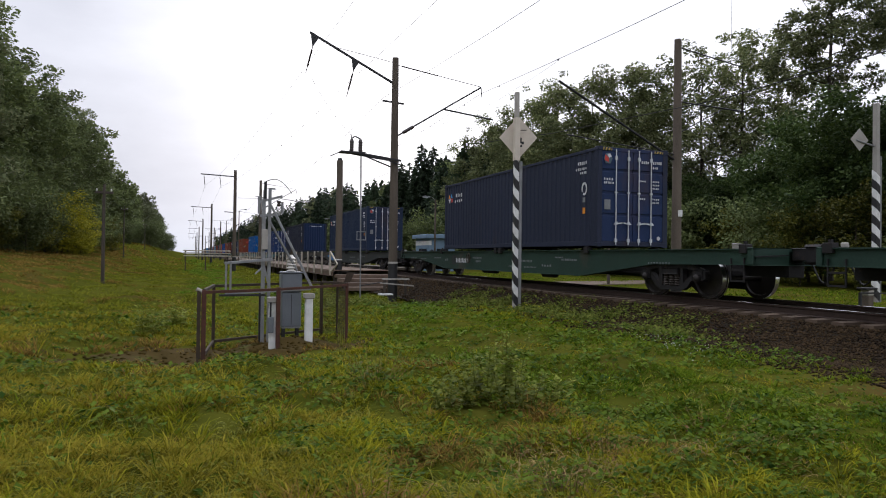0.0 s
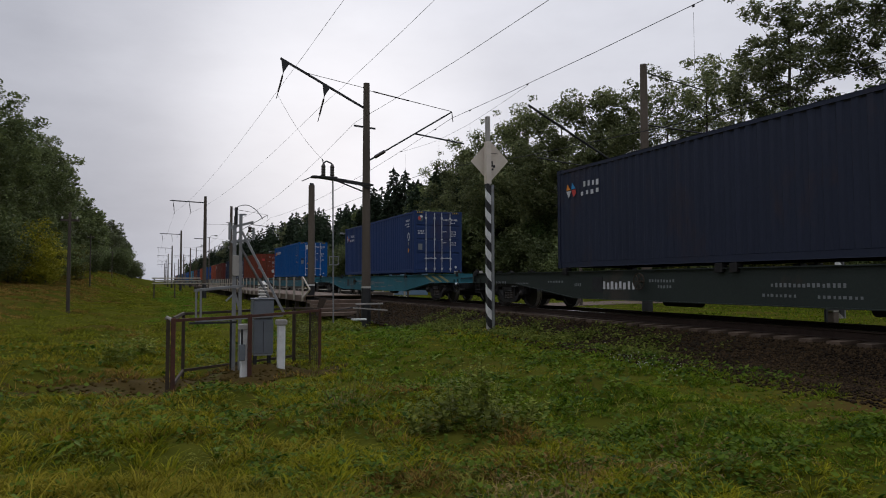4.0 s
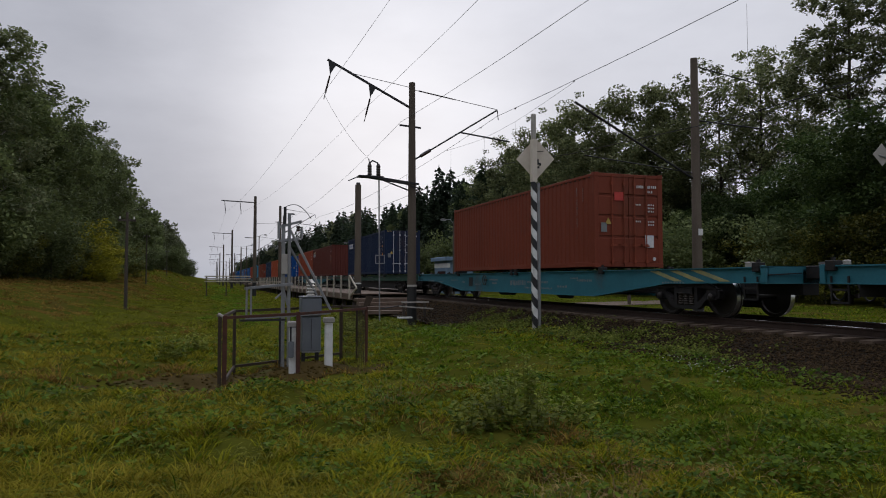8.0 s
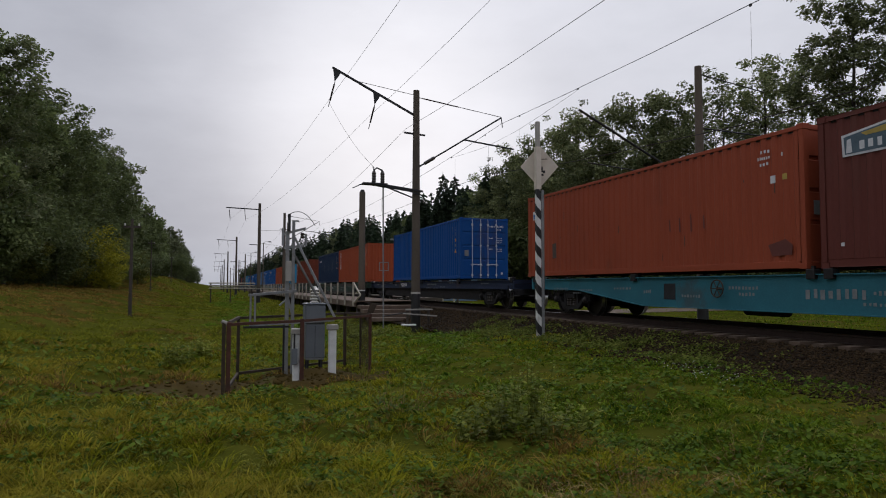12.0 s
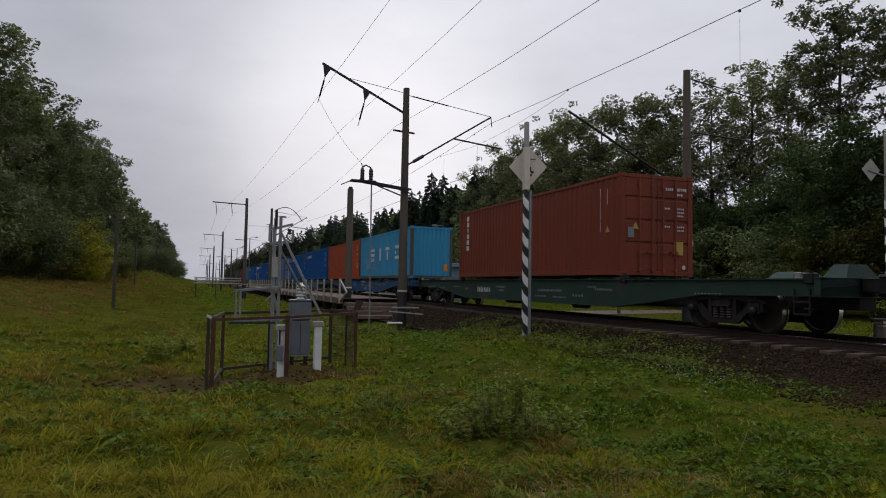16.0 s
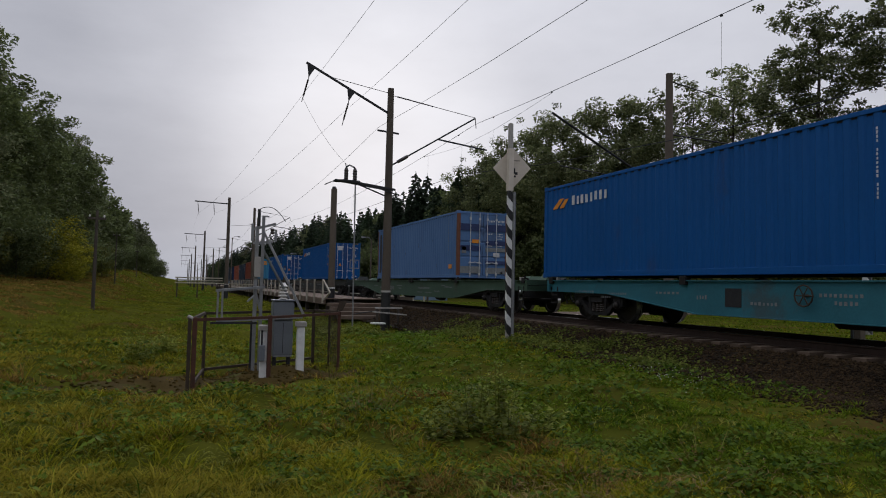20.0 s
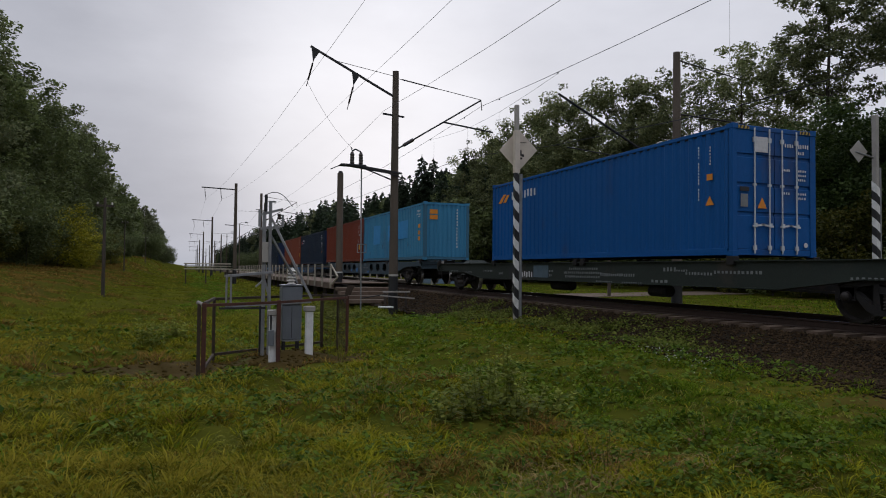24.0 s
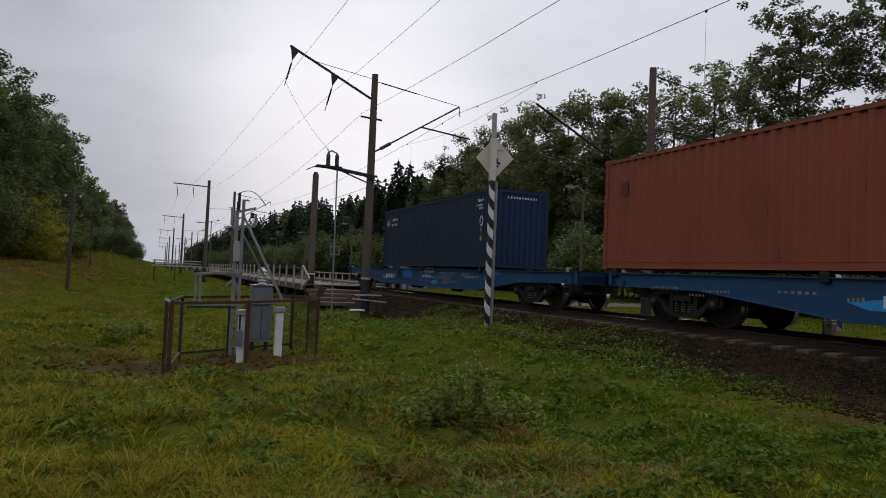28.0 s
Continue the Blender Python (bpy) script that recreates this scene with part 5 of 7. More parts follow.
for y, za, zb in ((12.6, 7.55, 4.9), (25.5, 7.55, 5.85), (28.9, 7.52, 6.15), (33.5, 7.75, 6.25)):
    dr.tube((AXIS, y, za), (AXIS, y, zb), .0035, n=4, caps=False)
solid("dropper_wires", dr, M["dark_steel"], "thin dropper wires between messenger and contact wire", "wire", kind="stuff")
hung_wire("stitch_wire", [(AXIS, 20.7, 7.9), (AXIS, 25.5, 7.56), (AXIS, 29.3, 7.54), (AXIS, 34.1, 7.9)], .006, .02, "thin stitch wire slung under the messenger wire at its support", "thin_wire")
for y in (12.6, 20.7, 25.5, 29.3, 34.1):
    wz = 8.22 - .62 * 4 * ((y + 27) / 54.4) * (1 - (y + 27) / 54.4) if y < 27.4 else 8.22 - .62 * 4 * ((y - 27.4) / 49.6) * (1 - (y - 27.4) / 49.6)
    solid("wire_clamp", Build().box(AXIS - .02, y - .035, wz - .05, AXIS + .02, y + .035, wz + .015, .006), M["dark_steel"], "small dark clamp on the messenger wire", "clamp", "clamps on the wires")
hung_wire("jumper_wire", [(4.43, 27.4, 8.5), (6.4, 27.5, 5.9)], .006, .25, "thin wire from the feeder to the disconnector")


# ---- striped posts with diamond boards ----
def striped_post(at, top, board, n, w, label):
    x, y, z = at
    p = thing("striped_post", label, "post", "striped gauge posts", (x, y, 0))
    hw = w / 2
    low, band = z + .05, .57
    k = 0
    part("shaft", Build().box(-hw, -hw, z - .3, hw, hw, top, .02), M["pale_concrete"], p)
    while low + (k + 1) * band * .5 < low + n * band:
        z0 = low + k * band * .5
        if k % 2 == 0:
            b = Build()
            s = .13
            e = hw + .004
            b.add([(-e, -e, z0 + s), (e, -e, z0), (e, e, z0 + s), (-e, e, z0 + 2 * s), (-e, -e, z0 + s + band * .5), (e, -e, z0 + band * .5), (e, e, z0 + s + band * .5), (-e, e, z0 + 2 * s + band * .5)],
                  [(0, 1, 5, 4), (1, 2, 6, 5), (2, 3, 7, 6), (3, 0, 4, 7), (0, 1, 2, 3), (4, 5, 6, 7)])
            part("stripe", b, M["black_paint"], p, "slanting black band")
        else:
            e = hw + .002
            b = Build()
            s = .13
            b.add([(-e, -e, z0 + s), (e, -e, z0), (e, e, z0 + s), (-e, e, z0 + 2 * s), (-e, -e, z0 + s + band * .5), (e, -e, z0 + band * .5), (e, e, z0 + s + band * .5), (-e, e, z0 + 2 * s + band * .5)],
                  [(0, 1, 5, 4), (1, 2, 6, 5), (2, 3, 7, 6), (3, 0, 4, 7)])
            part("stripe", b, M["white_paint"], p, "slanting white band")
        k += 1
    return p


sp = striped_post((9.1, 17.8, -.62), 5.82, None, 7.7, .128, "striped concrete post with a diamond board beside the track")
part("pipe", Build().tube((.125, -.06, -.6), (.125, -.06, 3.75), .047, n=8), M["galvanised"], sp, "pale pipe beside the post", smooth=True)
bd = part("diamond_board", Build().add([(-.57, .0, 4.5), (0, 0, 3.85), (.57, 0, 4.5), (0, 0, 5.14), (-.57, .012, 4.5), (0, .012, 3.85), (.57, .012, 4.5), (0, .012, 5.14)],
          [(0, 1, 2, 3), (4, 5, 6, 7), (0, 1, 5, 4), (1, 2, 6, 5), (2, 3, 7, 6), (3, 0, 4, 7)]), M["board_paint"], sp, "weathered cream diamond board")
part("painted_band", Build().box(-.08, -.08, 3.78, .08, .08, 5.05), M["board_paint"], sp, "cream painted band behind the board")
bd.rotation_euler = (0, 0, radians(-20))
bd.location = (.14, .16, 0)
for x0, z0, x1, z1 in ((.03, 4.33, .10, 4.50), (.10, 4.30, .17, 4.38), (.06, 4.22, .12, 4.28), (.00, 4.60, .03, 4.63), (-.04, 4.715, .24, 4.735)):
    part("flaked_patch", Build().box(x0, -.006, z0, x1, -.001, z1), M["dark_steel"], bd, "dark patch of flaked paint")
rp = striped_post((20.6, 15.1, -.42), 6.0, None, 7.2, .16, "striped black and white concrete post beyond the track")
rb = part("diamond_board", Build().add([(-.36, .0, 4.7), (0, 0, 4.34), (.36, 0, 4.7), (0, 0, 5.06), (-.36, .012, 4.7), (0, .012, 4.34), (.36, .012, 4.7), (0, .012, 5.06)],
          [(0, 1, 2, 3), (4, 5, 6, 7), (0, 1, 5, 4), (1, 2, 6, 5), (2, 3, 7, 6), (3, 0, 4, 7)]), M["pale_concrete"], rp, "grey-white diamond board")
rb.location, rb.rotation_euler = (-.62, .1, .1), (0, 0, radians(-5))
part("bracket", Build().tube((-.75, .12, 4.78), (0, 0, 4.6), .03, n=6), M["galvanised"], rp)
part("pipe", Build().tube((.16, -.02, -.4), (.16, -.02, 4.3), .045, n=8), M["galvanised"], rp)


# ---- things at the foot of the first pole ----
first = bpy.data.objects["catenary_pole"]
sw = thing("line_disconnector", "dark steel disconnector frame with brown insulators on the pole", "switchgear", at=(8.2, 27.4, 0))
for dy in (-.18, .18):
    part("support_arm", Build().bar((.25, dy, 4.95), (-2.0, dy, 5.20), .06, .08), M["dark_steel"], sw)
part("brace", Build().bar((.25, 0, 4.55), (-1.35, 0, 5.10), .05), M["dark_steel"], sw)
part("brace", Build().bar((.2, -.2, 4.78), (-.6, -.2, 5.0), .05), M["dark_steel"], sw)
part("base_frame", Build().box(-2.35, -.22, 5.15, -1.3, .22, 5.22, .01), M["dark_steel"], sw)
for dx in (-1.85, -1.48):
    ins = Build()
    ins.lathe([(.06, 5.22)] + [(.10 if k % 2 else .075, 5.25 + k * .055) for k in range(9)] + [(.05, 5.76)], (dx, 0, 0), n=10)
    part("insulator", ins, M["porcelain"], sw, smooth=True)
part("contact_blade", Build().tube((-1.85, 0, 5.78), (-1.72, 0, 5.88), .03).tube((-1.72, 0, 5.88), (-1.48, 0, 5.78), .03).tube((-1.85, 0, 5.76), (-1.9, 0, 5.95), .02), M["dark_steel"], sw)
part("lead_wire", Build().tube((-2.3, 0, 5.2), (-2.75, 0, 4.98), .02), M["dark_steel"], sw)
part("drive_rod", Build().tube((-1.45, 0, 5.15), (-1.40, 0, -.85), .032, n=8), M["galvanised"], sw, "pale vertical drive rod")
for z in (1.56, 1.90):
    part("drive_frame", Build().bar((-1.60, -.04, z), (-1.20, -.04, z), .035), M["galvanised"], sw)
for x in (-1.585, -1.215):
    part("drive_frame", Build().bar((x, -.04, 1.56), (x, -.04, 1.90), .03), M["galvanised"], sw)
part("lever", Build().tube((-1.4, 0, -.35), (-.3, -.1, -.18), .02), M["dark_steel"], sw)
rest = thing("pole_bench", "rough weathered boards fixed across the pole foot", "bench", at=(8.2, 27.1, 0))
part("board", Build().box(-.55, -.12, -.10, .62, -.02, -.04, .005), M["pale_concrete"], rest)
part("board", Build().bar((-.7, -.25, -.22), (.75, -.30, -.34), .10, .05), M["pale_concrete"], rest)
part("slab", Build().box(-.80, -.55, -.72, -.22, -.25, -.655, .01), M["white_paint"], rest, "white slab")
part("post", Build().box(-.5, -.1, -.7, -.42, -.02, -.1), M["old_wood"], rest)
part("post", Build().box(.42, -.1, -.7, .5, -.02, -.1), M["old_wood"], rest)


sm = thing("concrete_post", "short round concrete post with a dark foot", "pole", at=(7.62, 35.6, 0))
part("mast", Build().tube((0, 0, .68), (0, 0, 6.0), .185, .16, n=14), M["concrete"], sm, smooth=True)
part("foot", Build().tube((0, 0, -1.0), (0, 0, .66), .20, .19, n=14), M["black_paint"], sm, "tarred black foot", smooth=True)
part("ring", Build().tube((0, 0, .64), (0, 0, .71), .2, .2, n=14), M["white_paint"], sm, "white painted ring")
part("cap", Build().tube((0, 0, 6.0), (0, 0, 6.12), .13, .1, n=10), M["dark_steel"], sm)

# ---- timber platform with railing ----
PX0, PX1, PZ = 7.2, 10.4, .10
plat = thing("platform", "low weathered timber platform along the track", "platform", kind="structure")
part("edge_beam", Build().box(PX0 - .04, 35.2, PZ - .30, PX0 + .06, 150, PZ - .02), M["wood"], plat)
part("edge_beam", Build().box(PX1 - .1, 35.2, PZ - .30, PX1, 150, PZ - .02), M["wood"], plat)
for i in range(38):
    y = 35.2 + i * 3.0
    part("pile", Build().box(PX0 + .1, y, -1.2, PX0 + .3, y + .2, PZ - .25), M["old_wood"], plat)
plank = Build().box(0, 0, 0, PX1 - PX0, .185, .045, .006).mesh("plank", M["wood"])
for i in range(200):
    o = part("plank", plank, None, plat)
    o.location = (PX0, 35.2 + i * .195, PZ - .018)
rest_deck = Build()
for i in range(390):
    y = 35.2 + (200 + i) * .195
    rest_deck.box(PX0, y, PZ - .018, PX1, y + .185, PZ + .027)
part("far_planks", rest_deck, M["wood"], plat)["kind"] = "stuff"
for i in range(4):
    z1 = -.10 - .18 * i
    part("step", Build().box(PX0 + .1, 34.9 - .75 * (i + 1), z1 - .17, PX1 - .1, 35.15 - .75 * i, z1, .01), M["wood"], plat, "pale plank step")
part("leaning_plate", Build().add([(7.35, 33.4, -.75), (7.6, 33.35, -.75), (7.95, 33.3, .02), (7.6, 33.4, .05), (7.35, 33.43, -.75), (7.6, 33.38, -.75), (7.95, 33.33, .02), (7.6, 33.43, .05)],
     [(0, 1, 2, 3), (4, 5, 6, 7), (0, 1, 5, 4), (1, 2, 6, 5), (2, 3, 7, 6), (3, 0, 4, 7)]), M["brown_rust"], plat, "rusty brown plate")
fence = thing("platform_railing", "pale weathered wooden railing along the platform", "railing")
post = Build().box(-.045, -.045, -.15, .045, .045, 1.12, .008).mesh("post", M["wood"])
M["pale_wood"] = material("pale_bleached_timber", (0.42, 0.38, 0.31), (0.28, 0.25, 0.20), 3, 40, 0.85, 0.0, 0.3, stretch=(1, 1, .2), tint=.15)
post.materials[0] = M["pale_wood"]
for i in range(30):
    o = part("post", post, None, fence)
    o.location = (PX0 - .09, 35.3 + i * 2.35, 0)
for z in (.98, .55):
    part("rail", Build().box(PX0 - .045, 35.3, z - .05, PX0 - .005, 146, z + .05), M["old_wood"], fence, "thin dark rail")
part("brace", Build().bar((PX0 - .09, 35.3, 1.1), (PX0 + .1, 34.4, .45), .07), M["pale_wood"], fence)
part("brace", Build().bar((PX0 + .1, 34.4, .45), (PX0 - .05, 35.3, .0), .07), M["pale_wood"], fence)
# low light-coloured rail on the meadow side further along
lowf = thing("low_fence", "low fence of pale level rails beside the platform", "fence")
for x in (-.1, 1.8, 3.9):
    part("post", Build().box(x - .06, 71.94, gz(x, 72) - .2, x + .06, 72.06, 1.15), M["old_wood"], lowf)
for z in (1.2, .95, .68):
    part("rail", Build().box(-.3, 71.86, z - .06, 4.2, 71.93, z + .06, .01), M["pale_wood"], lowf)
part("rail", Build().bar((4.2, 71.9, .7), (7.1, 70.5, .6), .09), M["pale_wood"], lowf)


# ---- platform lamps ----
def street_lamp(x, y, top, reach, label):
    g = gz(x, y)
    p = thing("street_lamp", label, "lamp", "platform lamps", (x, y, 0))
    part("post", Build().tube((0, 0, g - .2), (0, 0, top), .085, .06, n=10), M["concrete"], p, smooth=True)
    part("arm", Build().tube((0, 0, top - .1), (reach * .4, 0, top + .18), .022, n=6).tube((reach * .4, 0, top + .18), (reach, 0, top + .2), .022, n=6), M["galvanised"], p)
    hd = Build()
    a, b = sorted((reach, reach + (.42 if reach > 0 else -.42)))
    hd.prism([(a, top + .14), (b, top + .12), (b, top + .20), ((a + b) / 2, top + .27), (a, top + .24)], 1, -.1, .1)
    h = part("lamp_head", hd, M["galvanised"], p, "grey lamp head")
    part("glass", Build().box(a + .04, -.08, top + .095, b - .04, .08, top + .125), M["lamp_glass"], h)
    return p


for y in (67.7, 101, 134, 186, 240):
    street_lamp(7.0, y, 7.2, .7, "grey concrete platform lamp with a bent arm")
for x, y, tp in ((17.5, 47.5, 5.2), (19.6, 28.2, 5.4), (17.0, 62, 5.2), (16.8, 82, 5.2), (16.8, 104, 5.2)):
    street_lamp(x, y, tp, -.6, "grey concrete lamp post beyond the track")


# ---- fenced transformer ----
Z0 = -1.0
frm = thing("transformer_enclosure", "rusty red pipe fence round the transformer", "fence")
L, F, R_, B1, B2, BL = (.29, 12.15), (1.64, 13.0), (3.38, 14.85), (2.98, 15.75), (3.30, 15.5), (.52, 14.1)
for (x, y), m, w in ((L, "rust", .075), (F, "rust", .075), (R_, "rust", .06), (B1, "brown_rust", .07), (B2, "brown_rust", .045), (BL, "brown_rust", .06)):
    part("post", Build().box(x - w / 2, y - w / 2, Z0 - .25, x + w / 2, y + w / 2, .28, .006), M[m], frm)
x, y = L
part("post", Build().box(x - .11, y - .03, Z0 - .25, x - .05, y + .03, .27), M["brown_rust"], frm)
for a, b, zt, m in ((L, F, .24, "rust"), (F, R_, .24, "rust"), (BL, B1, .26, "brown_rust"), (B1, R_, .27, "brown_rust"), (L, BL, .27, "brown_rust")):
    part("top_rail", Build().bar((*a, zt), (*b, zt), .045, .05), M[m], frm)
for a, b, m in ((BL, B1, "brown_rust"), (L, BL, "brown_rust")):
    part("bottom_rail", Build().bar((*a, Z0 + .16), (*b, Z0 + .16), .04, .05), M[m], frm)
part("end_cap", Build().tube((L[0] - .12, L[1], .30), (L[0] + .02, L[1], .22), .035), M["pale_concrete"], frm)
# fine wire netting in the end panels
net = Build()
for k in range(26):
    u = k / 25
    net.bar((B2[0] + (R_[0] - B2[0]) * u, B2[1] + (R_[1] - B2[1]) * u, Z0 + .1), (B2[0] + (R_[0] - B2[0]) * u, B2[1] + (R_[1] - B2[1]) * u, .24), .004)
for k in range(20):
    u = k / 19
    q = (B1[0] + (B2[0] - B1[0]) * u, B1[1] + (B2[1] - B1[1]) * u)
    net.bar((*q, Z0 + .1), (*q, .24), .004)
for k in range(28):
    z = Z0 + .1 + k * .04
    net.bar((*B1, z), (*B2, z), .004).bar((*B2, z), (*R_, z), .004)
part("wire_netting", net, M["brown_rust"], frm, "fine rusty wire netting")["kind"] = "stuff"

for x, y, h in ((1.56, 13.12, .98), (2.38, 13.95, 1.0)):
    w = thing("concrete_stub", "whitewashed concrete stub post inside the fence", "post", "white stub posts", (x, y, Z0))
    part("shaft", Build().box(-.075, -.075, -.2, .075, .075, h, .015), M["white_paint"], w)
    part("cap", Build().box(-.11, -.1, h, .11, .1, h + .11, .015), M["pale_concrete"], w, "pale cap block")
mb = thing("meter_box", "small grey meter box on the white stub", "box", at=(1.50, 13.0, Z0))
part("case", Build().box(-.05, -.03, .42, .06, .05, .72, .01), M["grey_enamel"], mb)
part("conduit", Build().tube((.0, .0, .72), (.0, .0, 1.0), .018), M["dark_steel"], mb)

tr = thing("transformer", "grey oil transformer with a box tank and a tall cabinet", "transformer", at=(2.12, 14.75, Z0))
part("cabinet", Build().box(-.205, -.17, .36, .205, .17, 1.09, .012), M["grey_enamel"], tr)
part("door_seam", Build().box(-.01, -.177, .40, .0, -.168, 1.05), M["dark_steel"], tr)
part("bottom_frame", Build().box(-.19, -.16, .325, .19, .16, .358), M["galvanised"], tr)
for k in range(4):
    part("foot", Build().box(-.17 + (k % 2) * .29, -.15 + (k // 2) * .26, -.05, -.13 + (k % 2) * .29, -.11 + (k // 2) * .26, .33), M["dark_steel"], tr)
part("tank", Build().box(-.225, -.20, 1.10, .215, .20, 1.50, .03), M["grey_enamel"], tr)
part("tank_lid", Build().box(-.235, -.21, 1.502, .225, .21, 1.535, .01), M["grey_enamel"], tr)
ins = Build().lathe([(.04, 1.53)] + [(.10 if k % 2 == 0 else .055, 1.55 + k * .034) for k in range(10)] + [(.03, 1.90)], (0, 0, 0), n=12)
part("bushing", ins, M["white_porcelain"], tr, "cream ribbed porcelain bushing", smooth=True)
part("terminal", Build().tube((0, 0, 1.90), (0, 0, 2.02), .02), M["brown_rust"], tr)

gt = thing("steel_gantry", "grey steel angle gantry of the transformer", "gantry", at=(0, 0, 0))
G = "galvanised"
part("column", Build().bar((1.48, 14.28, Z0 - .1), (1.48, 14.28, 2.05), .07), M[G], gt)
part("column", Build().bar((1.60, 14.28, Z0 - .1), (1.60, 14.28, 2.28), .06), M[G], gt)
part("column", Build().bar((1.44, 14.30, Z0 - .1), (1.44, 14.30, .15), .06), M["dark_steel"], gt)
part("pale_box", Build().box(1.44, 14.18, 1.0, 1.56, 14.25, 1.42, .01), M["pale_concrete"], gt, "pale cover")
part("main_beam", Build().bar((.72, 13.85, .13), (2.42, 14.0, .20), .06, .055), M[G], gt)
part("main_beam", Build().bar((.60, 13.62, .10), (1.50, 13.95, .08), .04, .04), M["dark_steel"], gt)
part("upper_beam", Build().bar((.70, 13.8, .72), (1.66, 14.25, .80), .06, .05), M[G], gt)
for dx in (0, .085):
    part("leg", Build().bar((.73 + dx, 13.8, .1), (.73 + dx, 13.8, .75), .035), M[G], gt)
part("diagonal_brace", Build().bar((1.62, 14.25, 1.92), (2.45, 14.0, .22), .045), M[G], gt)
part("diagonal_brace", Build().bar((1.62, 14.4, 1.58), (2.25, 14.75, .55), .04), M[G], gt)
part("diagonal_brace", Build().bar((1.46, 14.25, .78), (1.62, 14.25, .2), .04), M[G], gt)
part("diagonal_brace", Build().bar((1.46, 14.25, .62), (1.32, 14.2, .5), .03), M[G], gt)
part("cross_piece", Build().bar((1.38, 14.25, 1.98), (1.85, 14.3, 2.12), .05), M[G], gt)
part("cross_piece", Build().bar((1.40, 14.25, 1.70), (1.80, 14.3, 1.74), .05), M[G], gt)
part("cross_piece", Build().bar((1.38, 14.25, 1.74), (1.38, 14.25, 2.1), .05), M[G], gt)
part("fuse_tube", Build().tube((1.50, 14.2, 2.05), (1.50, 14.2, 2.40), .03, n=8), M["black_paint"], gt, "black fuse tube")
part("fuse_tube", Build().tube((1.85, 14.25, 1.75), (1.85, 14.25, 2.0), .025, n=8), M["galvanised"], gt)
part("insulator", Build().lathe([(.03, 1.9), (.05, 1.93), (.03, 1.96), (.05, 1.99), (.03, 2.02)], (1.78, 14.25, 0), n=8), M["porcelain"], gt)
lead = Build().pipe([(1.50 + .55 * u, 14.2 + .1 * u, 2.40 + .12 * math.sin(u * 2.6) - .28 * u * u) for u in (k / 9 for k in range(10))], .008, 5)
part("lead_wire", lead, M["dark_steel"], gt)

# ---- wooden poles in the meadow ----
for x, y, tp in ((-3.55, 34.0, 4.0), (-7.0, 88.0, 6.4), (-7.5, 140.0, 6.6)):
    p = thing("wooden_pole", "old dark wooden line pole with a small cross arm", "pole", "wooden meadow poles", (x, y, 0))
    part("mast", Build().tube((0, 0, gz(x, y) - .3), (0, 0, tp), .085, .06, n=9), M["old_wood"], p, smooth=True)
    part("cross_arm", Build().box(-.38, -.04, tp - .42, .38, .04, tp - .32), M["old_wood"], p)
    for k in (-.3, .3):
        part("insulator", Build().lathe([(.03, tp - .32), (.04, tp - .27), (.03, tp - .2)], (k, 0, 0), n=8), M["white_porcelain"], p)

# ---- shelter and railing beyond the track ----
sh = thing("waiting_shelter", "small flat-roofed pale blue platform shelter", "shelter", at=(20.0, 57.0, 0))
part("wall", Build().box(-.2, -1.8, -.5, .0, 1.8, 2.5).box(0, -1.8, -.5, 2.2, -1.65, 2.5).box(0, 1.65, -.5, 2.2, 1.8, 2.5).box(2.1, -1.65, -.5, 2.2, 1.65, 2.5), M["sky_blue"], sh)
part("roof", Build().box(-.5, -2.1, 2.5, 2.5, 2.1, 2.85, .03), M["sky_blue"], sh, "broad blue roof edge")
part("band", Build().box(-.22, -1.82, 1.9, .02, 1.82, 2.3), M["white_paint"], sh, "white band")
part("window", Build().box(-.215, -1.2, .7, -.19, .9, 1.6), M["glass"], sh)
part("window", Build().box(.5, -1.82, .7, 1.6, -1.79, 1.6), M["glass"], sh)
rf = thing("far_railing", "low pale railing on the platform beyond the track", "railing")
for i in range(16):
    y = 44 + i * 2.4
    part("post", Build().box(15.9, y - .05, -.6, 16.0, y + .05, .75), M["pale_wood"], rf)
part("rail", Build().box(15.92, 44, .62, 15.98, 80, .72), M["pale_wood"], rf)
far_plat = solid("far_platform", Build().box(14.1, 46, -.6, 15.8, 150, .08, .02), M["concrete"], "low grey concrete platform beyond the track", "platform", kind="structure")
cross = solid("crossing_path", Build().add([(15.2, 27.5, -.37), (30, 29.0, -.30), (30, 33, -.30), (15.2, 31.0, -.37), (15.2, 27.5, -.6), (30, 29.0, -.6), (30, 33, -.6), (15.2, 31.0, -.6)],
     [(0, 1, 2, 3), (4, 5, 6, 7), (0, 1, 5, 4), (1, 2, 6, 5), (2, 3, 7, 6), (3, 0, 4, 7)]), M["wood"], "worn brown dirt path leading to the crossing", "path", kind="structure")
cb = thing("switch_stand", "short concrete marker with a whitewashed top beside the rail", "switch stand", at=(17.35, 12.95, -.45))
part("body", Build().box(-.11, -.11, -.1, .11, .11, .44, .02), M["concrete"], cb)
part("cap", Build().box(-.115, -.115, .442, .115, .115, .60, .015), M["pale_concrete"], cb, "whitewashed top")
part("top_plate", Build().box(-.24, -.14, .602, .22, .14, .66, .01), M["dark_steel"], cb)
part("bracket", Build().bar((-.42, -.1, .52), (.55, -.1, .50), .04).bar((-.40, -.1, .52), (-.40, -.1, -.05), .06), M["dark_steel"], cb)


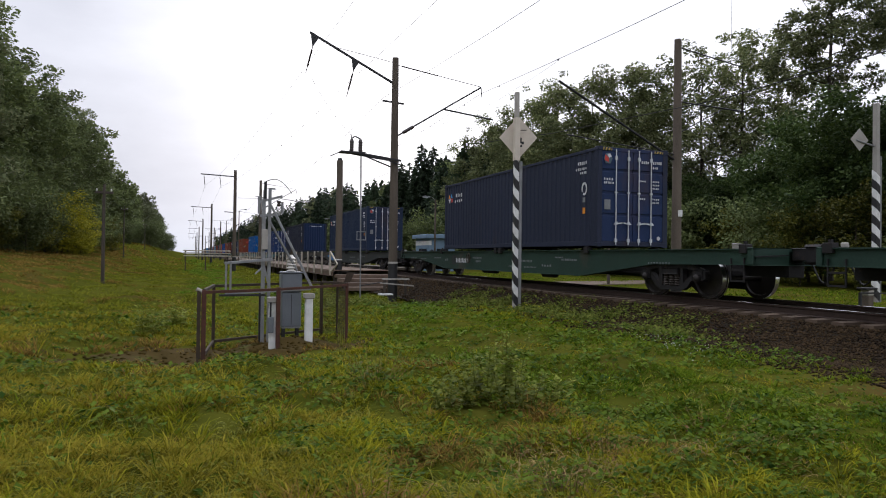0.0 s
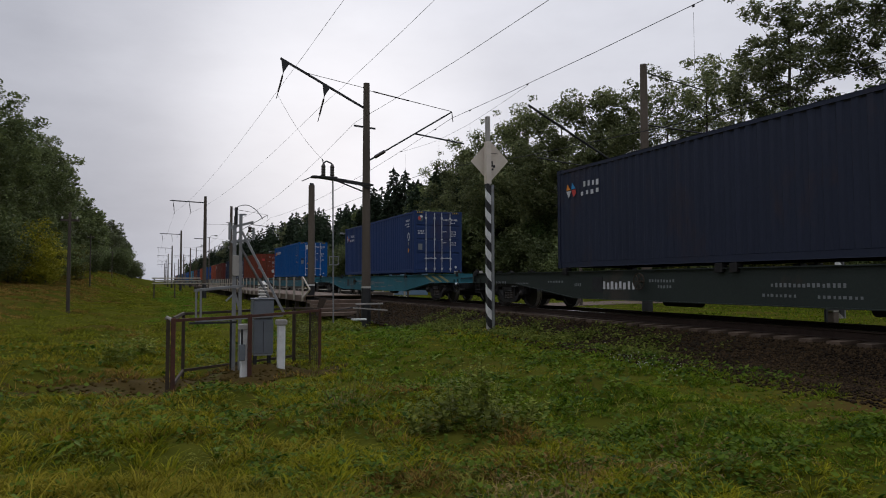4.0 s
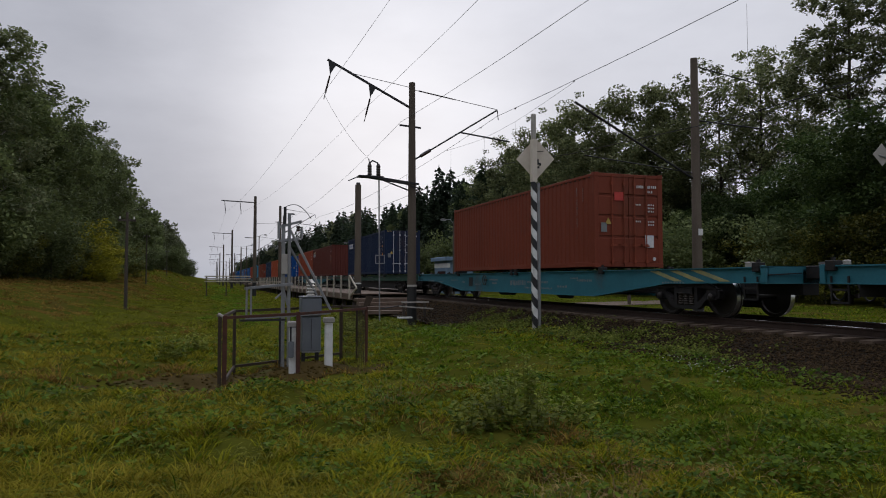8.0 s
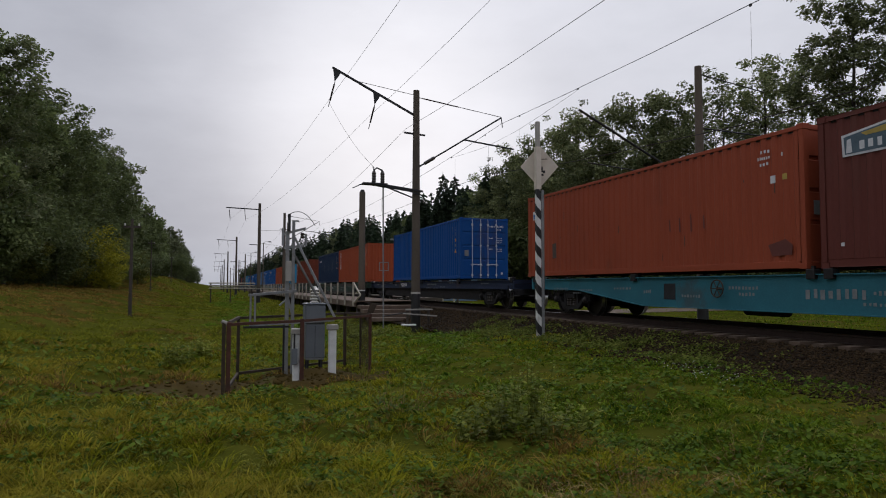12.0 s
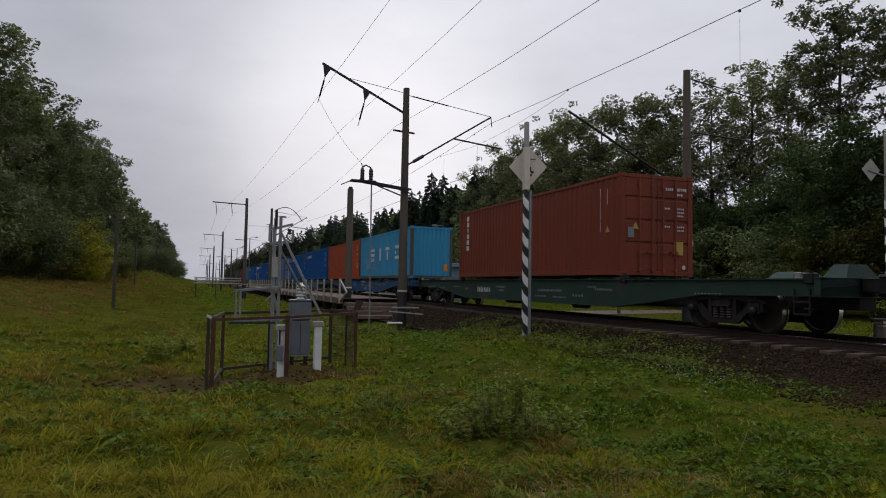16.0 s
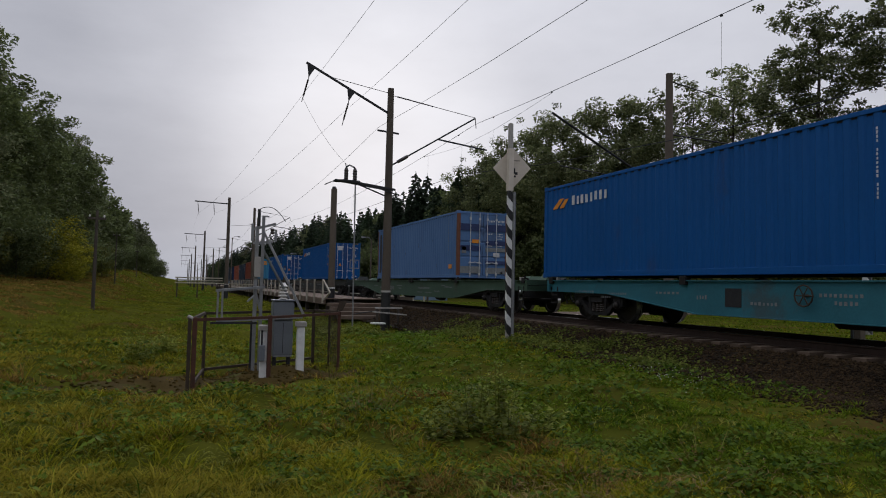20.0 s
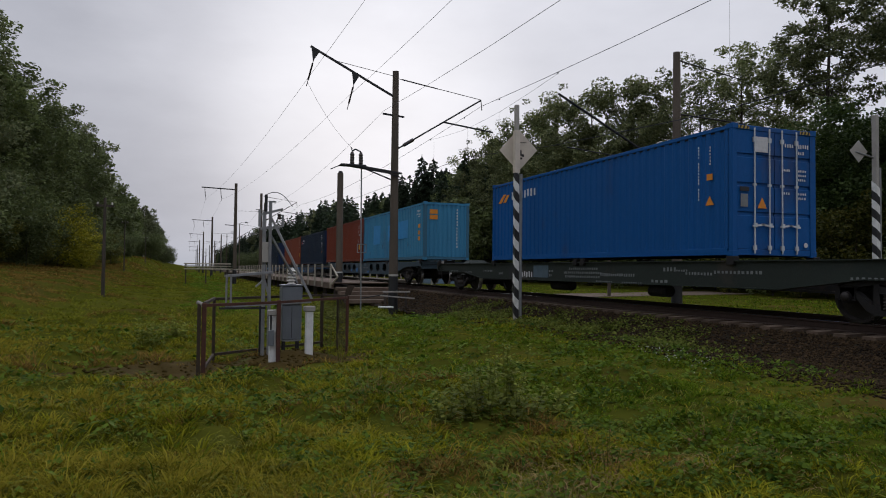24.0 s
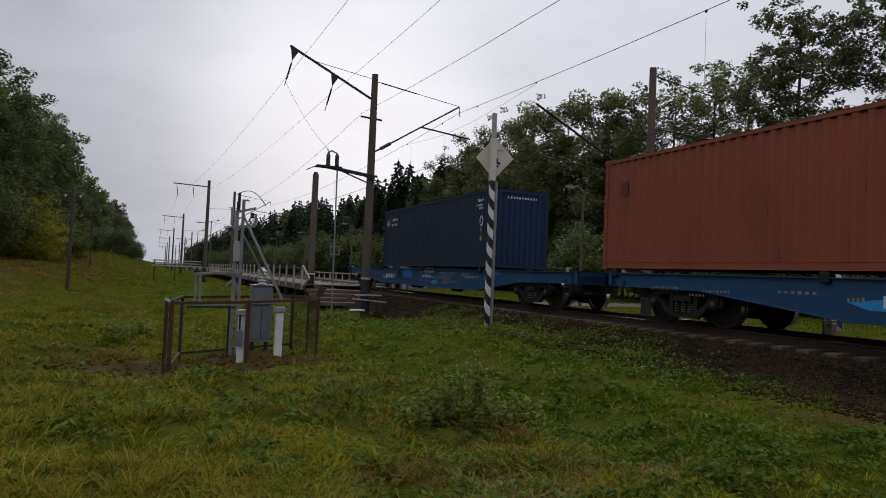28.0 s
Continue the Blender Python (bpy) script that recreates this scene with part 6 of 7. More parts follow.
# ---- trees ----
def leaf_cloud(centres, radii, count, size, rng, flat=.8):
    """Leaves as small bent quads scattered in the shells of several clumps: vertices and faces."""
    k = len(centres)
    pick = rng.choice(k, count, p=radii ** 2 / (radii ** 2).sum())
    d = rng.normal(size=(count, 3))
    d /= np.linalg.norm(d, axis=1)[:, None]
    r = radii[pick] * (rng.random(count) ** .45)
    pos = centres[pick] + d * r[:, None] * np.array([1, 1, flat])
    a = rng.normal(size=(count, 3)) * np.array([1, 1, .6])       # leaves lie rather flat
    a /= np.linalg.norm(a, axis=1)[:, None]
    b = np.cross(a, rng.normal(size=(count, 3)) * np.array([.45, .45, 1.3]))
    b /= np.linalg.norm(b, axis=1)[:, None]
    s = size * (.6 + .8 * rng.random(count))[:, None]
    v = np.stack([pos - a * s, pos - b * s * .55, pos + a * s, pos + b * s * .55], 1).reshape(-1, 3)
    return v, np.arange(count * 4).reshape(-1, 4)


def limbs(height, spread, seed, lean=0.0, levels=7, r0=.22, bare=.3, twigs=0):
    """A tapered trunk with forking limbs, and the ends of the limbs."""
    rng = random.Random(seed)
    b, tips = Build(), []
    prev, n = Vector((0, 0, -.3)), 7
    pts = [prev]
    for k in range(1, n + 1):
        u = k / n
        pts.append(Vector((lean * u * u * height + rng.uniform(-.12, .12), rng.uniform(-.12, .12), height * .86 * u)))
    for k in range(n):
        b.tube(pts[k], pts[k + 1], r0 * (1 - .82 * k / n), r0 * (1 - .82 * (k + 1) / n), n=7, caps=False)
    for k in range(levels * 2):
        u = bare + (1 - bare) * (k + rng.random()) / (levels * 2)
        i = min(n - 1, int(u * n))
        s = pts[i].lerp(pts[i + 1], u * n - i)
        a = k * 2.4 + rng.uniform(-.5, .5)
        reach = spread * (1.05 - .75 * abs(u - .45)) * rng.uniform(.6, 1.1)
        mid = s + Vector((math.cos(a), math.sin(a), .45)) * reach * .5
        end = s + Vector((math.cos(a) * reach, math.sin(a) * reach, reach * rng.uniform(.45, .9)))
        r = r0 * .34 * (1.15 - u)
        b.tube(s, mid, r, r * .6, n=5, caps=False)
        b.tube(mid, end, r * .6, r * .2, n=5, caps=False)
        tips += [(mid, reach * .34), (end, reach * .42)]
        for j in range(2):
            c = mid + Vector((rng.uniform(-1, 1), rng.uniform(-1, 1), rng.uniform(.1, 1))) * reach * .5
            b.tube(mid, c, r * .4, r * .12, n=4, caps=False)
            tips.append((c, reach * .36))
        for j in range(twigs):                 # fine sprays along the limb
            u2 = rng.uniform(.25, 1.0)
            o = s.lerp(mid, u2 * 2) if u2 < .5 else mid.lerp(end, u2 * 2 - 1)
            c = o + Vector((rng.uniform(-1, 1), rng.uniform(-1, 1), rng.uniform(-.25, .9))) * reach * rng.uniform(.25, .55)
            b.tube(o, c, r * .22, r * .06, n=3, caps=False)
            tips.append((c, reach * rng.uniform(.13, .24)))
    tips.append((pts[-1] + Vector((0, 0, height * .06)), spread * .3))
    return b, tips


def broad_tree(label, height, spread, seed, leaves, size, leaf_mat, bark="bark", bare=.25, fill=1.0, levels=7, twigs=0):
    rng = np.random.default_rng(seed)
    t = thing("tree", label, "tree", "trees of the wood")
    b, tips = limbs(height, spread, seed, bare=bare, levels=levels, r0=height * .012, twigs=twigs)
    part("trunk", b, M[bark], t, smooth=True)
    centres = np.array([tuple(p) for p, _ in tips])
    radii = np.array([r for _, r in tips]) * fill
    v, f = leaf_cloud(centres, radii, leaves, size, rng)
    part("crown", raw_mesh("crown", v, f, M[leaf_mat]), None, t)
    return t


def spruce_tree(label, height, spread, seed, boughs=300, sprays=40, size=.26):
    """A straight stem hidden by close drooping boughs, each a fan of small sprays, tapering to a thin leader."""
    rng = np.random.default_rng(seed)
    t = thing("tree", label, "tree", "trees of the wood")
    part("trunk", Build().tube((0, 0, -.3), (0, 0, height * .985), .2, .02, n=7, caps=False), M["bark"], t, smooth=True)
    vs = []
    for k in range(boughs):
        u = 1 - (1 - (k + rng.random()) / boughs) ** .72          # more boughs low down
        a = 2.39996 * k + rng.normal(0, .25)
        reach = (spread * (1 - u) ** .66 + .16) * rng.uniform(.72, 1.12)
        n = max(12, int(sprays * (.5 + .75 * (1 - u))))
        q = rng.random(n) ** .55
        r = q * reach
        z = height * (.03 + .95 * u) - r * .42 + .20 * r * r / reach - rng.random(n) * (.18 + .55 * (1 - u)) + .12
        w = rng.normal(0, .24, n) * (.35 + q) * reach * .6
        pos = np.stack([np.cos(a) * r - np.sin(a) * w, np.sin(a) * r + np.cos(a) * w, z], 1)
        b = a + rng.normal(0, .5, n)
        out = np.stack([np.cos(b), np.sin(b), rng.uniform(-.75, .15, n)], 1)
        side = np.stack([-np.sin(b), np.cos(b), rng.normal(0, .8, n)], 1)
        s = size * rng.uniform(.55, 1.3, n)[:, None] * (.72 + .28 * (1 - u))
        vs.append(np.stack([pos - out * s * .8, pos - side * s * .5, pos + out * s, pos + side * s * .5], 1).reshape(-1, 3))
    n = 40          # the leader
    z = height * rng.uniform(.93, 1.0, n)
    a = rng.uniform(0, 6.28, n)
    out = np.stack([np.cos(a) * .8, np.sin(a) * .8, rng.uniform(.1, .9, n)], 1)
    side = np.stack([-np.sin(a), np.cos(a), np.zeros(n)], 1)
    pos = np.stack([np.zeros(n), np.zeros(n), z], 1)
    s = (.10 + .30 * (1 - z / height) / .07 * .8)[:, None] * (size / .26) ** .4
    vs.append(np.stack([pos, pos + out * s * .5 - side * s * .25, pos + out * s, pos + out * s * .5 + side * s * .25], 1).reshape(-1, 3))
    v = np.concatenate(vs)
    part("crown", raw_mesh("crown", v, np.arange(len(v)).reshape(-1, 4), M["needle"]), None, t)
    return t


BIRCH = broad_tree("tall grey-green birch at the edge of the wood", 19, 3.5, 11, 15000, .135, "leaf_grey", "birch", .10, .72, 11, 5)
ALDER = broad_tree("tall dark green alder at the edge of the wood", 18, 4.2, 12, 14000, .16, "leaf", "bark", .05, .84, 10, 5)
ASPEN = broad_tree("tall olive green aspen with a feathery crown", 18, 4.0, 13, 27000, .13, "leaf_dark", "bark", .06, .86, 11, 5)
POPLAR = broad_tree("tall open-crowned poplar with dark forking limbs against the sky", 22.5, 5.0, 18, 15000, .12, "leaf_dark", "bark", .60, .55, 9, 7)
OPEN_ASPEN = broad_tree("open-crowned aspen with sky between its boughs", 18, 4.8, 23, 12000, .115, "leaf_dark", "bark", .40, .52, 9, 7)
MAPLE = broad_tree("dense dark green maple with a low round crown", 12.5, 5.4, 14, 24000, .16, "leaf_maple", "bark", .03, .95, 9, 4)
OLIVE_SHRUB = broad_tree("olive green shrub turning yellow in places", 5.5, 2.6, 19, 6500, .10, "leaf_olive", "bark", .0, 1.0, 7)
SHRUB = broad_tree("yellow-green shrub at the foot of the wood", 5.5, 2.6, 15, 6500, .10, "leaf_yellow", "bark", .0, 1.0, 7)
BUSH = broad_tree("dark green bush at the foot of the wood", 4.5, 2.8, 16, 6000, .12, "leaf", "bark", .0, 1.1, 7)
SPRUCE = spruce_tree("tall dark spruce with drooping boughs", 18.2, 4.1, 17, 330, 50, .29)
FAR_BIRCH = broad_tree("grey-green birch far along the wood", 19, 3.8, 31, 4600, .29, "leaf_grey", "birch", .08, .95, 8, 2)
FAR_ALDER = broad_tree("dark green alder far along the wood", 18, 4.2, 32, 4600, .33, "leaf", "bark", .05, 1.05, 8, 2)
FAR_SPRUCE = spruce_tree("dark pointed spruce far along the wood", 19, 3.9, 33, 150, 28, .49)
rng = random.Random(5)


DISTANT = []          # (prototype, pose) of the trees too far off to tell apart


def plant(proto, x, y, s=1.0, turn=None):
    if y > 215:
        turned = pose(x, y, gz(x, y), 0, 0, rng.uniform(0, 360))
        DISTANT.append((proto, turned @ Matrix.Diagonal((s, s, s, 1))))
        return None
    c = copy_thing(proto, pose(x, y, gz(x, y), 0, 0, rng.uniform(0, 360) if turn is None else turn))
    c.scale = (s * rng.uniform(.92, 1.08), s * rng.uniform(.92, 1.08), s)
    return c


# the wood on the left of the line
y = 44.0
while y < 420:
    for row in range(2 if y > 120 else 3):
        x = -14.5 - row * 5.5 - rng.uniform(-1.5, 1.5)
        plant(rng.choice((BIRCH, ALDER, ALDER, BIRCH) if y < 105 and row < 2 else (FAR_BIRCH, FAR_ALDER)), x - .3, y + rng.uniform(-2, 2), rng.uniform(.86, 1.08) * (.84 if 112 < y < 235 else 1))
    plant(BUSH, -11.5 + rng.uniform(-1.5, 1) - (2 if y > 160 else 0), y + 2, rng.uniform(.6, 1.0) + (.25 if y > 160 else 0))
    y += 5.2 if y < 120 else 8.5 if y < 220 else 14
for x, y, s in ((-11.2, 70.5, .92), (-9.7, 74, .70), (-12.4, 67, .62), (-11.8, 76.5, 1.05), (-9.2, 71, .42)):
    plant(SHRUB, x, y, s)
for x, y, s in ((-11.6, 62, .75), (-12.2, 57, .7), (-12.0, 52, .6), (-9.9, 79, .6), (-9.2, 96, .75), (-11.4, 66.0, .62), (-12.6, 65, .8)):
    plant(OLIVE_SHRUB, x, y, s)
for x, y, s in ((-13.5, 46, 1.2), (-12.6, 50, 1.1), (-14, 54, 1.3), (-13, 58, 1.1), (-13.2, 63, 1.2)):
    plant(BUSH, x, y, s)
for k in range(16):
    plant(BUSH, rng.uniform(-10, -6.5), 170 + k * 16, rng.uniform(.7, 1.2))
# the wood on the right
for x, y, s in ((34.2, 44.8, .97), (33.2, 50.5, 1.0), (33.0, 56, 1.01), (33.0, 61, 1.0), (36.5, 48, .92), (32.6, 66.5, .96), (33.0, 72, .93), (33.4, 78, .88)):
    plant(ASPEN, x, y, s)
for x, y, s in ((37.6, 30.6, .92), (39, 24.5, .98), (40, 17, 1.0), (37, 10.5, .95)):
    plant(POPLAR, x, y, s)
plant(OPEN_ASPEN, 37.2, 37.4, 1.0, 160)
plant(OPEN_ASPEN, 36.6, 40.8, .97, 40)
plant(OPEN_ASPEN, 40.6, 37.2, 1.02, 285)
for x, y, s in ((31, 22, .72), (32.5, 27, .71), (31.5, 16, .76), (33, 10.5, .8), (36, 21, .76), (34.5, 32, .56), (34.5, 37, .5), (34.5, 41, .46), (38, 37, .56), (39.5, 33.8, .62), (41, 40, .6), (38, 43, .58), (30.5, 25, .6), (34, 29, .62), (34.5, 24.5, .70), (33.5, 19, .72), (36, 45, .52), (35, 50, .66), (35, 57, .7), (35, 63, .75)):
    plant(MAPLE, x, y, s)
for x, y, s in ((38.5, 50, .64), (39, 55, .66), (38, 61, .68), (40, 46, .58)):
    plant(ALDER, x, y, s)
for x, y, s in ((33, 35.4, .50), (34, 38.6, .46), (41, 43.5, .6), (43, 40.5, .6), (44, 36.5, .6), (36.5, 46.5, .6), (36, 53, .66), (36.5, 41, .52)):
    plant(MAPLE, x, y, s)
for x, y, s in ((27.5, 21, .78), (28.5, 17.5, .8), (28.2, 24.5, .7), (27.5, 14, .8), (30, 31, .7)):
    plant(OLIVE_SHRUB, x, y, s)
for x, y, s in ((29, 27, .9), (29.5, 35, 1.0), (29, 41, 1.0), (30, 48, 1.0), (29, 19, .7), (28.5, 12, .9), (30, 56, 1.1)):
    plant(BUSH, x, y, s)
for k in range(46):
    plant(BUSH, rng.uniform(28.5, 30.5), 64 + k * 8, rng.uniform(1.1, 1.7))
y = 66.0
while y < 800:
    for row in range(2 if y < 430 else 1):
        x = 32.5 + row * 6 + rng.uniform(-1.5, 1.5)
        spruce = rng.random() < .84
        near_kind, far_kind = (SPRUCE, FAR_SPRUCE) if spruce else (rng.choice((ALDER, BIRCH, ALDER)), rng.choice((FAR_ALDER, FAR_BIRCH)))
        plant(near_kind if y < 125 and row == 0 else far_kind, x, y + rng.uniform(-2, 2), rng.uniform(.92, 1.04) * float(np.interp(y, (66, 80, 108, 125, 145, 170, 240, 400), (.86, .81, .80, .84, .86, .94, 1.06, 1.14))) * (1.14 if row and y < 240 else 1))
    y += 4.6 if y < 130 else 6.0 if y < 230 else 12 if y < 430 else 18
for x, y, s in ((33.2, 96.5, 1.03), (35.3, 97.0, 1.02), (34.4, 91.3, .88), (31.6, 101.5, .90), (36.4, 93, .88), (37.8, 100, .95), (38.6, 95, .92), (33, 104, .80), (30.8, 107, .72)):
    plant(SPRUCE, x, y, s)
for k in range(26):
    plant(FAR_SPRUCE, 41 + rng.uniform(-2, 2), 66 + k * 4.5, rng.uniform(.84, .94))
for x, y, s in ((34.5, 70, .85), (34, 76.5, .84), (34.5, 83, .82), (35, 88, .8)):
    plant(ALDER, x, y, s)
# unseen low trees added left, beside and behind the camera, to shade the containers' sides
for k in range(9):
    plant(rng.choice((FAR_BIRCH, FAR_ALDER)), -22 + rng.uniform(-1.5, 1.5), -38 + k * 9.5, rng.uniform(.55, .68))
for kind in ("trunk", "crown"):
    vs, fs, ms, slots, count = [], [], [], [], 0
    for proto, m in DISTANT:
        me = next(o for o in proto.children if o.name.startswith(kind)).data
        if me.materials[0] not in slots:
            slots.append(me.materials[0])
        co = np.empty(len(me.vertices) * 3, np.float32)
        me.vertices.foreach_get("co", co)
        q = np.array(m)
        vs.append(co.reshape(-1, 3) @ q[:3, :3].T + q[:3, 3])
        ids = np.empty(len(me.loops), np.int32)
        me.loops.foreach_get("vertex_index", ids)
        fs.append(ids.reshape(-1, 4) + count)
        ms.append(np.full(len(fs[-1]), slots.index(me.materials[0]), np.int32))
        count += len(me.vertices)
    me = raw_mesh("distant_" + kind, np.concatenate(vs), np.concatenate(fs), slots[0])
    for m in slots[1:]:
        me.materials.append(m)
    me.polygons.foreach_set("material_index", np.concatenate(ms))
    tagged(new("distant_wood", me), "distant mixed wood along both sides of the line", "wood", kind="stuff")
for proto in (OPEN_ASPEN, OLIVE_SHRUB, FAR_BIRCH, FAR_ALDER, FAR_SPRUCE, BIRCH, ALDER, ASPEN, POPLAR, MAPLE, SHRUB, BUSH, SPRUCE):
    for o in (*proto.children_recursive, proto):
        bpy.data.objects.remove(o)


# ---- grass, weeds and stones ----
def patchy(x, y, f=1.0):
    """A slow pattern between 0 and 1."""
    v = np.sin(x * .9 * f + 1.7 * np.sin(y * .6 * f + 1)) + np.sin(y * 1.1 * f - 1.3 * np.sin(x * .5 * f)) + .6 * np.sin(x * 2.7 * f + y * 1.9 * f) + .5 * np.sin(x * 4.9 * f - y * 3.7 * f)
    return np.clip(v / 5 + .5, 0, 1)


def scatter(rng, x0, x1, y0, y1, per_m2):
    n = int((x1 - x0) * (y1 - y0) * per_m2)
    return rng.uniform(x0, x1, n), rng.uniform(y0, y1, n)


def blades(rng, x, y, height, width, lean, d):
    """Bent blades of two quads each: verts and faces."""
    n = len(x)
    z = ground_z(x, y) - .01
    a = rng.uniform(0, 2 * np.pi, n)
    L = lean * height * rng.uniform(.3, 1.0, n)
    wx, wy = np.cos(a) * width / 2, np.sin(a) * width / 2
    dx, dy = np.cos(d) * L, np.sin(d) * L
    base = np.stack([x, y, z], 1)
    w = np.stack([wx, wy, np.zeros(n)], 1)
    mid = base + np.stack([dx * .42, dy * .42, height * .66], 1)
    tip = base + np.stack([dx, dy, height * (1.05 - .45 * L / height / lean)], 1)
    v = np.stack([base - w, base + w, mid + w * .75, mid - w * .75, tip + w * .12, tip - w * .12], 1).reshape(-1, 3)
    i = np.arange(n)[:, None] * 6
    f = np.concatenate([i + np.array([[0, 1, 2, 3]]), i + np.array([[3, 2, 4, 5]])])
    return v, f


def bare(x, y):
    """Where the turf is worn to soil: inside the fence."""
    u, v = (x - 1.9) * .72 + (y - 13.9) * .70, -(x - 1.9) * .70 + (y - 13.9) * .72
    soil = np.exp(-(np.abs((u + .1) / 2.3) ** 4 + np.abs((v + .1) / 1.15) ** 4))
    u2, v2 = x + .9, y - 12.6
    return np.clip(soil + .85 * np.exp(-((u2 / 1.6) ** 2 + (v2 / 1.0) ** 2)), 0, 1)


def near_line(x, y, pts):
    """The distance to a line through the given places."""
    best = np.full(np.shape(x), 1e9)
    for (x0, y0), (x1, y1) in zip(pts, pts[1:]):
        dx, dy = x1 - x0, y1 - y0
        u = np.clip(((x - x0) * dx + (y - y0) * dy) / (dx * dx + dy * dy), 0, 1)
        best = np.minimum(best, np.hypot(x - x0 - u * dx, y - y0 - u * dy))
    return best


# middles, half widths and strength of the withered and of the yellowed patches
WITHERED = ((-8.6, 46, 2.6, 13, 1.5), (-9, 80, 3.0, 25, .9), (-5.5, 27, 1.2, 3, .5), (3.46, 10.1, .55, .6, 1.0), (3.6, 6.4, .6, .22, 1.0), (2.45, 5.6, .7, .25, .9), (3.1, 13.4, .35, .5, .9),
            (3.9, 5.1, .6, .3, .8), (1.3, 4.4, .5, .2, .7), (5.2, 5.4, .5, .2, .6), (.2, 11.6, 1.4, .4, .7), (-.9, 13, .8, .9, .8), (-1.6, 8.7, .7, .5, .5), (2.7, 7.6, .4, .4, .6), (8.7, 15.5, .7, 2.0, .5))
YELLOWED = ((-1.6, 9.3, 1.2, .9, .8), (-.9, 6.2, 1.1, .7, .8), (-3.2, 14, 1.2, 2.5, .7), (.6, 5.2, .9, .5, .5), (2.2, 11.3, .6, .5, .7), (-4.5, 20, 1.5, 5, .6), (1.2, 7.4, .6, .4, .4), (4.6, 7.6, .5, .3, .3))
GREEN_BAND = [(7.9, 25), (6.6, 18.5), (5.6, 14), (5.3, 11), (6.0, 8.5), (6.6, 6)]
TRODDEN = [(7.4, 18.5), (6.2, 14.5), (6.0, 10.7), (6.5, 9.2), (7.05, 6.9), (7.65, 5.2)]
nrng = np.random.default_rng(3)
green, dry, turf, brown, far_green, far_turf = [], [], [], [], [], []
# x0, x1, y0, y1, tufts to the square metre, blades to a tuft, height, width, tuft radius
for x0, x1, y0, y1, dens, per, hgt, wid, rad in ((-2.5, 7.4, 2.8, 6, 80, 30, .095, .0100, .075), (-4, 9.0, 6, 10, 50, 26, .10, .0125, .09), (-5.5, 9.5, 10, 16, 30, 22, .105, .015, .11),
                                                 (-8, 9.6, 16, 26, 17, 18, .12, .021, .16), (-12, 9.4, 26, 45, 11, 15, .11, .034, .24), (-14, 6.8, 45, 95, 4.5, 14, .14, .06, .40), (-14, 5, 95, 190, .4, 12, .32, .14, .9), (14.9, 27, 8, 50, 5, 12, .09, .03, .3), (-9, 8, -9, 2.8, 12, 14, .13, .012, .12)):
    tx, ty = scatter(nrng, x0, x1, y0, y1, dens)
    m = len(tx)
    beyond = tx > 14
    coarse, fine = fbm(tx, ty, .75, 1), vnoise(tx, ty, 2.7, 4)
    keep = nrng.random(m) > .95 * bare(tx, ty)
    edge = np.where((tx > 7.5) & (tx < 11), np.clip((tx - 7.0 - .13 * ty) / .7, 0, 1), 0)
    keep &= nrng.random(m) > .95 * edge * np.where((ty > 10) & (ty < 20), .6, 1)
    keep &= beyond | (nrng.random(m) < np.clip(.12 + 1.9 * (.45 * coarse + .55 * fine - .12), .1, 1))
    tx, ty, coarse, fine, beyond = tx[keep], ty[keep], coarse[keep], fine[keep], beyond[keep]
    m = len(tx)
    band, path = near_line(tx, ty, GREEN_BAND), near_line(tx, ty, TRODDEN)
    fresh = np.exp(-(band / 1.5) ** 2) + .75 * ramp_up(tx, 3.6, 5.2) * (1 - ramp_up(ty, 13, 18)) + .80 * np.exp(-((tx - 2.0) / 3.2) ** 2) * ramp_up(ty, 18, 28) + .45 * np.exp(-((tx - 3.6) / 1.6) ** 2 - ((ty - 19) / 6) ** 2)
    trodden = np.exp(-(path / .38) ** 2)
    withered, yellowed = .20 + .22 * ramp_up(-tx, -2.5, 3), .34 + .34 * ramp_up(-tx, -2.0, 2.0) - .34 * ramp_up(ty, 14, 24)
    for px_, py_, rx_, ry_, amount in WITHERED:
        withered = withered + amount * np.exp(-((tx - px_) / rx_) ** 2 - ((ty - py_) / ry_) ** 2)
    for px_, py_, rx_, ry_, amount in YELLOWED:
        yellowed = yellowed + amount * np.exp(-((tx - px_) / rx_) ** 2 - ((ty - py_) / ry_) ** 2)
    withered = withered + .6 * bare(tx, ty)
    far = ramp_up(ty, 12, 24)          # further off the patches are larger and run into one another
    wide, noise = 1 - .62 * far, .12 * (1 - .5 * far)
    sx_, sy_ = tx * wide, ty * wide * (1 - .3 * far)
    score = np.stack([.55 + .5 * (fbm(sx_, sy_, .6, 11) - .5) + .08 * far + nrng.normal(0, 1, m) * noise,
                      yellowed + 1.1 * trodden + 1.2 * (fbm(sx_, sy_, .6, 12) - .5) - .35 * np.minimum(fresh, 1) + nrng.normal(0, 1, m) * noise,
                      np.minimum(fresh, 1.1) + .7 * (fbm(sx_, sy_, .7, 13) - .5) + nrng.normal(0, 1, m) * noise - .45 * trodden,
                      1.2 * withered + 1.3 * (fbm(sx_, sy_, .9, 14) - .5) - .2 * np.minimum(fresh, 1) + nrng.normal(0, 1, m) * noise])
    score[2, beyond] = 2
    kind_of = score.argmax(0)
    short = np.maximum(ramp_up(tx, 3.4, 5.4) * (1 - ramp_up(ty, 11, 17)), .7 * np.exp(-(band / 1.2) ** 2))
    tall = ramp_up(-tx, -3.2, -.5) * (1 - ramp_up(ty, 6, 10))
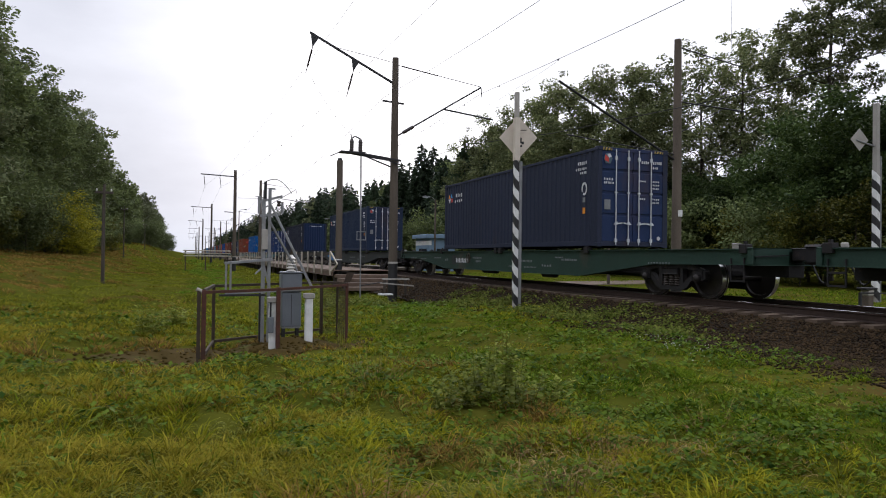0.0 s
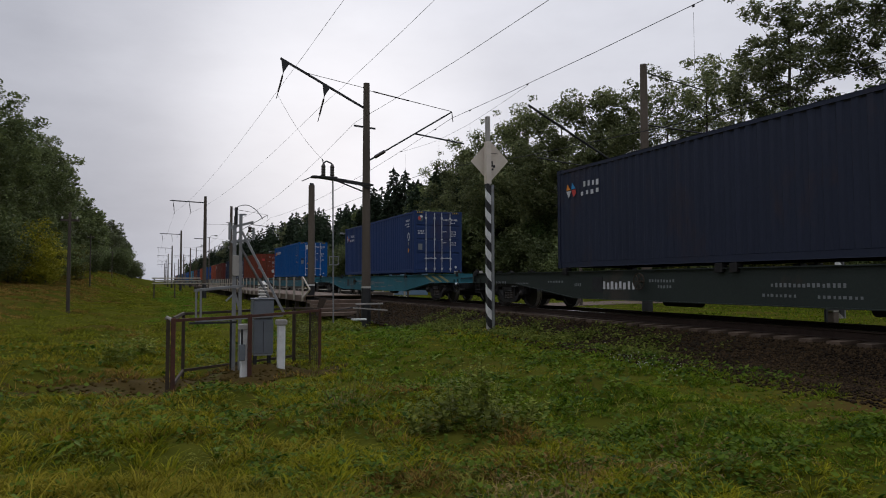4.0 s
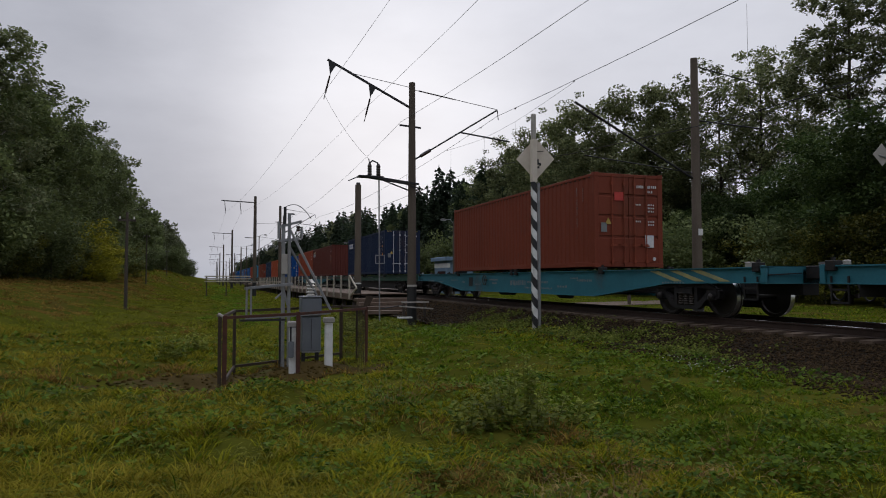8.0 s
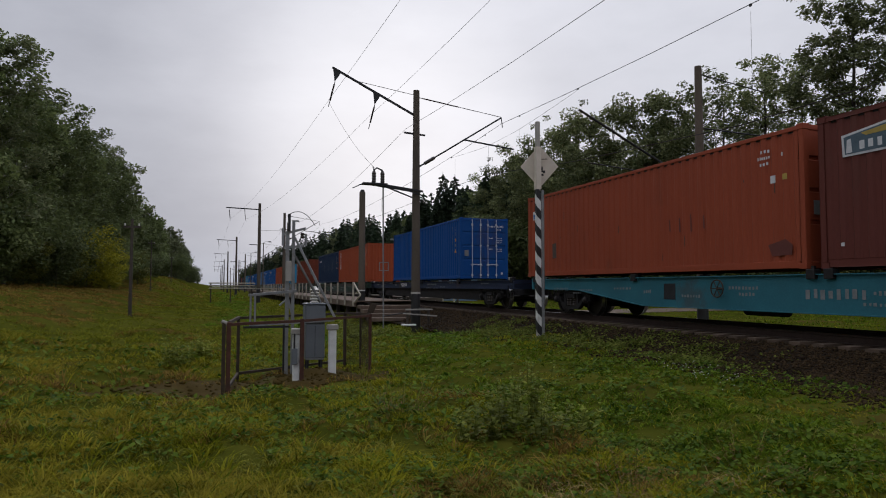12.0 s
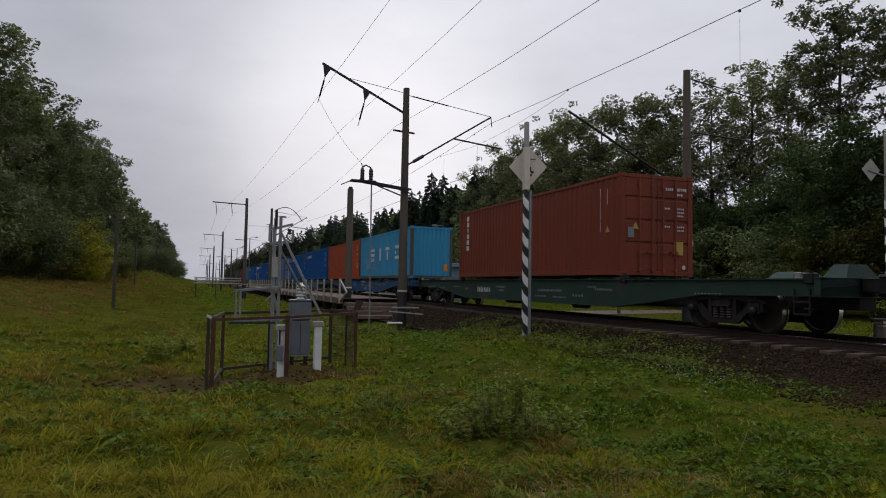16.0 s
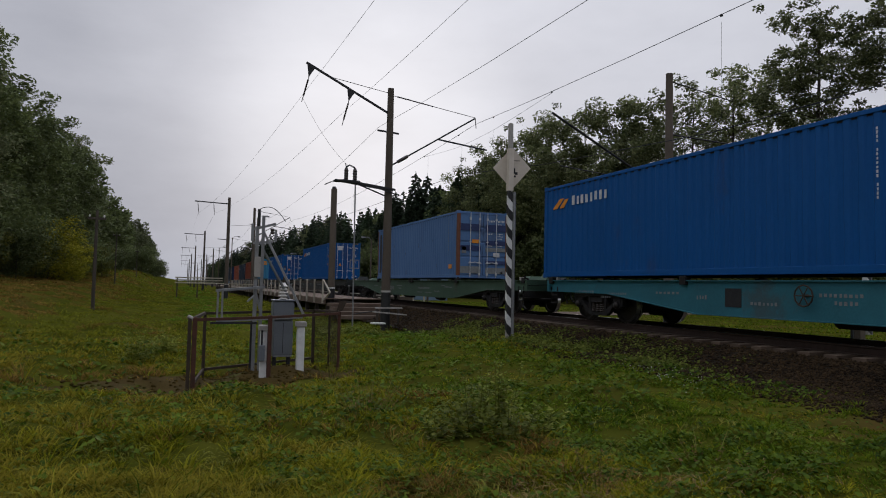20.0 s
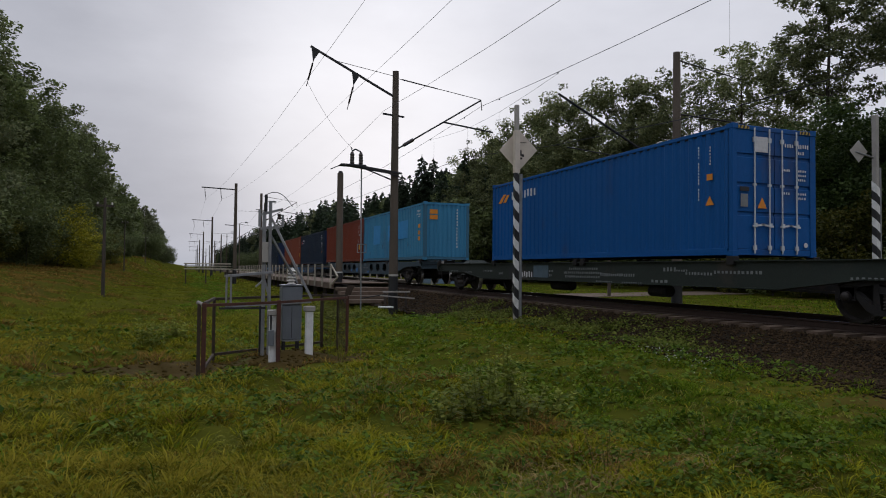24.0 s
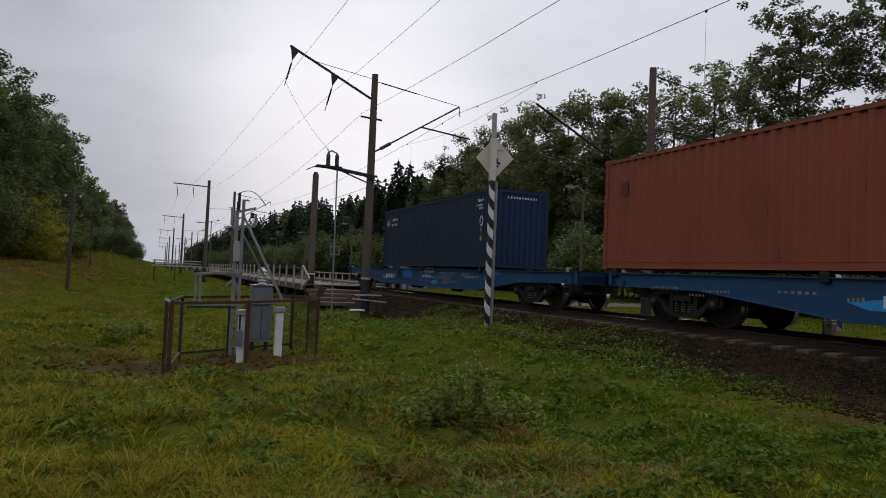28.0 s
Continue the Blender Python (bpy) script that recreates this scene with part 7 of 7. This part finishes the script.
    tuft_h = (.35 + 1.0 * fine * (.4 + coarse) + .30 * tall) * (1 - .42 * short) * (1 - .25 * ramp_up(ty, 16, 26)) * (1 - .55 * trodden) * np.exp(nrng.normal(0, .28, m))
    i = np.repeat(np.arange(m), per)
    n = len(i)
    d, r = nrng.uniform(0, 2 * np.pi, n), rad * np.sqrt(nrng.random(n))
    x, y = tx[i] + np.cos(d) * r, ty[i] + np.sin(d) * r
    h = hgt * tuft_h[i] * nrng.uniform(.5, 1.3, n)
    w = wid * nrng.uniform(.6, 1.4, n)
    k = np.where(nrng.random(n) < .16 - .11 * far[i], nrng.choice((0, 0, 1, 2), n), kind_of[i])
    k = np.where(beyond[i], np.where(nrng.random(n) < .2, 0, 2), k)
    off = ramp_up(y, 15, 24) > nrng.random(n)
    k = np.where(off & (k < 2), 4, np.where(off & (k == 2) & ~beyond[i], 5, k))
    for c, out in enumerate((green, dry, turf, brown, far_green, far_turf)):
        sel = k == c
        out.append(blades(nrng, x[sel], y[sel], h[sel], w[sel], 2.1, d[sel] + nrng.normal(0, .6, sel.sum())))


def merged(name, sets, mat):
    v = np.concatenate([a for a, _ in sets])
    o = np.cumsum([0] + [len(a) for a, _ in sets[:-1]])
    f = np.concatenate([b + k for (_, b), k in zip(sets, o)])
    return raw_mesh(name, v, f, mat)


tagged(new("grass", merged("grass", green, M["grass"])), "uneven green meadow grass", "grass", kind="stuff")
M["far_grass"] = leafy("meadow_grass_further_off", (0.090, 0.104, 0.010), (0.205, 0.205, 0.025), 0.85, clump=.35, gloss=0.0, tuft=0.9)
M["far_lawn"] = leafy("green_turf_further_off", (0.066, 0.122, 0.012), (0.140, 0.212, 0.026), 0.85, clump=.4, gloss=0.0, tuft=0.9)
tagged(new("grass", merged("grass", far_green, M["far_grass"])), "smooth olive green meadow grass along the bank", "grass", kind="stuff")
tagged(new("turf", merged("turf", far_turf, M["far_lawn"])), "even green turf running along the line", "grass", kind="stuff")
tagged(new("turf", merged("turf", turf, M["lawn"])), "short dense green turf on the bank", "grass", kind="stuff")
M["brown_grass"] = leafy("withered_grass", (0.068, 0.043, 0.010), (0.250, 0.155, 0.042), 0.8, clump=0.9, gloss=0.02, tuft=3.0)
tagged(new("withered_grass", merged("withered_grass", brown, M["brown_grass"])), "withered brown grass in patches of the meadow", "grass", kind="stuff")
tagged(new("dry_grass", merged("dry_grass", dry, M["dry_grass"])), "yellowed longer grass blades among the green", "grass", kind="stuff")


def leaves_on_ground(rng, x, y, size, lift, tilt):
    """Broad leaves lying near the ground: one folded quad pair each."""
    n = len(x)
    z = ground_z(x, y) + lift
    a = rng.uniform(0, 2 * np.pi, n)
    t = rng.normal(0, tilt, n)
    u = np.stack([np.cos(a), np.sin(a), np.sin(t)], 1) * size[:, None]
    s = np.stack([-np.sin(a), np.cos(a), rng.normal(0, .3, n)], 1) * (size * .45)[:, None]
    c = np.stack([x, y, z], 1)
    v = np.stack([c - u * .1, c + u * .5 - s, c + u, c + u * .5 + s], 1).reshape(-1, 3)
    return v, np.arange(n * 4).reshape(-1, 4)


weeds = []
for x0, x1, y0, y1, dens, sz in ((0.8, 7.5, 2.9, 7, 900, .045), (-2.5, .5, 2.9, 7, 120, .05), (-3, 9.2, 7, 12, 340, .06), (-5, 9.6, 12, 20, 70, .085), (3, 9, 20, 34, 26, .13)):
    x, y = scatter(nrng, x0, x1, y0, y1, dens)
    k = (nrng.random(len(x)) < np.clip(3.2 * (.5 * vnoise(x, y, 2.3, 21) + .5 * vnoise(x, y, 5.0, 22)) - 1.15, .02, 1) * np.clip(near_line(x, y, TRODDEN) / .6, .5, 1)) & (nrng.random(len(x)) > bare(x, y)) & (x < 8.6 + .05 * y)
    x, y = x[k], y[k]
    weeds.append(leaves_on_ground(nrng, x, y, sz * nrng.uniform(.5, 1.4, len(x)), nrng.uniform(.01, .09, len(x)), .5))
tagged(new("ground_weeds", merged("ground_weeds", weeds, M["weed"])), "low clover and dandelion leaves in the turf", "weeds", kind="stuff")

x, y = scatter(nrng, 6.6, 9.6, 7, 13, 70)
k = nrng.random(len(x)) < np.exp(-((x - 8.2 - .3 * (y - 9.8)) / .35) ** 2 - ((y - 9.9) / 1.3) ** 2) * (.3 + .7 * (patchy(x, y, 4) > .5))
x, y = x[k], y[k]
fv = []
for dx, dy, dz in ((1, 0, 0), (-.5, .87, 0), (-.5, -.87, 0), (0, 0, 1)):
    fv.append(np.stack([x + dx * .014, y + dy * .014, ground_z(x, y) + .06 + dz * .018], 1))
v = np.stack(fv, 1).reshape(-1, 3)
i = np.arange(len(x))[:, None] * 4
tagged(new("clover_flowers", raw_mesh("clover_flowers", v, np.concatenate([i + np.array([[0, 1, 3]]), i + np.array([[1, 2, 3]]), i + np.array([[2, 0, 3]])]), M["clover"])), "small white clover heads by the ballast", "flowers", kind="stuff")


M["tall_weed"] = leafy("olive_weed_leaves", (0.070, 0.098, 0.010), (0.24, 0.265, 0.050), 0.6, clump=1.5, gloss=0.07)


def weed_plant(x, y, height, stems, spread, seed, label, mat="weed", size=.085, leaves=26):
    """A leafy weed: thin stems with leaves all along."""
    r = np.random.default_rng(seed)
    p = thing("weed_plant", label, "weed", "tall weeds", (x, y, gz(x, y)))
    st, lv = Build(), []
    for s in range(stems):
        a, q = r.uniform(0, 6.28), r.uniform(.1, 1) * spread
        base = Vector((math.cos(a) * q * .6, math.sin(a) * q * .6, -.03))
        tip = Vector((math.cos(a) * q * 1.2, math.sin(a) * q * 1.2, height * r.uniform(.55, 1.05)))
        st.tube(base, tip, .005, .002, n=4, caps=False)
        u = r.random(leaves)
        c = np.array(base)[None] + (np.array(tip) - np.array(base))[None] * u[:, None]
        b = r.uniform(0, 6.28, leaves)
        L = size * r.uniform(.6, 1.4, leaves) * (1.15 - .6 * u)
        d = np.stack([np.cos(b), np.sin(b), r.uniform(-.2, .6, leaves)], 1) * L[:, None]
        w = np.stack([-np.sin(b), np.cos(b), r.normal(0, .3, leaves)], 1) * (L * .28)[:, None]
        lv.append((np.stack([c, c + d * .5 - w, c + d, c + d * .5 + w], 1).reshape(-1, 3), np.arange(leaves * 4).reshape(-1, 4)))
    part("stem", st, M["tall_weed"], p)["kind"] = "stuff"
    part("foliage", merged("foliage", lv, M[mat]), None, p)
    return p


for x, y, h, n, s, seed in ((3.2, 7.05, .62, 13, .32, 1), (2.85, 7.25, .48, 10, .34, 2), (3.65, 7.4, .80, 13, .30, 3), (3.45, 6.7, .42, 9, .38, 11), (3.5, 7.9, .62, 10, .34, 12), (4.0, 7.0, .40, 8, .34, 13), (-.75, 15.0, .75, 26, .5, 4), (-.2, 16.2, .5, 20, .4, 5), (4.4, 22.5, .6, 24, .6, 6), (5.6, 25.5, .55, 24, .7, 7), (6.6, 26.5, .5, 22, .6, 8), (6.9, 24.3, .45, 18, .5, 9), (4.9, 27.5, .6, 20, .6, 10)):
    weed_plant(x, y, h, n, s, seed, "bushy olive green weed standing in the grass", "tall_weed", .09, 32)
M["seed_head"] = leafy("rusty_seed_heads", (0.12, 0.060, 0.026), (0.24, 0.13, 0.055), .7, clump=1.5)
for x, y, h, n, s, seed in ((2.35, 8.6, .5, 22, .5, 21), (1.2, 4.3, .35, 12, .4, 22), (3.4, 4.9, .32, 14, .45, 23), (2.6, 4.2, .3, 12, .35, 24), (2.95, 13.2, .55, 16, .45, 25), (4.8, 5.2, .28, 10, .4, 26)):
    weed_plant(x, y, h, n, s, seed, "rust-brown dock gone to seed in the grass", "seed_head", .03, 30)

M["creeper"] = leafy("creeping_weed_leaves", (0.040, 0.062, 0.008), (0.150, 0.165, 0.035), 0.8, clump=2.5, gloss=0.04)
# weeds creeping up the ballast shoulder
cx, cy = scatter(nrng, 8.3, 10.6, 9.5, 24, 28)
k = nrng.random(len(cx)) < np.clip(1.5 - (cx - 8.3) / 1.7, 0, 1) * np.clip((cy - 9.2) / 2.5, 0, 1) * np.clip(2.2 * patchy(cx + 1, cy, 2.1) - .45, 0, 1)
cx, cy = cx[k], cy[k]
i = np.repeat(np.arange(len(cx)), 26)
x, y = cx[i] + nrng.normal(0, .13, len(i)), cy[i] + nrng.normal(0, .16, len(i))
up = np.maximum(np.interp(x, (8.5, 10.45, 10.95), (-.88, -.31, -.235)), ground_z(x, y)) - ground_z(x, y)
creep = leaves_on_ground(nrng, x, y, .055 * nrng.uniform(.5, 1.4, len(x)), up + nrng.uniform(.01, .14, len(x)), .6)
tagged(new("creeping_weeds", merged("creeping_weeds", [creep], M["creeper"])), "olive weeds creeping up the stones of the ballast", "weeds", kind="stuff")

# long bent strands lying over in the near meadow
def strands(rng, x, y, length, width, d):
    """Arched strands of four quads each that fall over towards d."""
    n = len(x)
    z = ground_z(x, y) - .01
    side = np.stack([-np.sin(d), np.cos(d), rng.normal(0, .25, n)], 1) * (width / 2)[:, None]
    rows = []
    bend = rng.uniform(.9, 1.5, n)
    for u, wf in ((0, 1), (.3, 1), (.6, .85), (.85, .5), (1.0, .12)):
        a = bend * u * 1.5
        out, rise = length * np.sin(a * .8) * u * .95, length * u * np.cos(a * .72)
        c = np.stack([x + np.cos(d) * out, y + np.sin(d) * out, z + np.maximum(rise, .02)], 1)
        rows += [c - side * wf, c + side * wf]
    v = np.stack(rows, 1).reshape(-1, 3)
    i = np.arange(n)[:, None] * 10
    f = np.concatenate([i + np.array([[2 * j, 2 * j + 1, 2 * j + 3, 2 * j + 2]]) for j in range(4)])
    return v, f


M["strand"] = leafy("pale_bent_grass", (0.050, 0.064, 0.006), (0.245, 0.238, 0.038), 0.6, clump=1.2, gloss=0.06, tuft=2.5)
sets = []
for x0, x1, y0, y1, dens, per, ln_, wd, rad in ((-2.6, 2.8, 2.8, 6.0, 11, 34, .145, .0095, .09), (-3.5, 3.0, 6.0, 9.5, 4.5, 26, .14, .011, .11), (-5, 3, 9.5, 16, 1.3, 18, .17, .015, .12), (2.8, 7.0, 3.0, 7.5, 4, 18, .12, .0095, .08)):
    tx, ty = scatter(nrng, x0, x1, y0, y1, dens)
    k = (nrng.random(len(tx)) < np.clip(2.6 * (.5 * fbm(tx, ty, .8, 31) + .5 * vnoise(tx, ty, 2.4, 32)) - .55, .08, 1)) & (nrng.random(len(tx)) > bare(tx, ty))
    tx, ty = tx[k], ty[k]
    flow, size = 2 * np.pi * fbm(tx, ty, .5, 33) * 2 + nrng.normal(0, .6, len(tx)), np.exp(nrng.normal(0, .25, len(tx)))
    i = np.repeat(np.arange(len(tx)), per)
    n = len(i)
    x, y = tx[i] + nrng.normal(0, rad, n), ty[i] + nrng.normal(0, rad, n)
    sets.append(strands(nrng, x, y, ln_ * size[i] * nrng.uniform(.5, 1.25, n), wd * nrng.uniform(.6, 1.4, n), flow[i] + nrng.normal(0, .75, n)))
tagged(new("bent_grass", merged("bent_grass", sets, M["strand"])), "long pale grass strands bent over in tufts", "grass", kind="stuff")

M["dead_strand"] = leafy("dead_straw", (0.15, 0.100, 0.035), (0.40, 0.29, 0.13), 0.7, clump=1.5, gloss=0.1)
tx, ty = scatter(nrng, 1.2, 6.0, 3.6, 6.0, 26)
k = nrng.random(len(tx)) < np.exp(-((tx - 3.0) / 1.5) ** 2 - ((ty - 4.7) / .7) ** 2)
i = np.repeat(np.arange(k.sum()), 16)
n = len(i)
flow = nrng.uniform(0, 2 * np.pi, k.sum())
x, y = tx[k][i] + nrng.normal(0, .08, n), ty[k][i] + nrng.normal(0, .08, n)
tagged(new("dead_grass", merged("dead_grass", [strands(nrng, x, y, .15 * nrng.uniform(.5, 1.3, n), .0065 * nrng.uniform(.6, 1.4, n), flow[i] + nrng.normal(0, .9, n))], M["dead_strand"])), "straw-coloured dead grass among the weeds", "grass", kind="stuff")
# loose stones of the ballast
def stones(rng, x, y, z, r):
    n = len(x)
    base = np.array([(1, 0, 0), (-1, 0, 0), (0, 1, 0), (0, -1, 0), (0, 0, 1), (0, 0, -1)], float)
    v = base[None] * rng.uniform(.55, 1.2, (n, 6, 1)) + rng.normal(0, .18, (n, 6, 3))
    a = rng.uniform(0, 6.28, n)
    c, s = np.cos(a)[:, None], np.sin(a)[:, None]
    v = np.stack([v[..., 0] * c - v[..., 1] * s, v[..., 0] * s + v[..., 1] * c, v[..., 2] * .75], -1) * r[:, None, None] + np.stack([x, y, z], 1)[:, None]
    f = np.array([(0, 2, 4), (2, 1, 4), (1, 3, 4), (3, 0, 4), (2, 0, 5), (1, 2, 5), (3, 1, 5), (0, 3, 5)])
    return v.reshape(-1, 3), (np.arange(n)[:, None, None] * 6 + f[None]).reshape(-1, 3)


M["loose_stone"] = leafy("loose_ballast_stones", (0.006, 0.0042, 0.0027), (0.051, 0.032, 0.0155), .95, clump=1.2, gloss=0.1)
M["loose_stone"].node_tree.nodes["Mix Shader"].inputs["Fac"].default_value = 0.0
sets = []
for y0, y1, dens, r0 in ((1, 9, 900, .028), (9, 18, 450, .034), (18, 34, 140, .050)):
    x, y = scatter(nrng, 7.6, 10.95, y0, y1, dens)
    bed_z = np.interp(x, (8.5, 10.45, 10.95), (-.88, -.31, -.235))
    z = np.maximum(bed_z, ground_z(x, y))
    thin = np.clip((x - 7.6 - .02 * y) / 1.0, .0, 1)
    k = nrng.random(len(x)) < thin
    sets.append(stones(nrng, x[k], y[k], z[k] + .008, r0 * nrng.uniform(.5, 1.35, k.sum())))
tagged(new("ballast_stones", merged("ballast_stones", sets, M["loose_stone"])), "loose brown crushed stones on the ballast shoulder", "stones", kind="stuff")

# worn soil inside the fence
M["bare_soil"] = material("bare_brown_soil", (0.062, 0.041, 0.011), (0.032, 0.023, 0.006), 2.2, 26, 0.95, 0.0, 0.6, third=(0.06, 0.065, 0.015), gloss=0.05)
sx_, sy_ = np.meshgrid(np.arange(-3.2, 5.2, .1), np.arange(10.4, 17.6, .1))
wobble = .25 * (patchy(sx_, sy_, 2.5) - .5)
inside = bare(sx_, sy_) + 2.2 * wobble > .5
ids = np.arange(sx_.size).reshape(sx_.shape)
cells = inside[:-1, :-1] & inside[1:, :-1] & inside[:-1, 1:] & inside[1:, 1:]
quads = np.stack([ids[:-1, :-1][cells], ids[:-1, 1:][cells], ids[1:, 1:][cells], ids[1:, :-1][cells]], 1)
soil_v = np.stack([sx_.ravel(), sy_.ravel(), ground_z(sx_, sy_).ravel() + .014], 1)
tagged(new("bare_soil", raw_mesh("bare_soil", soil_v, quads, M["bare_soil"])), "trodden bare brown soil round the transformer", "soil", kind="structure")

x, y = scatter(nrng, -3.2, 4.8, 10.6, 17.2, 60)
k = nrng.random(len(x)) < bare(x, y) - .25
x, y = x[k], y[k]
tagged(new("soil_clods", merged("soil_clods", [stones(nrng, x, y, ground_z(x, y) + .018, .045 * nrng.uniform(.4, 1.5, len(x)))], M["bare_soil"])), "crumbling clods of brown soil round the transformer", "soil", kind="stuff")


motions()
